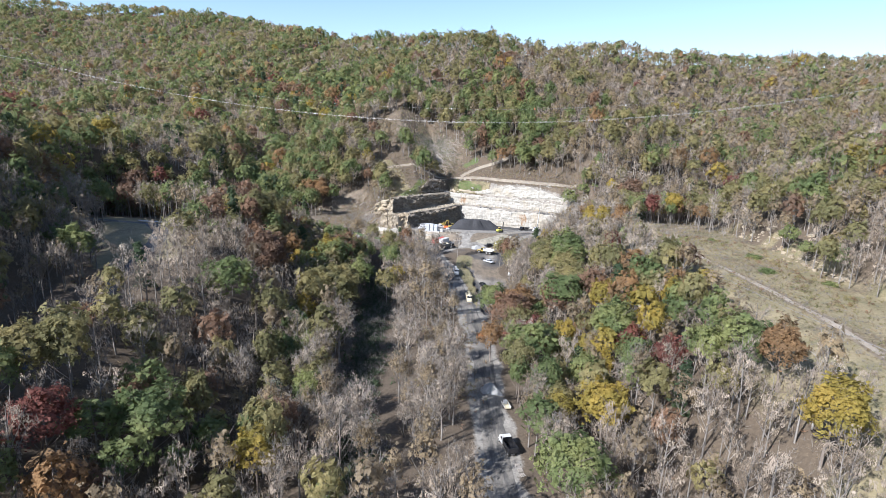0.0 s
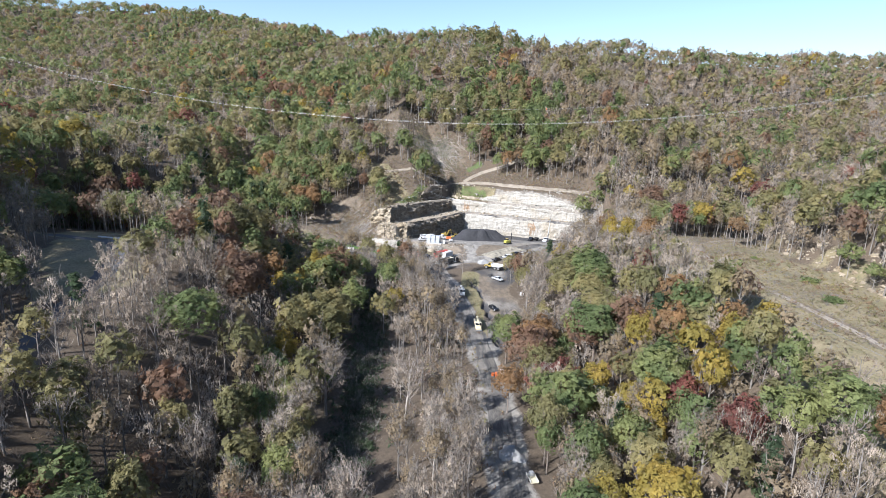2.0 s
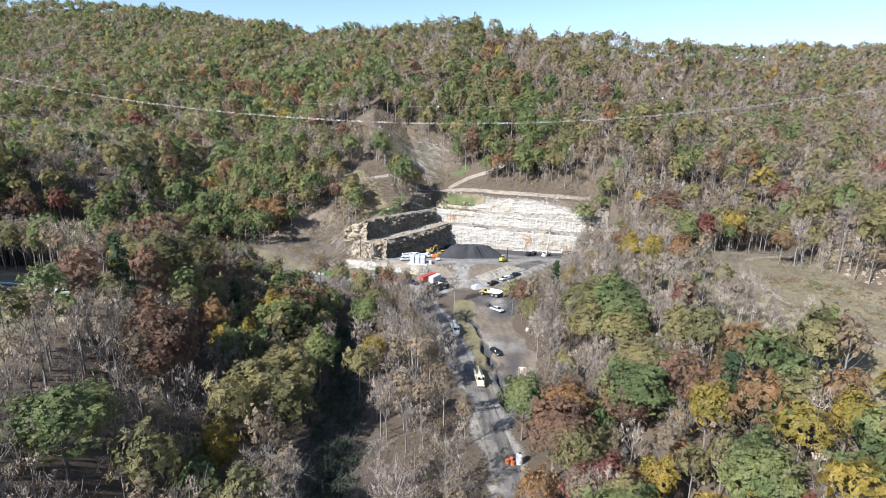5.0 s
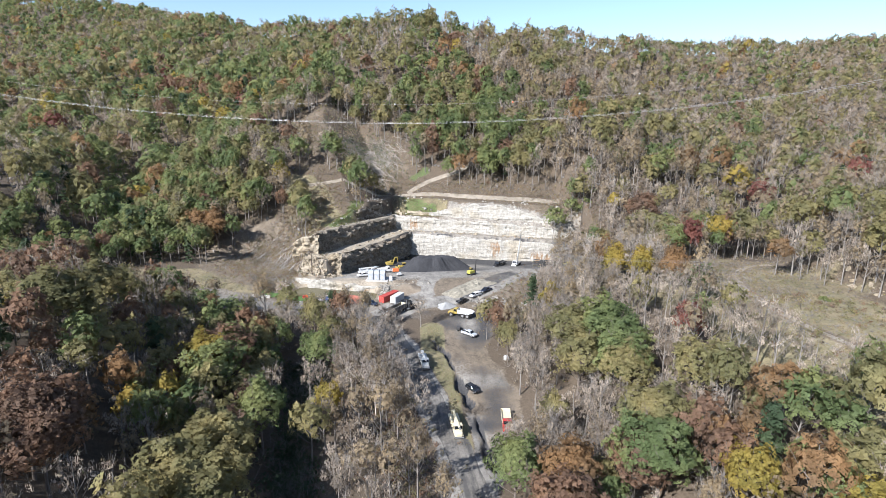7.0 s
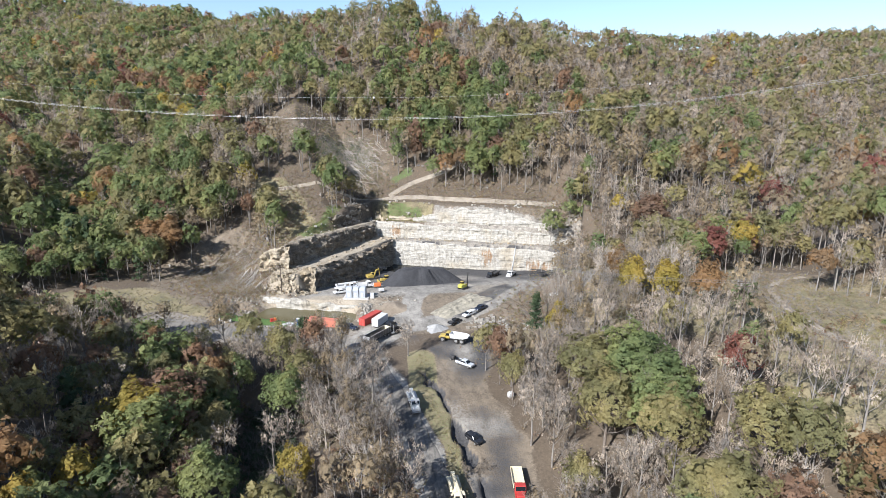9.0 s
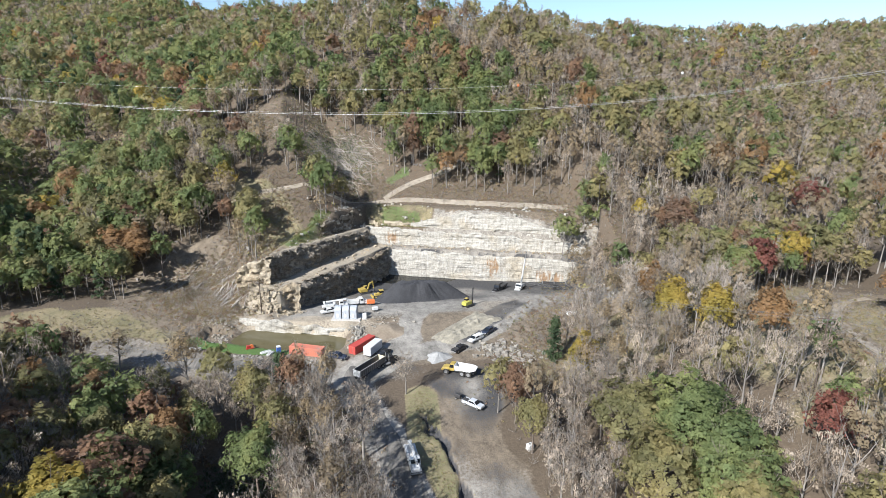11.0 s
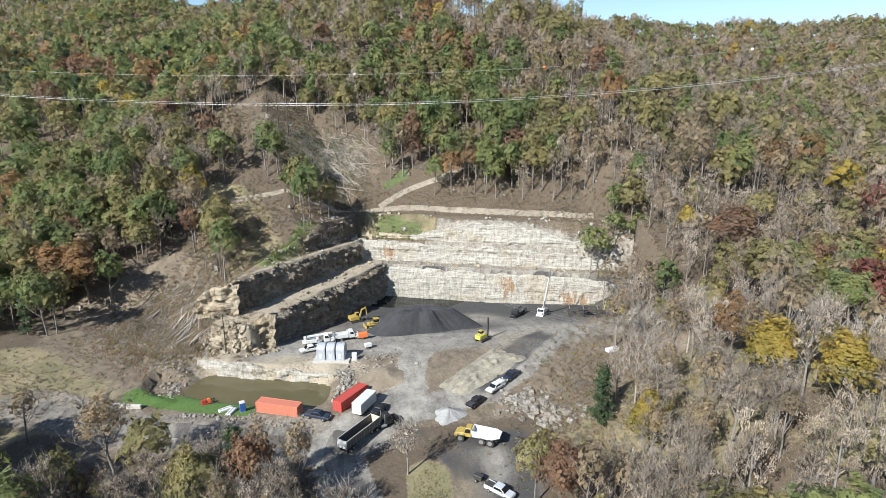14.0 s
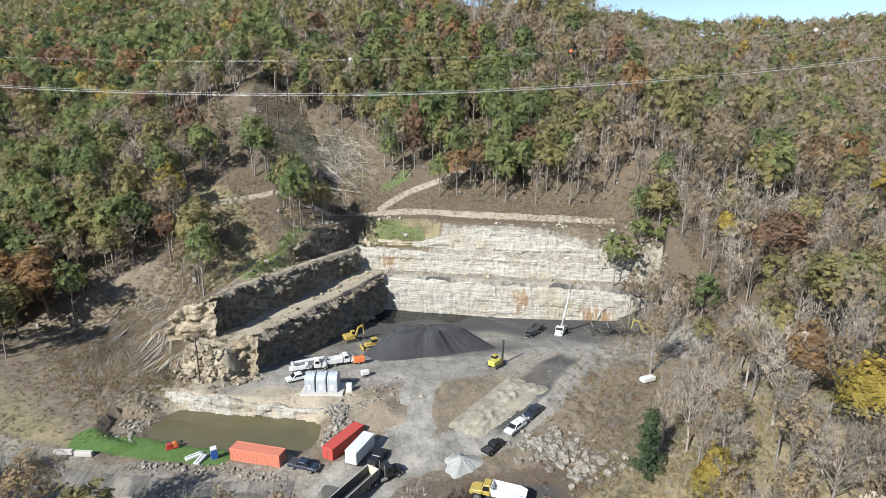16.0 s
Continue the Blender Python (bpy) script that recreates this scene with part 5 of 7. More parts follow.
def pickup(label, x, y, heading, colour, cap=False, group=""):
    o = thing("pickup_truck", label, "pickup truck", x, y, heading, group)
    body = profile(bmesh.new(), [(-2.85, 0.55), (-2.85, 1.12), (1.1, 1.15), (2.6, 1.08), (2.85, 0.95), (2.85, 0.5), (-2.6, 0.45)], 1.92, bevel=0.09)
    part("body", body, colour, o)
    cab = profile(bmesh.new(), [(-1.0, 1.1), (-0.85, 1.78), (-0.6, 1.86), (0.75, 1.84), (1.5, 1.15)], 1.66, bevel=0.09)
    part("cab", cab, colour, o)
    glass = profile(bmesh.new(), [(0.84, 1.78), (1.50, 1.20), (1.56, 1.22), (0.90, 1.82)], 1.5, bevel=0)
    part("windscreen", glass, GLASS, o)
    for s in (-1, 1):
        part("side_window", profile(bmesh.new(), [(-0.8, 1.24), (-0.68, 1.72), (0.66, 1.72), (1.18, 1.24)], 0.03, s * 0.835, 0), GLASS, o)
        part("headlight", box(bmesh.new(), (0.06, 0.34, 0.2), (2.85, s * 0.72, 0.86), 0.02), WHITE_PAINT, o)
        part("mirror", box(bmesh.new(), (0.12, 0.22, 0.18), (1.15, s * 1.02, 1.32), 0.03), BLACK_PAINT, o)
        for wx in (-1.75, 1.85):
            wheel(o, wx, s * 0.84, 0.40, 0.26)
    part("rear_window", profile(bmesh.new(), [(-1.02, 1.22), (-0.90, 1.72), (-0.94, 1.72), (-1.06, 1.22)], 1.4, bevel=0), GLASS, o)
    if cap:
        part("canopy", profile(bmesh.new(), [(-2.8, 1.12), (-2.65, 1.75), (-1.08, 1.8), (-1.05, 1.12)], 1.72, bevel=0.08), colour, o)
    else:
        bm = bmesh.new()
        box(bm, (1.7, 1.55, 0.03), (-1.93, 0, 1.15), 0)
        part("bed_liner", bm, DARK_STEEL, o)
        for s in (-1, 1):
            part("bed_rail", box(bmesh.new(), (1.75, 0.12, 0.14), (-1.93, s * 0.86, 1.2), 0.03), colour, o)
    part("front_bumper", box(bmesh.new(), (0.14, 1.86, 0.2), (2.9, 0, 0.6), 0.04), GREY_STEEL, o)
    part("rear_bumper", box(bmesh.new(), (0.14, 1.86, 0.18), (-2.92, 0, 0.62), 0.04), GREY_STEEL, o)
    return o


def suv(label, x, y, heading, colour):
    o = thing("suv", label, "car", x, y, heading)
    part("body", profile(bmesh.new(), [(-2.3, 0.5), (-2.35, 1.1), (1.0, 1.12), (2.2, 1.0), (2.4, 0.8), (2.4, 0.45)], 1.86, bevel=0.1), colour, o)
    part("roof", profile(bmesh.new(), [(-2.25, 1.08), (-1.95, 1.68), (-1.6, 1.75), (0.3, 1.74), (1.1, 1.1)], 1.6, bevel=0.1), colour, o)
    part("windscreen", profile(bmesh.new(), [(0.38, 1.7), (1.08, 1.16), (1.14, 1.18), (0.44, 1.74)], 1.45, bevel=0), GLASS, o)
    for s in (-1, 1):
        part("side_window", profile(bmesh.new(), [(-1.9, 1.2), (-1.7, 1.62), (0.25, 1.62), (0.8, 1.2)], 0.03, s * 0.80, 0), GLASS, o)
        for wx in (-1.45, 1.5):
            wheel(o, wx, s * 0.82, 0.38, 0.25)
    return o


def lorry_cab(o, x, colour, w=2.3, nose=1.5, z=0.75):
    """A bonneted lorry cab whose back wall is at x."""
    part("cab", profile(bmesh.new(), [(x, z), (x, z + 1.95), (x + 0.2, z + 2.05), (x + 1.25, z + 2.0), (x + 1.65, z + 1.1), (x + 1.65, z)], w, bevel=0.1), colour, o)
    part("bonnet", profile(bmesh.new(), [(x + 1.6, z), (x + 1.6, z + 1.1), (x + 1.6 + nose * 0.9, z + 0.92), (x + 1.6 + nose, z + 0.7), (x + 1.6 + nose, z - 0.1)], w * 0.72, bevel=0.1), colour, o)
    part("windscreen", profile(bmesh.new(), [(x + 1.3, z + 1.88), (x + 1.62, z + 1.16), (x + 1.67, z + 1.18), (x + 1.35, z + 1.9)], w * 0.86, bevel=0), GLASS, o)
    for s in (-1, 1):
        part("side_window", profile(bmesh.new(), [(x + 0.25, z + 1.1), (x + 0.25, z + 1.75), (x + 1.15, z + 1.75), (x + 1.4, z + 1.1)], 0.03, s * (w / 2 + 0.005), 0), GLASS, o)
        part("mudguard", profile(bmesh.new(), [(x + 1.75, z - 0.1), (x + 1.9, z + 0.35), (x + 2.6, z + 0.38), (x + 2.9, z - 0.05)], 0.32, s * (w * 0.42), 0.05), colour, o)
    part("bumper", box(bmesh.new(), (0.2, w, 0.3), (x + 1.7 + nose, 0, z - 0.25), 0.05), GREY_STEEL, o)


def semi_truck(x, y, heading):
    """Black bonneted tractor with a long open-topped tipping trailer."""
    o = thing("semi_truck", "black tractor unit coupled to a long grey open dump trailer", "truck", x, y, heading)
    part("chassis", box(bmesh.new(), (6.4, 0.9, 0.3), (5.2, 0, 0.75), 0.04), DARK_STEEL, o)
    lorry_cab(o, 4.5, BLACK_PAINT, 2.3, 1.7, 0.85)
    for s in (-1, 1):
        part("exhaust_stack", rod(bmesh.new(), (4.35, s * 0.95, 1.0), (4.35, s * 0.95, 3.4), 0.08), GREY_STEEL, o)
        part("fuel_tank", rod(bmesh.new(), (3.4, s * 0.95, 0.75), (4.7, s * 0.95, 0.75), 0.32, sides=14), GREY_STEEL, o)
        for wx in (7.1, 2.4, 1.1):
            wheel(o, wx, s * 0.98, 0.5, 0.42 if wx < 5 else 0.28)
    # the tractor stands at an angle to its trailer
    turned = list(o.children_recursive)
    for s in (-1, 1):
        for wx in (-5.6, -6.9):
            wheel(o, wx, s * 0.98, 0.5, 0.42)
    tub = part("trailer_tub", box(bmesh.new(), (10.6, 2.3, 0.12), (-2.4, 0, 1.25), 0.02), DARK_STEEL, o)
    for s in (-1, 1):
        part("side_wall", box(bmesh.new(), (10.6, 0.09, 1.75), (-2.4, s * 1.2, 2.1), 0.02), TRAILER_STEEL, o, "grey ribbed steel side")
        part("top_rail", box(bmesh.new(), (10.7, 0.16, 0.14), (-2.4, s * 1.2, 3.0), 0.03), CONCRETE, o, "pale worn top rail")
        for k in range(13):
            part("rib", box(bmesh.new(), (0.1, 0.1, 1.65), (-7.5 + k * 0.85, s * 1.28, 2.08), 0.02), GREY_STEEL, o)
    part("tailgate", box(bmesh.new(), (0.1, 2.45, 1.85), (-7.72, 0, 2.1), 0.02), WHITE_PAINT, o, "pale tailgate")
    part("front_wall", box(bmesh.new(), (0.1, 2.45, 1.85), (2.92, 0, 2.1), 0.02), CREAM_PAINT, o)
    for ob in turned:
        ob.data.transform(Matrix.Translation((1.8, 0, 0)) @ Matrix.Rotation(radians(-25), 4, "Z") @ Matrix.Translation((-1.8, 0, 0)))
    return o


def dump_hauler(x, y, heading):
    """Articulated yellow hauler with a pale tub."""
    o = thing("dump_hauler", "yellow articulated dump truck with an empty pale grey tub", "dump truck", x, y, heading)
    part("bonnet", profile(bmesh.new(), [(2.6, 1.0), (2.6, 2.05), (4.4, 1.75), (4.7, 1.5), (4.7, 0.9)], 2.2, bevel=0.1), YELLOW_PAINT, o)
    part("cab", profile(bmesh.new(), [(1.1, 1.1), (1.1, 3.1), (2.3, 3.1), (2.75, 2.0), (2.75, 1.1)], 1.9, bevel=0.08), YELLOW_PAINT, o)
    part("windscreen", profile(bmesh.new(), [(2.33, 3.0), (2.76, 2.05), (2.8, 2.06), (2.37, 3.02)], 1.7, bevel=0), GLASS, o)
    for s in (-1, 1):
        part("side_window", profile(bmesh.new(), [(1.25, 2.0), (1.25, 2.9), (2.2, 2.9), (2.55, 2.0)], 0.03, s * 0.955, 0), GLASS, o)
        part("mudguard", box(bmesh.new(), (1.7, 0.5, 0.14), (3.3, s * 1.2, 1.68), 0.05), YELLOW_PAINT, o)
        for wx in (3.3, -1.2, -3.0):
            wheel(o, wx, s * 1.2, 0.85, 0.62)
    part("chassis", box(bmesh.new(), (6.6, 1.0, 0.5), (-1.0, 0, 1.0), 0.06), DARK_STEEL, o)
    part("tub_floor", profile(bmesh.new(), [(-5.0, 2.25), (-3.2, 1.55), (0.6, 1.55), (0.8, 1.75), (-3.1, 1.75), (-5.0, 2.45)], 2.5, bevel=0), WHITE_PAINT, o, "pale scoured tub floor")
    for s in (-1, 1):
        part("tub_side", profile(bmesh.new(), [(-5.0, 2.3), (-3.2, 1.55), (0.7, 1.55), (0.9, 2.9), (-3.9, 2.75)], 0.14, s * 1.32, 0.03), WHITE_PAINT, o)
    part("headboard", profile(bmesh.new(), [(0.6, 1.55), (0.85, 3.0), (1.0, 3.0), (0.8, 1.5)], 2.75, bevel=0.03), WHITE_PAINT, o)
    return o


def boom_truck(label, x, y, heading, colour, boom_label="white telescopic boom laid over the cab", length=8.5):
    """A lorry with a folded crane boom along its deck."""
    o = thing("boom_truck", label, "truck", x, y, heading)
    part("chassis", box(bmesh.new(), (length - 1.2, 0.9, 0.35), (-0.6, 0, 0.8), 0.04), DARK_STEEL, o)
    lorry_cab(o, length / 2 - 3.2, colour, 2.25, 1.4, 0.85)
    part("deck", box(bmesh.new(), (length * 0.58, 2.35, 0.22), (-length * 0.22, 0, 1.12), 0.04), colour, o)
    for s in (-1, 1):
        part("tool_locker", box(bmesh.new(), (length * 0.36, 0.5, 0.75), (-length * 0.24, s * 0.95, 1.55), 0.05), colour, o)
        part("outrigger", box(bmesh.new(), (0.25, 0.3, 1.2), (0.2, s * 1.2, 0.85), 0.04), DARK_STEEL, o)
        for wx in (length / 2 - 0.7, -length * 0.22, -length * 0.37):
            wheel(o, wx, s * 0.95, 0.5, 0.35)
    part("turret", rod(bmesh.new(), (-0.3, 0, 1.2), (-0.3, 0, 2.3), 0.55, 0.42, 14), colour, o)
    boom = part("boom", box(bmesh.new(), (length * 0.78, 0.46, 0.5), (0.3, 0.1, 2.75), 0.05, (0, -3, 0)), colour, o, boom_label)
    part("inner_boom", box(bmesh.new(), (1.2, 0.32, 0.36), (length * 0.39 + 0.6, 0.1, 2.98), 0.04, (0, -3, 0)), GREY_STEEL, boom)
    part("basket", box(bmesh.new(), (0.7, 0.9, 0.8), (-length * 0.42, 0.1, 2.3), 0.06), colour, o)
    return o


def flat_truck(label, x, y, heading, cab_colour, deck_colour, body_high=0.5, length=8.6):
    o = thing("flatbed_truck", label, "truck", x, y, heading)
    part("chassis", box(bmesh.new(), (length - 1.2, 0.9, 0.3), (-0.4, 0, 0.75), 0.04), DARK_STEEL, o)
    lorry_cab(o, length / 2 - 3.2, cab_colour, 2.25, 1.4, 0.8)
    part("deck", box(bmesh.new(), (length - 3.8, 2.4, 0.2), (-1.55, 0, 1.15), 0.03), deck_colour, o)
    for s in (-1, 1):
        part("side_board", box(bmesh.new(), (length - 3.8, 0.08, body_high), (-1.55, s * 1.17, 1.25 + body_high / 2), 0.02), deck_colour, o)
        for wx in (length / 2 - 0.75, -length * 0.22, -length * 0.36):
            wheel(o, wx, s * 0.95, 0.48, 0.34)
    part("headboard", box(bmesh.new(), (0.1, 2.4, body_high + 0.5), (length / 2 - 3.45, 0, 1.5 + body_high / 2), 0.03), deck_colour, o)
    part("tailboard", box(bmesh.new(), (0.08, 2.4, body_high), (-length / 2 + 0.35, 0, 1.25 + body_high / 2), 0.02), deck_colour, o)
    return o


def tracks(o, length, width, gauge, h=0.75):
    for s in (-1, 1):
        pts = []
        for k in range(16):
            a = 2 * math.pi * k / 16
            pts.append(((length / 2 - h / 2) * (1 if math.cos(a) > 0 else -1) + math.cos(a) * h / 2, h / 2 + math.sin(a) * h / 2))
        part("track", profile(bmesh.new(), pts, width, s * gauge / 2, 0.03), DARK_STEEL, o, "muddy steel crawler track")


def excavator(label, x, y, heading, colour, reach=1.0):
    o = thing("excavator", label, "excavator", x, y, heading)
    tracks(o, 4.0, 0.6, 2.2, 0.85)
    part("house", profile(bmesh.new(), [(-2.3, 1.0), (-2.4, 2.2), (-0.2, 2.35), (0.6, 2.1), (0.9, 1.0)], 2.6, bevel=0.12), colour, o)
    part("cab", profile(bmesh.new(), [(0.0, 1.1), (0.0, 2.9), (1.2, 2.9), (1.6, 1.8), (1.6, 1.1)], 1.0, 0.8, 0.08), colour, o)
    part("cab_window", profile(bmesh.new(), [(0.15, 1.75), (0.15, 2.75), (1.12, 2.75), (1.42, 1.8)], 1.03, 0.8, 0), GLASS, o)
    part("boom", profile(bmesh.new(), [(0.8, 1.4), (2.6 * reach, 4.2), (4.6 * reach, 4.5), (4.7 * reach, 4.15), (2.9 * reach, 3.7), (1.3, 1.2)], 0.42, -0.2, 0.05), colour, o)
    part("dipper", profile(bmesh.new(), [(4.3 * reach, 4.9), (4.8 * reach, 4.6), (5.3 * reach, 1.7), (5.0 * reach, 1.6)], 0.36, -0.2, 0.05), colour, o)
    part("bucket", profile(bmesh.new(), [(5.3 * reach, 1.8), (5.6 * reach, 0.9), (4.9 * reach, 0.35), (4.3 * reach, 0.7), (4.8 * reach, 1.1)], 1.1, -0.2, 0.05), DARK_STEEL, o)
    return o


def bulldozer(x, y, heading):
    o = thing("bulldozer", "yellow crawler dozer with its blade down", "bulldozer", x, y, heading)
    tracks(o, 3.8, 0.6, 2.2, 1.1)
    part("engine_hood", profile(bmesh.new(), [(0.2, 0.8), (0.2, 1.9), (2.0, 1.75), (2.1, 0.8)], 1.3, bevel=0.1), YELLOW_PAINT, o)
    part("hull", box(bmesh.new(), (3.4, 1.5, 0.7), (0, 0, 0.9), 0.08), YELLOW_PAINT, o)
    part("cab", box(bmesh.new(), (1.5, 1.5, 1.3), (-0.7, 0, 2.1), 0.1), YELLOW_PAINT, o)
    part("cab_window", box(bmesh.new(), (1.53, 1.53, 0.7), (-0.7, 0, 2.25), 0), GLASS, o)
    part("cab_roof", box(bmesh.new(), (1.7, 1.7, 0.14), (-0.7, 0, 2.82), 0.04), YELLOW_PAINT, o)
    part("blade", profile(bmesh.new(), [(2.7, 0.05), (2.9, 0.5), (2.75, 1.25), (2.9, 1.3), (3.05, 0.5), (2.85, 0.0)], 3.6, bevel=0.02), YELLOW_PAINT, o)
    for s in (-1, 1):
        part("push_arm", box(bmesh.new(), (2.9, 0.2, 0.22), (1.35, s * 1.5, 0.6), 0.04), YELLOW_PAINT, o)
    part("ripper", profile(bmesh.new(), [(-2.0, 1.2), (-2.7, 1.3), (-2.8, 0.3), (-2.6, 0.3), (-2.4, 0.9), (-2.0, 0.9)], 1.2, bevel=0.04), DARK_STEEL, o)
    part("exhaust", rod(bmesh.new(), (1.2, 0.3, 1.8), (1.2, 0.3, 2.7), 0.06), DARK_STEEL, o)
    return o


def drill_rig(x, y, heading):
    o = thing("drill_rig", "yellow-green crawler drill with a dark upright mast", "drill rig", x, y, heading)
    tracks(o, 3.6, 0.5, 2.1, 0.9)
    part("body", profile(bmesh.new(), [(-2.2, 0.9), (-2.2, 2.1), (0.3, 2.2), (1.2, 1.7), (1.2, 0.9)], 2.0, bevel=0.1), paint("yellow_green_paint", (0.42, 0.40, 0.08)), o)
    part("cab", box(bmesh.new(), (1.2, 1.1, 1.3), (-0.2, 0.4, 2.5), 0.1), YELLOW_PAINT, o)
    part("cab_window", box(bmesh.new(), (1.23, 1.13, 0.6), (-0.2, 0.4, 2.65), 0), GLASS, o)
    mast = part("mast", box(bmesh.new(), (0.4, 0.45, 6.2), (2.2, -0.2, 3.3), 0.04, (0, 4, 0)), DARK_STEEL, o, "dark lattice drill mast")
    part("drill_rod", rod(bmesh.new(), (2.5, -0.2, 0.1), (2.65, -0.2, 5.8), 0.09), GREY_STEEL, mast)
    part("boom_arm", box(bmesh.new(), (1.6, 0.4, 0.4), (1.5, -0.2, 1.7), 0.05), YELLOW_PAINT, o)
    part("dust_hood", box(bmesh.new(), (0.6, 0.6, 0.5), (2.4, -0.2, 0.35), 0.06), RUBBER, o)
    return o


def container(label, x, y, heading, colour, length=10.2, lift=0.0):
    o = thing("shipping_container", label, "shipping container", x, y, heading, "red storage containers")
    part("shell", box(bmesh.new(), (length, 2.36, 2.45), (0, 0, 1.33), 0.03), colour, o)
    for s in (-1, 1):
        n = int(length / 0.55)
        for k in range(n):
            part("corrugation", box(bmesh.new(), (0.27, 0.05, 2.15), (-length / 2 + 0.35 + k * (length - 0.7) / (n - 1), s * 1.19, 1.33), 0.015), colour, o)
        for z in (0.13, 2.53):
            part("rail", box(bmesh.new(), (length + 0.04, 0.14, 0.14), (0, s * 1.17, z), 0.02), colour, o)
        for e in (-1, 1):
            part("corner_post", box(bmesh.new(), (0.16, 0.16, 2.56), (e * (length / 2 - 0.06), s * 1.15, 1.33), 0.02), colour, o)
    for s in (-1, 1):
        d = part("door", box(bmesh.new(), (0.05, 1.1, 2.25), (-length / 2 - 0.02, s * 0.56, 1.33), 0.015), colour, o)
        part("lock_bar", rod(bmesh.new(), (-length / 2 - 0.07, s * 0.3, 0.25), (-length / 2 - 0.07, s * 0.3, 2.4), 0.025, sides=8), GREY_STEEL, d)
    return o


def box_trailer(x, y, heading):
    o = thing("box_trailer", "plain white enclosed box trailer on two axles", "trailer", x, y, heading)
    part("box", box(bmesh.new(), (6.8, 2.4, 2.5), (0, 0, 1.95), 0.06), WHITE_PAINT, o)
    part("roof_edge", box(bmesh.new(), (6.86, 2.46, 0.1), (0, 0, 3.2), 0.03), WHITE_PAINT, o)
    part("rear_door", box(bmesh.new(), (0.05, 2.1, 2.2), (-3.42, 0, 1.9), 0.02), WHITE_PAINT, o)
    part("drawbar", profile(bmesh.new(), [(3.4, 0.6), (4.8, 0.55), (4.8, 0.45), (3.4, 0.45)], 0.3, bevel=0.02), DARK_STEEL, o)
    part("frame", box(bmesh.new(), (6.6, 1.6, 0.25), (0, 0, 0.6), 0.03), DARK_STEEL, o)
    for s in (-1, 1):
        for wx in (-1.0, -0.1):
            wheel(o, wx, s * 1.05, 0.38, 0.25)
    return o


def hooded_tank(x, y, heading, k):
    """A pale ribbed unit with a rounded hood."""
    o = thing("storage_tank", "pale grey ribbed tank with rounded top on concrete pad", "tank", x, y, heading, "three grey tanks", lift=surface(-3, 291.4) + 0.28)
    pts = [(-1.9, 0.0), (-1.9, 2.7)] + [(-1.9 + 1.9 * (1 - math.cos(math.pi * a / 10)), 2.7 + 1.3 * math.sin(math.pi * a / 10)) for a in range(1, 10)] + [(1.9, 2.7), (1.9, 0.0)]
    part("shell", profile(bmesh.new(), pts, 2.15, bevel=0.05), TANK_GREY, o)
    for e in (-0.8, 0.0, 0.8):
        part("rib", profile(bmesh.new(), [(px * 1.02, pz * 1.012) for px, pz in pts], 0.1, e, 0.02), TANK_GREY, o)
    part("hatch", box(bmesh.new(), (0.05, 0.8, 1.3), (-1.95, 0, 1.2), 0.02), WHITE_PAINT, o)
    return o


def portable_toilet(x, y, heading):
    o = thing("portable_toilet", "blue portable toilet cabin with a pale roof", "toilet", x, y, heading)
    part("walls", box(bmesh.new(), (1.15, 1.15, 2.0), (0, 0, 1.08), 0.04), BLUE_PLASTIC, o)
    part("roof", profile(bmesh.new(), [(-0.62, 2.08), (-0.5, 2.3), (0.5, 2.3), (0.62, 2.08)], 1.24, bevel=0.04), WHITE_PAINT, o)
    part("door", box(bmesh.new(), (0.05, 0.75, 1.8), (-0.59, 0, 1.05), 0.02), BLUE_PLASTIC, o)
    part("skid", box(bmesh.new(), (1.25, 1.2, 0.1), (0, 0, 0.05), 0.02), GREY_STEEL, o)
    return o


def generator(label, x, y, heading, colour, size=(2.8, 1.4, 1.4)):
    o = thing("generator", label, "generator", x, y, heading)
    part("housing", box(bmesh.new(), size, (0, 0, 0.55 + size[2] / 2), 0.1), colour, o)
    part("louvre", box(bmesh.new(), (0.04, size[1] * 0.7, size[2] * 0.5), (size[0] / 2 + 0.01, 0, 0.55 + size[2] * 0.5), 0.01), DARK_STEEL, o)
    part("drawbar", box(bmesh.new(), (1.3, 0.12, 0.12), (size[0] / 2 + 0.55, 0, 0.5), 0.02), DARK_STEEL, o)
    part("axle_frame", box(bmesh.new(), (size[0] * 0.9, size[1] * 0.7, 0.15), (0, 0, 0.5), 0.02), DARK_STEEL, o)
    for s in (-1, 1):
        wheel(o, -0.2, s * size[1] * 0.52, 0.34, 0.22)
    return o


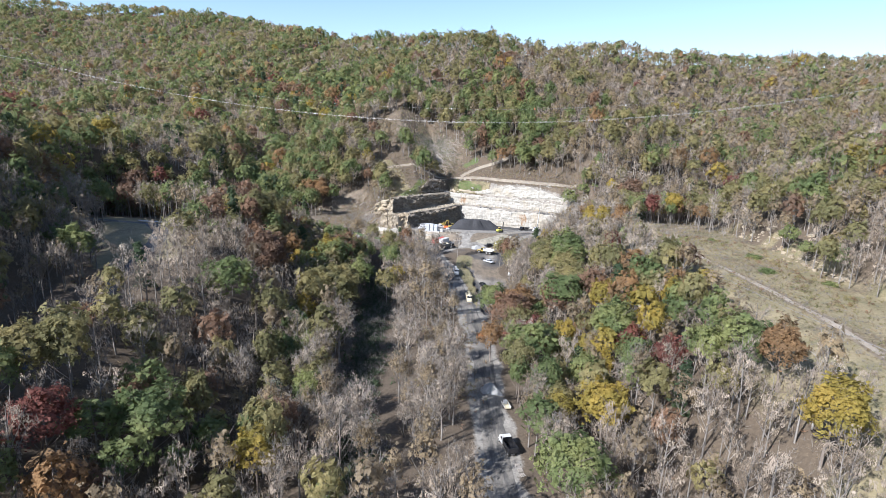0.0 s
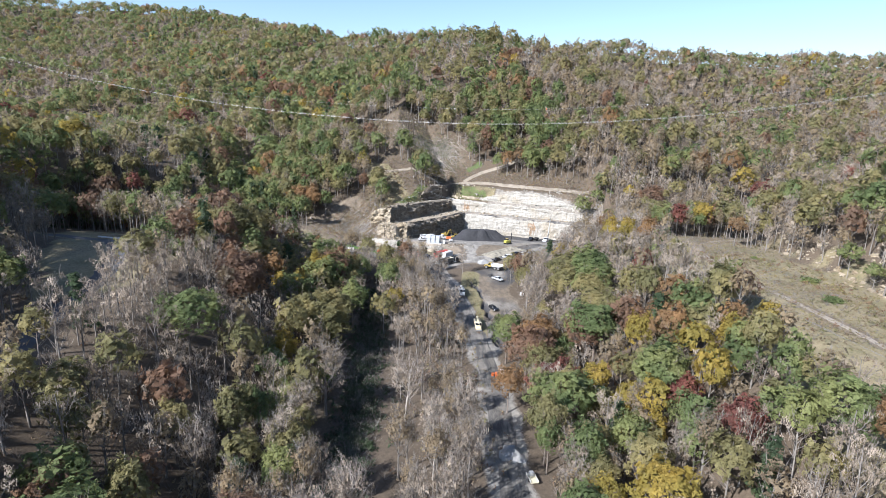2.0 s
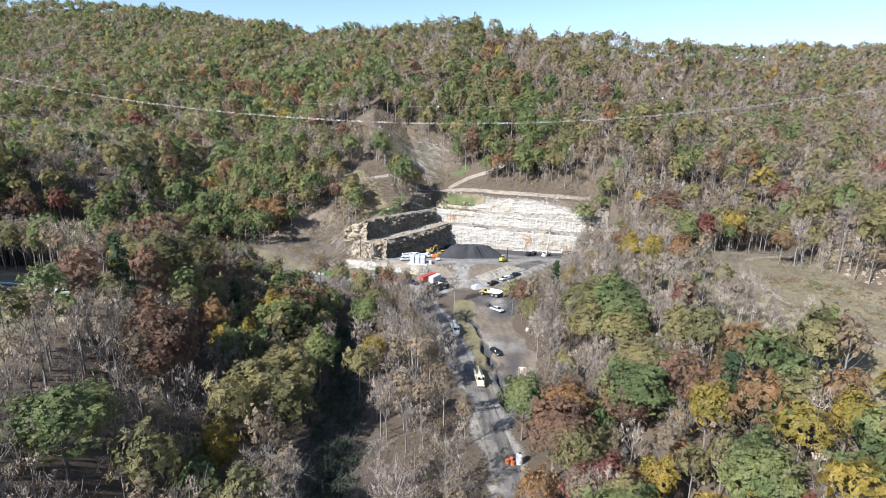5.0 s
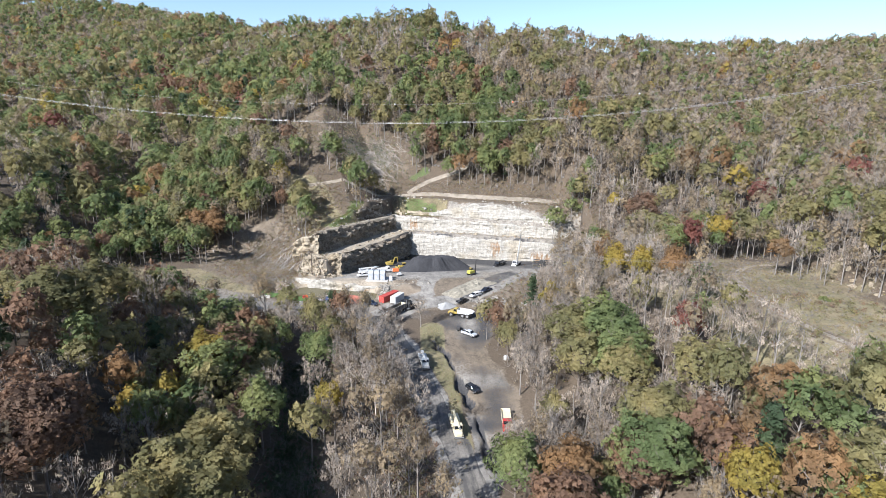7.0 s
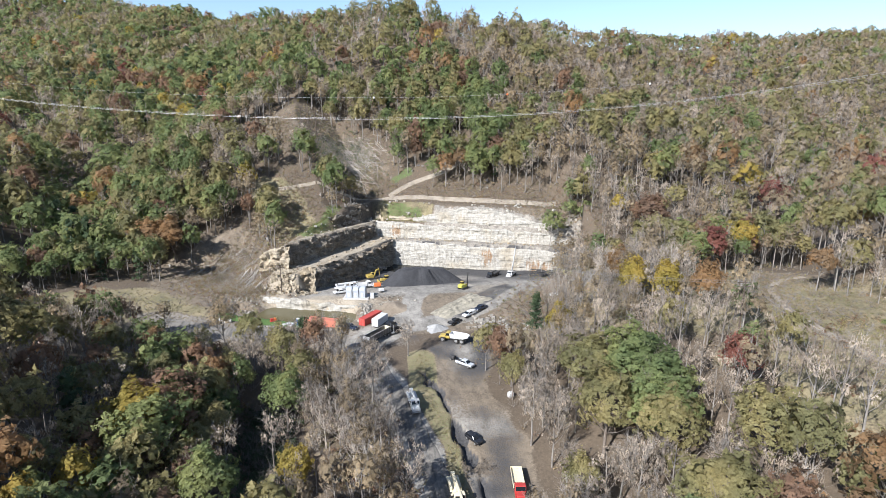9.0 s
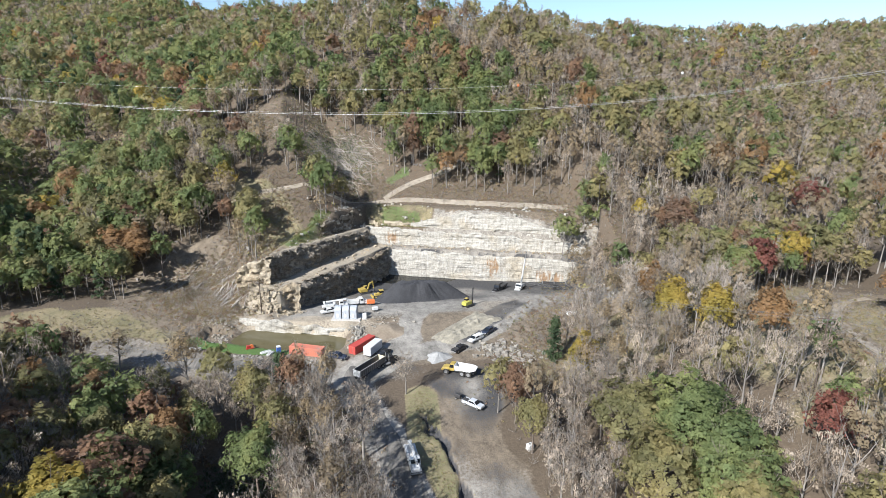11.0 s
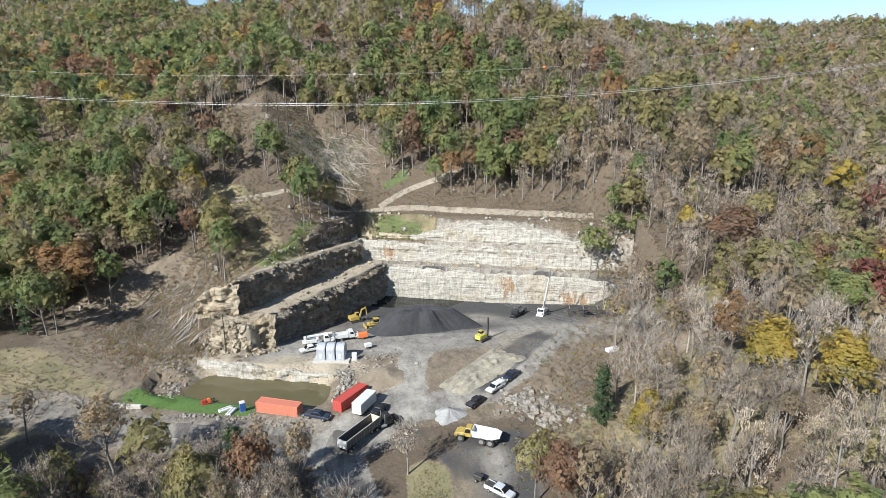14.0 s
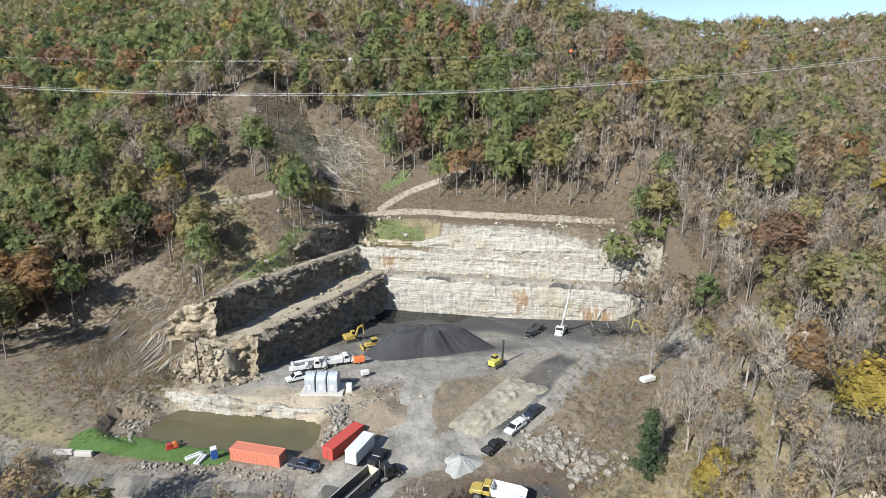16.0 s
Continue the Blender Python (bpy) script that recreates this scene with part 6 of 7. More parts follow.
def crane_truck(x, y, heading):
    """White crane lorry with its boom raised steeply."""
    o = thing("crane_truck", "white crane truck with its long boom raised", "crane", x, y, heading)
    part("chassis", box(bmesh.new(), (7.6, 1.0, 0.4), (-0.4, 0, 0.8), 0.05), DARK_STEEL, o)
    lorry_cab(o, 1.4, WHITE_PAINT, 2.3, 1.3, 0.85)
    part("deck", box(bmesh.new(), (4.6, 2.4, 0.25), (-1.6, 0, 1.15), 0.04), GREY_STEEL, o)
    for s in (-1, 1):
        part("outrigger", box(bmesh.new(), (0.28, 1.6, 0.25), (-1.0, s * 1.6, 0.75), 0.04), DARK_STEEL, o)
        part("outrigger_foot", rod(bmesh.new(), (-1.0, s * 2.3, 0.02), (-1.0, s * 2.3, 0.7), 0.16), DARK_STEEL, o)
        for wx in (3.6, -2.0, -3.2):
            wheel(o, wx, s * 0.95, 0.5, 0.35)
    part("turret", rod(bmesh.new(), (-0.6, 0, 1.2), (-0.6, 0, 2.2), 0.6, 0.5, 14), WHITE_PAINT, o)
    tilt = math.radians(74)
    base, tip = Vector((-0.6, 0, 2.1)), Vector((-0.6, 0, 2.1)) + Vector((0.26, 0.18, 0.95)) * 15.5
    mid = base.lerp(tip, 0.55)
    for nm, p, q, r, mat in (("boom", base, mid, 0.36, WHITE_PAINT), ("upper_boom", mid, base.lerp(tip, 0.8), 0.27, WHITE_PAINT), ("boom_tip", base.lerp(tip, 0.8), tip, 0.18, GREY_STEEL)):
        part(nm, rod(bmesh.new(), p, q, r, r * 0.92, 8), mat, o)
    part("lift_ram", rod(bmesh.new(), (0.8, 0.1, 1.4), base.lerp(tip, 0.25), 0.14), GREY_STEEL, o)
    part("hoist_line", rod(bmesh.new(), tip, tip + Vector((0.4, 0.1, -6.0)), 0.03, sides=6), DARK_STEEL, o)
    part("hook", box(bmesh.new(), (0.3, 0.2, 0.5), tip + Vector((0.4, 0.1, -6.2)), 0.06), YELLOW_PAINT, o)
    return o


def steel_frame(x, y, heading):
    o = thing("steel_frame", "dark steel portal frame of loading plant", "plant frame", x, y, heading)
    for a in (-4.5, 0, 4.5):
        for s in (-1, 1):
            part("post", box(bmesh.new(), (0.28, 0.28, 3.0), (a, s * 1.5, 1.5), 0.03), DARK_STEEL, o)
        part("cross_beam", box(bmesh.new(), (0.25, 3.3, 0.3), (a, 0, 3.1), 0.03), GREY_STEEL, o)
    for s in (-1, 1):
        part("long_beam", box(bmesh.new(), (9.6, 0.25, 0.3), (0, s * 1.5, 2.8), 0.03), DARK_STEEL, o)
        part("low_beam", box(bmesh.new(), (9.6, 0.2, 0.25), (0, s * 1.5, 0.9), 0.03), DARK_STEEL, o)
    part("hopper", profile(bmesh.new(), [(-2, 2.7), (-1, 1.2), (0.6, 1.2), (1.6, 2.7)], 2.4, bevel=0.05), DARK_STEEL, o)
    return o


container("long orange-red steel storage container beside the pond", -14.4, 271.4, 156.4, ORANGE_RED)
container("red steel storage container with a canopy at its end", 1.4, 273.0, 50.7, DEEP_RED, 9.6)
box_trailer(4.4, 269.0, 57.6)
semi_truck(4.6, 260.4, 49)
pickup("dark blue pickup truck parked by the red container", -5.9, 267.4, -28, NAVY_PAINT)
pickup("black pickup truck parked beside the white trailer", 7.6, 267.6, 60, BLACK_PAINT, True)
pickup("black pickup truck with a white box in its bed", 29.8, 267.2, 38, BLACK_PAINT, group="pickups on the quarry edge")
pickup("white crew-cab pickup truck with a covered bed", 35.6, 271.8, 218, WHITE_PAINT, True, "pickups on the quarry edge")
pickup("dark blue pickup truck on the gravel track", 40.8, 275.9, 218, NAVY_PAINT, group="pickups on the quarry edge")
pickup("silver pickup truck on the black washed ground", 27.6, 239.6, -48, SILVER_PAINT)
generator("small dark compressor hitched behind the silver pickup", 24.6, 243.2, -48, DARK_STEEL, (1.8, 1.2, 0.9))
dump_hauler(27.0, 254.6, 152)
boom_truck("white boom truck parked on the haul road", 10.6, 222.2, -86, WHITE_PAINT, length=9.4)
boom_truck("cream-yellow mobile crane truck parked on the haul road", 15.6, 188.5, -88, CREAM_PAINT, "cream telescopic boom laid over the cab", 10.0)
suv("black car standing on the grey mud flat", 22.9, 205.8, -62, BLACK_PAINT)
flat_truck("red lorry with a cream flat bed", 28.6, 189.0, -100, RED_PAINT, CREAM_PAINT, 0.5, 10.0)
flat_truck("white lorry with a dark tipper body", 20.6, 82.0, 105, WHITE_PAINT, BLACK_PAINT, 1.1, 7.6)
boom_truck("white bucket truck beside the grey tanks", -7.0, 303.0, 8, WHITE_PAINT, length=9.0)
flat_truck("white service lorry with open side lockers", 0.6, 305.6, 12, WHITE_PAINT, WHITE_PAINT, 0.9, 7.6)
pickup("white pickup truck parked behind the grey tanks", -9.0, 297.4, 200, WHITE_PAINT)
generator("orange mobile compressor near the coal heap", 5.2, 305.6, 10, ORANGE_PAINT)
generator("small white mobile compressor with its lid raised", 6.4, 296.6, 15, WHITE_PAINT, (1.9, 1.2, 1.0))
excavator("yellow crawler excavator below the shaded face", 3.6, 326.0, 20, YELLOW_PAINT, 0.72)
bulldozer(9.0, 319.0, 195)
drill_rig(38.4, 296.5, 38)
flat_truck("black lorry with a low flat trailer deck", 57.0, 321.5, 230, BLACK_PAINT, DARK_STEEL, 0.4, 10.5)
crane_truck(65.0, 320.0, 235)
steel_frame(77.0, 315.0, -18)
excavator("olive-yellow crawler excavator in front of the steel frame", 87.0, 311.0, 170, paint("olive_yellow_paint", (0.30, 0.27, 0.09)), 0.85)
pad = tagged(new("slab"), "pale concrete pad under the grey tanks", "slab")
pad.location = (-3.0, 291.4, surface(-3, 291.4))
part("top", box(bmesh.new(), (9.4, 5.4, 0.6), (0, 0, 0), 0.05, (0, 0, -10)), CONCRETE, pad)
for k in range(3):
    hooded_tank(-5.6 + 2.45 * k, 291.9 - 0.43 * k, 80, k)
cab = tagged(new("control_cabinet"), "small white steel cabinet beside the concrete pad", "cabinet")
cab.location = (2.6, 289.6, surface(2.6, 289.6))
part("housing", box(bmesh.new(), (1.3, 1.1, 1.9), (0, 0, 1.0), 0.05), WHITE_PAINT, cab)
part("door", box(bmesh.new(), (1.0, 0.04, 1.6), (0, -0.57, 1.0), 0.02), WHITE_PAINT, cab)
part("plinth", box(bmesh.new(), (1.5, 1.3, 0.16), (0, 0, 0.05), 0.02), CONCRETE, cab)
portable_toilet(-22.6, 273.4, 200)
pump = thing("water_pump", "small red pump skid on the green pond bank", "pump", -31.5, 278.6, 20)
part("frame", box(bmesh.new(), (2.4, 1.2, 0.2), (0, 0, 0.2), 0.03), RED_PAINT, pump)
part("engine", box(bmesh.new(), (1.0, 0.8, 0.8), (-0.5, 0, 0.7), 0.08), RED_PAINT, pump)
part("volute", rod(bmesh.new(), (0.5, -0.3, 0.75), (0.5, 0.3, 0.75), 0.45, sides=16), ORANGE_PAINT, pump)
part("hose", rod(bmesh.new(), (0.5, 0.2, 0.4), (1.8, 2.2, -0.2), 0.1), RUBBER, pump)
for k, (bx, by, bh) in enumerate(((-50.0, 277.8, -8), (-46.4, 277.2, -12))):
    b = thing("concrete_block", "long pale concrete barrier block beside the lane", "barrier", bx, by, bh, "concrete barriers")
    part("block", profile(bmesh.new(), [(-1.7, 0), (-1.7, 1.0), (1.7, 1.0), (1.7, 0)], 0.7, bevel=0.06), CONCRETE, b)
for bx, by, bh, n in ((-26.5, 274.6, 30, 0), (-25.0, 273.2, 70, 1)):
    b = thing("jon_boat", "small white upturned work boat on the bank", "boat", bx, by, bh)
    part("hull", profile(bmesh.new(), [(-1.6, 0), (-1.5, 0.5), (1.2, 0.55), (1.8, 0.2), (1.5, 0)], 1.2, bevel=0.1), WHITE_PAINT, b)
    part("keel", box(bmesh.new(), (2.6, 0.1, 0.1), (-0.2, 0, 0.56), 0.02), GREY_STEEL, b)

# odds and ends beside the haul road
tank = thing("plastic_tank", "white upright plastic water tank beside the road", "tank", 20.6, 149.0, 0)
part("barrel", rod(bmesh.new(), (0, 0, 0.1), (0, 0, 2.2), 0.8, sides=20), WHITE_PAINT, tank)
part("shoulder", rod(bmesh.new(), (0, 0, 2.2), (0, 0, 2.6), 0.8, 0.3, 20), WHITE_PAINT, tank)
part("lid", rod(bmesh.new(), (0, 0, 2.6), (0, 0, 2.75), 0.3, sides=14), DARK_STEEL, tank)
for ox, oy in ((18.9, 149.8), (19.0, 148.4), (17.9, 149.2)):
    d = thing("drum", "orange steel drum on the road verge", "drum", ox, oy, 0, "orange drums")
    part("barrel", rod(bmesh.new(), (0, 0, 0), (0, 0, 1.0), 0.42, sides=16), ORANGE_PAINT, d)
    part("hoop", rod(bmesh.new(), (0, 0, 0.48), (0, 0, 0.54), 0.44, sides=16), ORANGE_PAINT, d)
trailer = thing("equipment_trailer", "small light equipment trailer with a pale frame", "trailer", 22.2, 100.6, 100)
part("deck", box(bmesh.new(), (3.4, 1.7, 0.14), (0, 0, 0.6), 0.02), CREAM_PAINT, trailer)
for s in (-1, 1):
    part("rail", box(bmesh.new(), (3.4, 0.08, 0.3), (0, s * 0.85, 0.85), 0.02), WHITE_PAINT, trailer)
    wheel(trailer, -0.3, s * 0.95, 0.36, 0.22)
part("drawbar", box(bmesh.new(), (1.6, 0.1, 0.1), (2.4, 0, 0.55), 0.02), DARK_STEEL, trailer)
part("winch", box(bmesh.new(), (0.8, 0.9, 0.9), (0.9, 0, 1.1), 0.06), WHITE_PAINT, trailer)
for k in range(3):
    p = thing("pallet", "weathered grey timber pallet lying on the verge", "pallet", 22.2 + 0.3 * k, 75.5 - 1.7 * k, 12 * k, "pallets")
    for j in range(6):
        part("board", box(bmesh.new(), (1.2, 0.14, 0.03), (0, -0.5 + 0.2 * j, 0.15), 0.005), DEADWOOD, p)
    for j in (-0.5, 0, 0.5):
        part("bearer", box(bmesh.new(), (0.1, 1.15, 0.12), (j, 0, 0.07), 0.01), DEADWOOD, p)
suv("white car parked on the shaded plateau road", -93.0, 178.5, 30, WHITE_PAINT)
for k in range(3):
    p = thing("pipe", "long pale plastic pipe lying beside the paved road", "pipe", -112 - 4.5 * k, 190.5 + 1.6 * k, -14, "pipes on the grass", sink=-0.2)
    part("tube", rod(bmesh.new(), (-5, 0, 0.2), (5, 0, 0.2), 0.3, sides=12), WHITE_PAINT, p)
    part("collar", rod(bmesh.new(), (4.6, 0, 0.2), (5.05, 0, 0.2), 0.36, sides=12), GREY_STEEL, p)
cistern = thing("plastic_tank", "white tote tank at the foot of the wooded slope", "tank", 36.6, 222.5, 20)
part("bottle", box(bmesh.new(), (1.4, 1.2, 1.2), (0, 0, 0.8), 0.12), WHITE_PAINT, cistern)
part("pallet_base", box(bmesh.new(), (1.5, 1.3, 0.16), (0, 0, 0.1), 0.02), DEADWOOD, cistern)
part("cap", rod(bmesh.new(), (0, 0, 1.4), (0, 0, 1.5), 0.18), DARK_STEEL, cistern)
generator("white site trailer half hidden by trees", 71.0, 283.0, 15, WHITE_PAINT, (3.6, 1.6, 1.0))


# ---------------------------------------------------------------- heaps
def heap(name, label, cx, cy, rx, ry, h, turn, material, flat=0.0, seed=1, rings=14, spokes=40):
    """A tipped heap at the angle of rest with slumps and gullies."""
    v, q = [], []
    for i in range(rings + 1):
        f = i / rings
        for k in range(spokes):
            a = 2 * math.pi * k / spokes
            wob = 1 + 0.14 * math.sin(3 * a + seed) + 0.07 * math.sin(7 * a + 2 * seed)
            u, w = f * rx * wob * math.cos(a), f * ry * wob * math.sin(a)
            x, y = cx + u * math.cos(turn) - w * math.sin(turn), cy + u * math.sin(turn) + w * math.cos(turn)
            rise = min(1.0, (1 - f) / (1 - flat)) * h * (1 + 0.08 * math.sin(11 * a + 5 * f) * f)
            rise += (float(vnoise(x, y, 1.6, seed)) - 0.5) * min(0.35, 0.07 * h) * (1 - f) ** 0.5
            rise -= h * 0.13 * float(vnoise(a * 9, seed, 0.35, seed + 3)) * math.sin(math.pi * min(1.0, max(0.0, (f - 0.8 * flat) / (1 - 0.8 * flat)))) ** 0.7
            v.append((x, y, surface(x, y) - 0.25 * f + max(rise, 0) + 0.02))
    for i in range(rings):
        for k in range(spokes):
            q.append((i * spokes + k, i * spokes + (k + 1) % spokes, (i + 1) * spokes + (k + 1) % spokes, (i + 1) * spokes + k))
    return tagged(new(name, mesh_from(name, v, [np.array(q)[:, ::-1]], [material], smooth=True)), label, "heap")


heap("coal_mound", "broad black heap of coal on the quarry floor", 22.8, 314.0, 17.5, 7.8, 6.4, -0.05, COAL, 0.5, 2, 34, 150)
heap("gravel_mound", "white crushed-stone heap beside the ramp", 22.9, 264.2, 4.4, 3.4, 1.5, 0.5, WHITE_GRAVEL, 0.12, 3, 18, 64)
heap("gravel_mound", "white crushed-stone heap beside the haul road", 18.9, 109.5, 3.4, 4.2, 2.2, 0.2, WHITE_GRAVEL, 0.1, 4)
heap("earth_mound", "low brown spoil heap by the ramp", 8.8, 280.5, 7.6, 5.0, 1.5, 0.5, loose_material("brown_spoil", (0.14, 0.11, 0.08), (0.30, 0.245, 0.18)), 0.3, 5)


def spoil_bed():
    """A raised bed of straw-coloured broken rock tipped in close rows."""
    a, b = np.array([20.8, 274.5]), np.array([40.0, 291.5])
    c = np.array([30.2, 273.2])
    d1, d2 = b - a, np.array([9.2, -7.0])
    n1, n2 = 90, 36
    v = []
    for i in range(n1 + 1):
        for j in range(n2 + 1):
            s, t = i / n1, j / n2
            p = a + d1 * s + d2 * t * (0.75 + 0.25 * s)
            edge = min(1.0, 4.5 * min(s, 1 - s, t * 0.6, (1 - t) * 0.6) * (0.6 + 0.9 * float(vnoise(p[0], p[1], 2.2, 63))))
            bumps = 0.55 * abs(math.sin(t * 14)) * (0.5 + float(vnoise(p[0], p[1], 1.3, 61))) + 0.4 * float(vnoise(p[0], p[1], 0.9, 62))
            v.append((p[0], p[1], surface(p[0], p[1]) - 0.15 + edge * (0.45 + bumps)))
    g = np.arange((n1 + 1) * (n2 + 1)).reshape(n1 + 1, n2 + 1)
    q = np.stack([g[:-1, :-1], g[:-1, 1:], g[1:, 1:], g[1:, :-1]], -1).reshape(-1, 4)
    return tagged(new("spoil_bed", mesh_from("spoil_bed", v, [q[:, ::-1]], [STRAW], smooth=False)), "raised bed of pale straw-coloured broken rock", "heap")


spoil_bed()


# ---------------------------------------------------------------- loose rock, logs and brush
def boulders(name, label, seed, count, place, lo, hi, material):
    """Broken stone lying loose: the larger pieces as parts of the spread."""
    r = np.random.default_rng(seed)
    base = tagged(new(name), label, "rubble", kind="stuff")
    kinds = [block_mesh(seed * 50 + k, 0.16) for k in range(5)]
    for me in kinds:
        me.materials.append(material)
    for _ in range(count):
        x, y = place(r)
        s = lo + (hi - lo) * r.uniform(0, 1) ** 2.2
        ob = new("stone", kinds[r.integers(5)])
        ob.parent = base
        ob.matrix_world = Matrix.LocRotScale((x, y, surface(x, y) + 0.12 * s), Euler(r.uniform(-0.5, 0.5, 3) + np.array([0, 0, r.uniform(0, 6)])), (s * r.uniform(0.8, 1.5), s, s * r.uniform(0.5, 0.9)))
    return base


def strip(pts, width):
    def pick(r):
        k = r.integers(len(pts) - 1)
        t = r.uniform(0, 1)
        a, b = pts[k], pts[k + 1]
        return a[0] + (b[0] - a[0]) * t + r.normal(0, width), a[1] + (b[1] - a[1]) * t + r.normal(0, width)
    return pick


boulders("rubble_slope", "grey and white broken rock tipped down the bank", 11, 260, strip([(37, 268), (43, 263), (49, 258)], 2.6), 0.3, 1.3, RUBBLE_ROCK)
boulders("rubble_nose", "cream boulders fallen below the quarry nose", 12, 120, strip([(-20, 301), (-28, 301.5), (-36, 304)], 1.6), 0.3, 1.9, NOSE_ROCK)
boulders("rubble_pond", "pale broken stone lining the pond's end", 13, 130, strip([(-1, 285), (1.5, 280), (-1.5, 275)], 1.2), 0.3, 1.1, RUBBLE_ROCK)
boulders("rubble_bank", "pale riprap along the lane below the container", 14, 150, strip([(-38, 273.0), (-20, 269.6), (-9, 265.0)], 0.7), 0.25, 0.7, RUBBLE_ROCK)
boulders("rubble_west", "loose stone at the pond's west end", 15, 140, strip([(-42, 284), (-41, 290), (-44, 297)], 1.8), 0.2, 0.8, RUBBLE_ROCK)
boulders("rubble_terrace", "weathered rock outcrop along the foot of the hill", 16, 120, strip([(139, 214), (140, 190), (138, 165), (137, 140)], 2.6), 0.4, 1.7, NOSE_ROCK)
boulders("rubble_pit", "scattered stones on the quarry floor and ramp", 17, 90, strip([(6, 284), (10, 290), (14, 286), (6, 282)], 3), 0.2, 0.9, RUBBLE_ROCK)
boulders("rubble_benches", "fallen stone on the quarry benches", 18, 200, strip([(-19, 316), (12, 361), (50, 349), (85, 336)], 1.6), 0.25, 1.1, NOSE_ROCK)
boulders("rubble_rim", "stones along the quarry rim", 19, 120, strip([(-24, 328), (-4, 366), (16, 372), (60, 356), (100, 343)], 2.5), 0.3, 1.3, PALE_ROCK)


def log_field(name, label, seed, count, place, lo, hi, slope_turn, spread, radius):
    """Felled trunks lying on the slope."""
    r = np.random.default_rng(seed)
    base = tagged(new(name), label, "logs", kind="stuff")
    kinds = []
    for k in range(4):
        bm = rod(bmesh.new(), (-0.5, 0, 0), (0.5, 0, 0), 1.0, 0.55, 7)
        for v in bm.verts:
            v.co.z += 0.6 * math.sin(v.co.x * 5 + k)
        me = bpy.data.meshes.new("log")
        bm.to_mesh(me)
        bm.free()
        me.materials.append(DEADWOOD)
        kinds.append(me)
    for _ in range(count):
        x, y = place(r)
        L, a = r.uniform(lo, hi), slope_turn + r.normal(0, spread)
        dx, dy = math.cos(a) * L / 2, math.sin(a) * L / 2
        z0, z1 = surface(x - dx, y - dy), surface(x + dx, y + dy)
        rad = radius * r.uniform(0.6, 1.4)
        ob = new("log", kinds[r.integers(4)])
        ob.parent = base
        ob.matrix_world = Matrix.LocRotScale((x, y, max((z0 + z1) / 2, surface(x, y)) + rad * (0.8 + 3.5 * r.uniform(0, 1) * (radius > 0.2))), Euler((0, -math.atan2(z1 - z0, L), a), "XYZ"), (L, rad, rad))
    return base


log_field("felled_trees_hill", "pale felled tree trunks lying down the cleared hillside", 21, 170, lambda r: (r.normal(-1, 8), r.normal(410, 8.5)), 7, 19, -0.95, 0.4, 0.14)
log_field("felled_trees_slope", "brown logs and slash on the cleared slope west of the quarry", 22, 200, strip([(-40, 304), (-50, 318), (-60, 332), (-36, 318)], 5), 2.5, 9, 0.7, 0.5, 0.16)


def brush_field(name, label, seed, count, place, mats, size, spread_z=1.0):
    """Heaps of slash, weeds and low bushes."""
    r = np.random.default_rng(seed)
    base = tagged(new(name), label, "brush", kind="stuff")
    pts = np.array([place(r) for _ in range(count)])
    z = surfaces(pts[:, 0], pts[:, 1])
    which = r.integers(0, len(mats), count)
    for k, (mat, leafy) in enumerate(mats):
        sel = which == k
        n = 16
        d = r.normal(0, 1, (sel.sum(), n, 3))
        d[..., 2] = np.abs(d[..., 2]) * spread_z + 0.15
        d /= np.linalg.norm(d, axis=2, keepdims=True)
        c = np.stack([pts[sel, 0], pts[sel, 1], z[sel]], -1)[:, None] + d * size * r.uniform(0.15, 0.9, (sel.sum(), n, 1))
        if leafy:
            v, t = leaf_chips(r, c.reshape(-1, 3), d.reshape(-1, 3), size * 0.5)
            me = mesh_from("brush_mesh", v, [t], [mat])
        else:
            v, t = twig_blades(r, c.reshape(-1, 3) - d.reshape(-1, 3) * 0.3, d.reshape(-1, 3), size * 1.6, 0.05)
            me = mesh_from("brush_mesh", v, [t], [mat])
        o = tagged(new("leaves" if leafy else "twigs", me), kind="stuff")
        o.parent = base
    return base


SLASH = [(DEADWOOD, False), (LEAF["tan"], True), (LEAF["rust"], True), (LEAF["tan"], True), (LEAF["olive"], True)]
brush_field("slope_brush", "brown slash and weeds on the cleared western slope", 31, 7500, strip([(-34, 306), (-48, 318), (-60, 334), (-44, 300), (-68, 322)], 6), SLASH, 0.8)
brush_field("shoulder_brush", "dry weeds and scrub on the shoulder above the faces", 32, 3000, strip([(-48, 352), (-36, 340), (-40, 372), (-22, 356)], 6), [(LEAF["tan"], True), (TWIGS, False), (LEAF["olive"], True), (LEAF["rust"], True)], 0.8)
brush_field("hill_slash", "slash and stumps on the cleared hill", 33, 6000, strip([(-26, 444), (-14, 430), (2, 406), (8, 392), (-20, 412), (-14, 394), (-44, 428), (-60, 416), (-34, 404)], 7), SLASH + [(LEAF["pine"], True), (LEAF["olive"], True)], 0.8)
brush_field("slash_heap", "dark green tops and branches among the felled trunks", 41, 2600, lambda r: (r.normal(-8, 8), r.normal(412, 9)), [(LEAF["pine"], True), (TWIGS, False), (LEAF["green"], True), (DEADWOOD, False)], 1.0)
brush_field("terrace_weeds", "tall dry weeds on the grassy terrace", 34, 7000, strip([(98, 60), (106, 130), (112, 175), (108, 232), (130, 230)], 12), [(LEAF["tan"], True), (LEAF["tan"], True), (TWIGS, False), (LEAF["olive"], True)], 0.55)
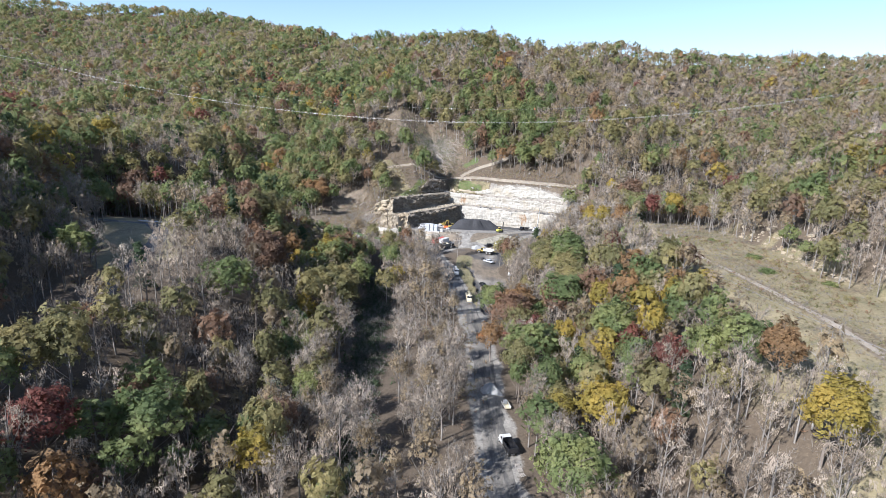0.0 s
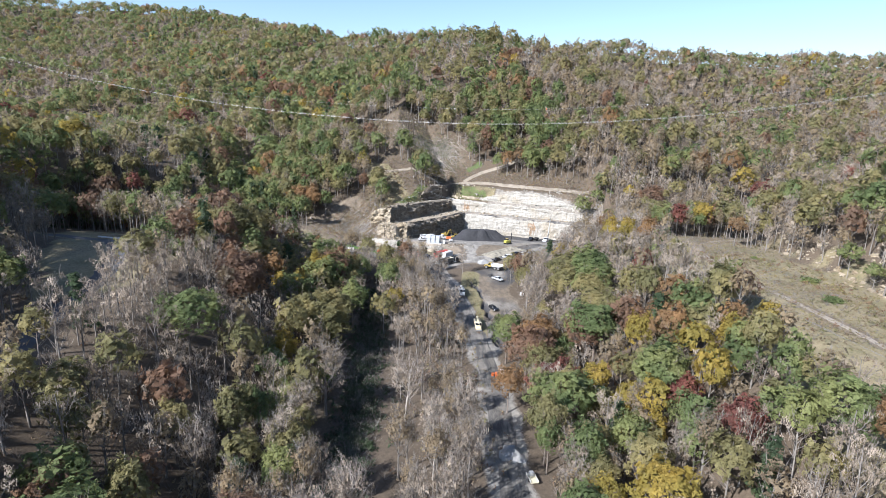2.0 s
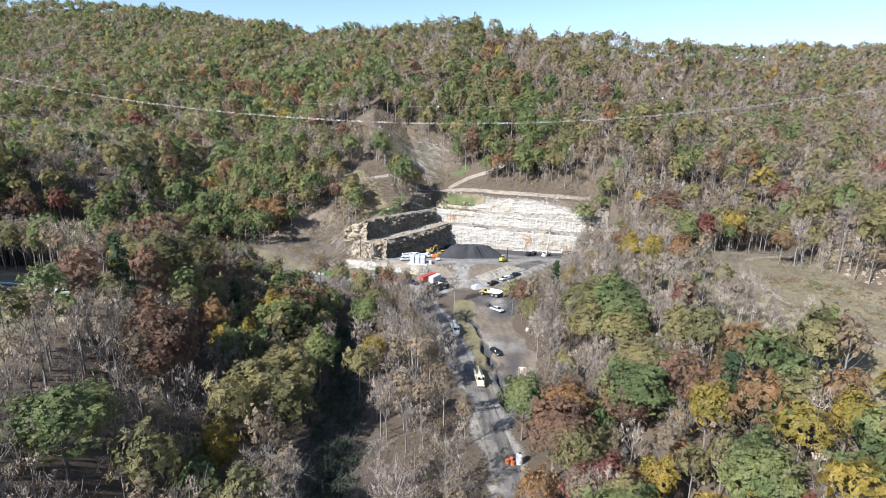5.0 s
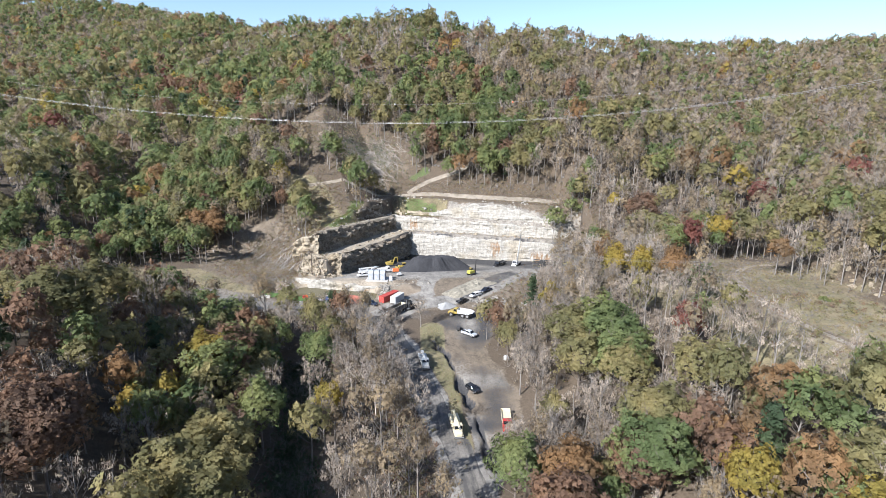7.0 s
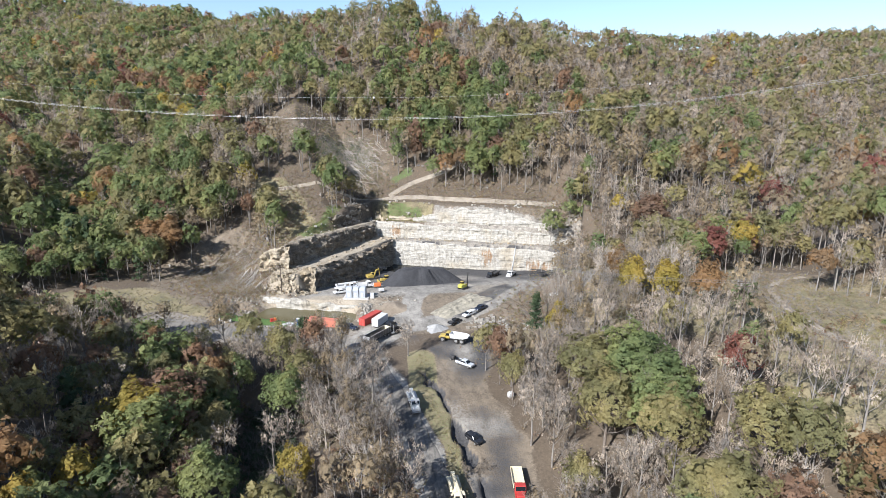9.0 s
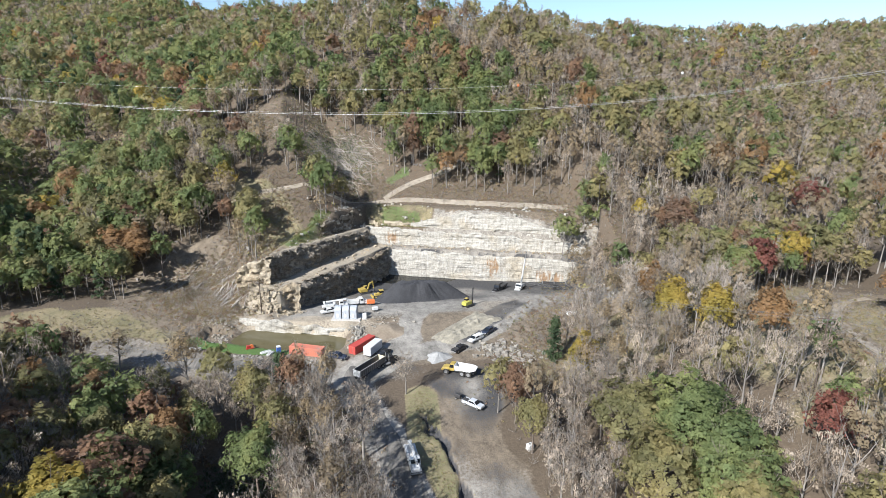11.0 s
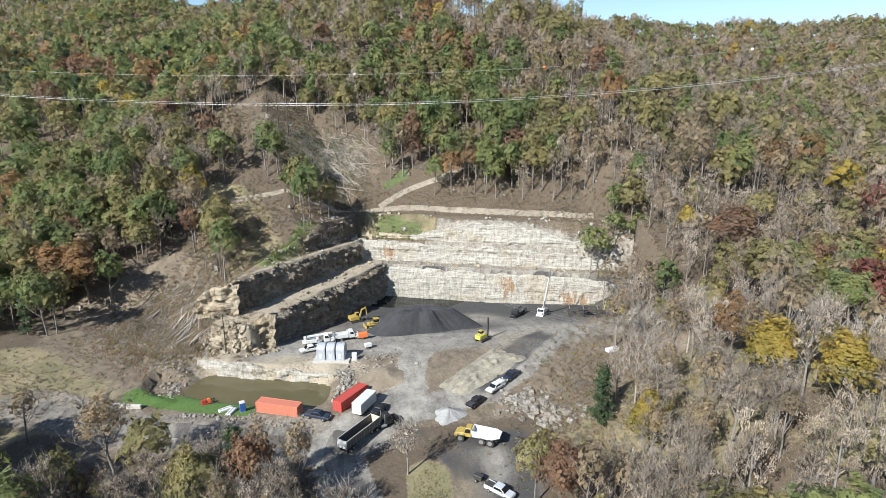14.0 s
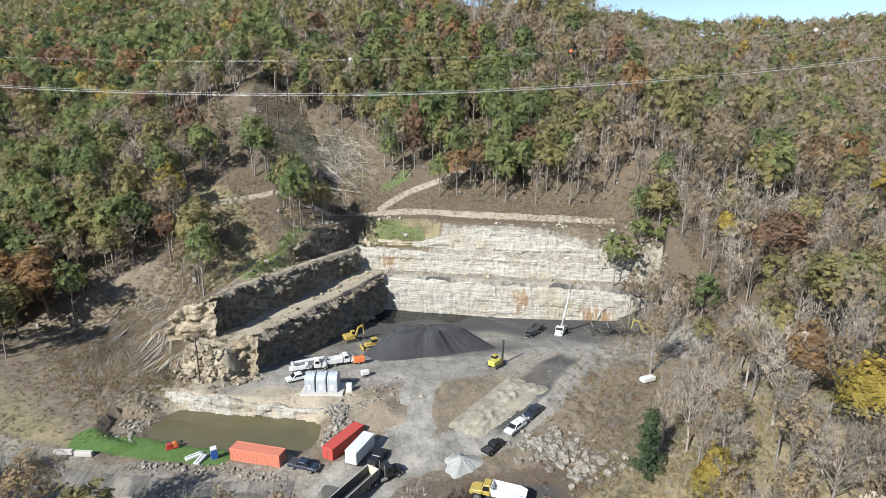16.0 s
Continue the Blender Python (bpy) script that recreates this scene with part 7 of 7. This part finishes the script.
brush_field("terrace_bushes", "dense low bushes scattered over the terrace grass", 44, 520, strip([(94, 120), (92, 165), (92, 205), (122, 190), (126, 150), (118, 110)], 5), [(LEAF["rust"], True), (LEAF["tan"], True), (LEAF["olive"], True), (LEAF["olive"], True)], 1.3)
for gx, gy, gs in ((121, 168, 2.6), (115, 149, 2.8), (128, 136, 2.2), (118, 196, 1.6)):
    brush_field("green_bush", "bright green bush on the dry terrace", int(gx), 34, lambda r: (r.normal(gx, gs * 0.3), r.normal(gy, gs * 0.3)), [(LEAF["green"], True)], gs * 0.7)
brush_field("west_weeds", "dry grass tussocks on the western field", 35, 2200, lambda r: (r.normal(-84, 17), r.normal(284, 11)), [(LEAF["tan"], True), (LEAF["olive"], True), (TWIGS, False)], 0.5)
brush_field("green_scrub", "bright green bushes on the shoulder of the quarry", 36, 260, strip([(-24, 333), (-17, 347), (-12, 358)], 2.2), [(LEAF["green"], True), (LEAF["green"], True), (LEAF["olive"], True)], 1.1)
brush_field("east_scrub", "scrub and brambles east of the quarry", 37, 4200, strip([(46, 250), (56, 262), (62, 275), (75, 292), (96, 318), (104, 338), (98, 348), (94, 334), (70, 250)], 7), [(LEAF["tan"], True), (TWIGS, False), (LEAF["olive"], True), (LEAF["rust"], True)], 0.8)
brush_field("hollow_weeds", "dry grass and saplings in the eastern hollow", 39, 3200, lambda r: (r.normal(66, 13), r.normal(246, 13)), [(LEAF["tan"], True), (LEAF["olive"], True), (TWIGS, False), (LEAF["tan"], True)], 0.6)
brush_field("rim_weeds", "dry weeds and scrub along the quarry rim and track", 40, 4600, strip([(-40, 382), (-10, 386), (14, 387), (40, 378), (70, 366), (104, 353), (40, 382), (80, 366), (100, 340), (60, 372)], 3.6), [(LEAF["tan"], True), (LEAF["rust"], True), (TWIGS, False), (LEAF["olive"], True)], 0.6)
brush_field("verge_weeds", "weeds along the haul road and mud flat", 38, 900, strip([(16.5, 182), (17.5, 205), (14.5, 230), (15.5, 247)], 1.5), [(LEAF["olive"], True), (LEAF["olive"], True), (LEAF["tan"], True)], 0.3)
brush_field("roadside_brush", "dense olive and brown thicket between the gully and the haul road", 43, 3600, strip([(8, 105), (4, 160), (-1, 200), (-9, 235), (-16, 252)], 4.5), [(LEAF["olive"], True), (LEAF["tan"], True), (TWIGS, False), (LEAF["rust"], True)], 0.95)
# brush added along the gully floor to darken it in place of deep shade
brush_field("gully_thicket", "dark evergreen brush added to stand for the gully's deep shade", 45, 2600, strip([(-15, 64), (-18, 100), (-19, 130), (-22.5, 167), (-24.5, 205), (-25, 226)], 2.8), [(LEAF["pine"], True), (LEAF["pine"], True), (TWIGS, False)], 1.7)
brush_field("rim_grass", "olive grass and weeds on the soft slope under the rim", 42, 1100, strip([(10, 371), (20, 368), (31, 364)], 2.2), [(LEAF["olive"], True), (LEAF["green"], True), (LEAF["tan"], True)], 0.5)


# ---------------------------------------------------------------- poles and wires
def sagging(a, b, sag, n=24):
    return [(a[0] + (b[0] - a[0]) * t, a[1] + (b[1] - a[1]) * t, a[2] + (b[2] - a[2]) * t - sag * 4 * t * (1 - t)) for t in (k / n for k in range(n + 1))]


def wire(name, label, pts, r, material=None):
    cu = bpy.data.curves.new(name, "CURVE")
    cu.dimensions, cu.bevel_depth, cu.bevel_resolution = "3D", r, 1
    sp = cu.splines.new("POLY")
    sp.points.add(len(pts) - 1)
    for p, c in zip(sp.points, pts):
        p.co = (*c, 1)
    cu.materials.append(material or WIRE)
    return tagged(new(name, cu), label, "wire", "power lines", "structure")


def utility_pole(x, y, top, arms, turn, label, r=0.19):
    o = thing("utility_pole", label, "utility pole", x, y, turn, "utility poles")
    h = top - surface(x, y)
    part("shaft", rod(bmesh.new(), (0, 0, -0.5), (0, 0, h), r, r * 0.7, 10), POLE_WOOD, o)
    for k in range(arms):
        a = part("crossarm", box(bmesh.new(), (0.14, 3.2, 0.16), (0.1, 0, h - 0.5 - 0.9 * k), 0.02), POLE_WOOD, o)
        for s in (-1.4, -0.7, 0.7, 1.4):
            part("insulator", rod(bmesh.new(), (0.1, s, h - 0.42 - 0.9 * k), (0.1, s, h - 0.15 - 0.9 * k), 0.07, 0.05, 8), GREY_STEEL, a)
    return o


def line_height(x):
    """The conductors' sag: lowest over the valley, rising more steeply to the east."""
    d = x + 5.0
    k = np.where(d < 0, 0.00033, 0.0005)
    reach = np.where(d < 0, 320.0, 250.0)
    near = np.minimum(np.abs(d), reach)
    return 66.0 + k * near**2 + 2 * k * reach * np.maximum(np.abs(d) - reach, 0) * 0.6


def line_y(x):
    return 288.0 - (x - 103.6) * 0.31


for off, lift, r, text in ((-3.0, 0.0, 0.028, "bright aluminium power conductor slung over the valley"), (0.0, 0.5, 0.028, "bright aluminium power conductor slung over the valley"), (3.2, 0.0, 0.028, "bright aluminium power conductor slung over the valley"),
                           (-2.0, 8.2, 0.011, "thin shield wire above the conductors"), (2.4, 8.4, 0.011, "thin shield wire above the conductors")):
    xs = np.linspace(-640, 520, 90)
    wire("power_line", text, [(x, line_y(x) + off * 1.05, line_height(x) + lift * (1 - 0.0009 * abs(x))) for x in xs], r)
for bx, tone in ((103.6, WHITE_PAINT), (55.0, ORANGE_PAINT), (6.0, WHITE_PAINT)):
    ball = tagged(new("marker_ball"), "%s aerial marker ball on the shield wire" % ("white" if tone is WHITE_PAINT else "orange"), "marker ball", "aerial marker balls")
    ball.location = (bx, line_y(bx) - 2.1, line_height(bx) + 8.2 * (1 - 0.0009 * abs(bx)))
    bm = bmesh.new()
    bmesh.ops.create_uvsphere(bm, u_segments=16, v_segments=10, radius=0.42)
    part("shell", bm, tone, ball, smooth=True)
    part("clamp", rod(bmesh.new(), (-0.5, 0, 0), (0.5, 0, 0), 0.07, sides=8), GREY_STEEL, ball)

for k, (px_, py_) in enumerate(((-30.5, 412), (-26.6, 414.5), (-22.8, 417))):
    utility_pole(px_, py_, 71.5 + 0.4 * k, 0, -18, "tall dark wooden transmission pole on the cleared knoll", 0.3)
utility_pole(-31.0, 299.3, 12.8, 1, 60, "dark wooden pole below the quarry nose")
utility_pole(-98.0, 317.0, 12.4, 0, 0, "bare grey wooden pole in the shaded hollow")
utility_pole(83.4, 200.6, 32.6, 2, 70, "wooden utility pole with crossarms on the slope")
utility_pole(90.5, 134.0, 21.5 + 3, 2, 70, "wooden utility pole with crossarms below the terrace")
utility_pole(-34.0, 384.0, 31.5, 1, 60, "wooden utility pole beside the rim track")
utility_pole(-30.5, 386.0, 31.0, 1, 60, "wooden utility pole beside the rim track")
for s in (-1.4, -0.7, 0.7, 1.4):
    wire("service_line", "thin service wire strung across the quarry", sagging((83.4 - 0.34 * s, 200.6 + 0.94 * s, 32.2), (-34 + s * 0.5, 384 + s * 0.86, 31.0), 11.0), 0.012, GREY_STEEL)
    wire("service_line", "thin service wire along the terrace", sagging((83.4 - 0.34 * s, 200.6 + 0.94 * s, 31.3), (90.5 - 0.34 * s, 134 + 0.94 * s, 23.8), 1.6), 0.012, GREY_STEEL)
    wire("service_line", "thin service wire along the terrace", sagging((90.5 - 0.34 * s, 134 + 0.94 * s, 23.9), (116 - 0.34 * s, 20 + 0.94 * s, 26), 2.5), 0.012, GREY_STEEL)
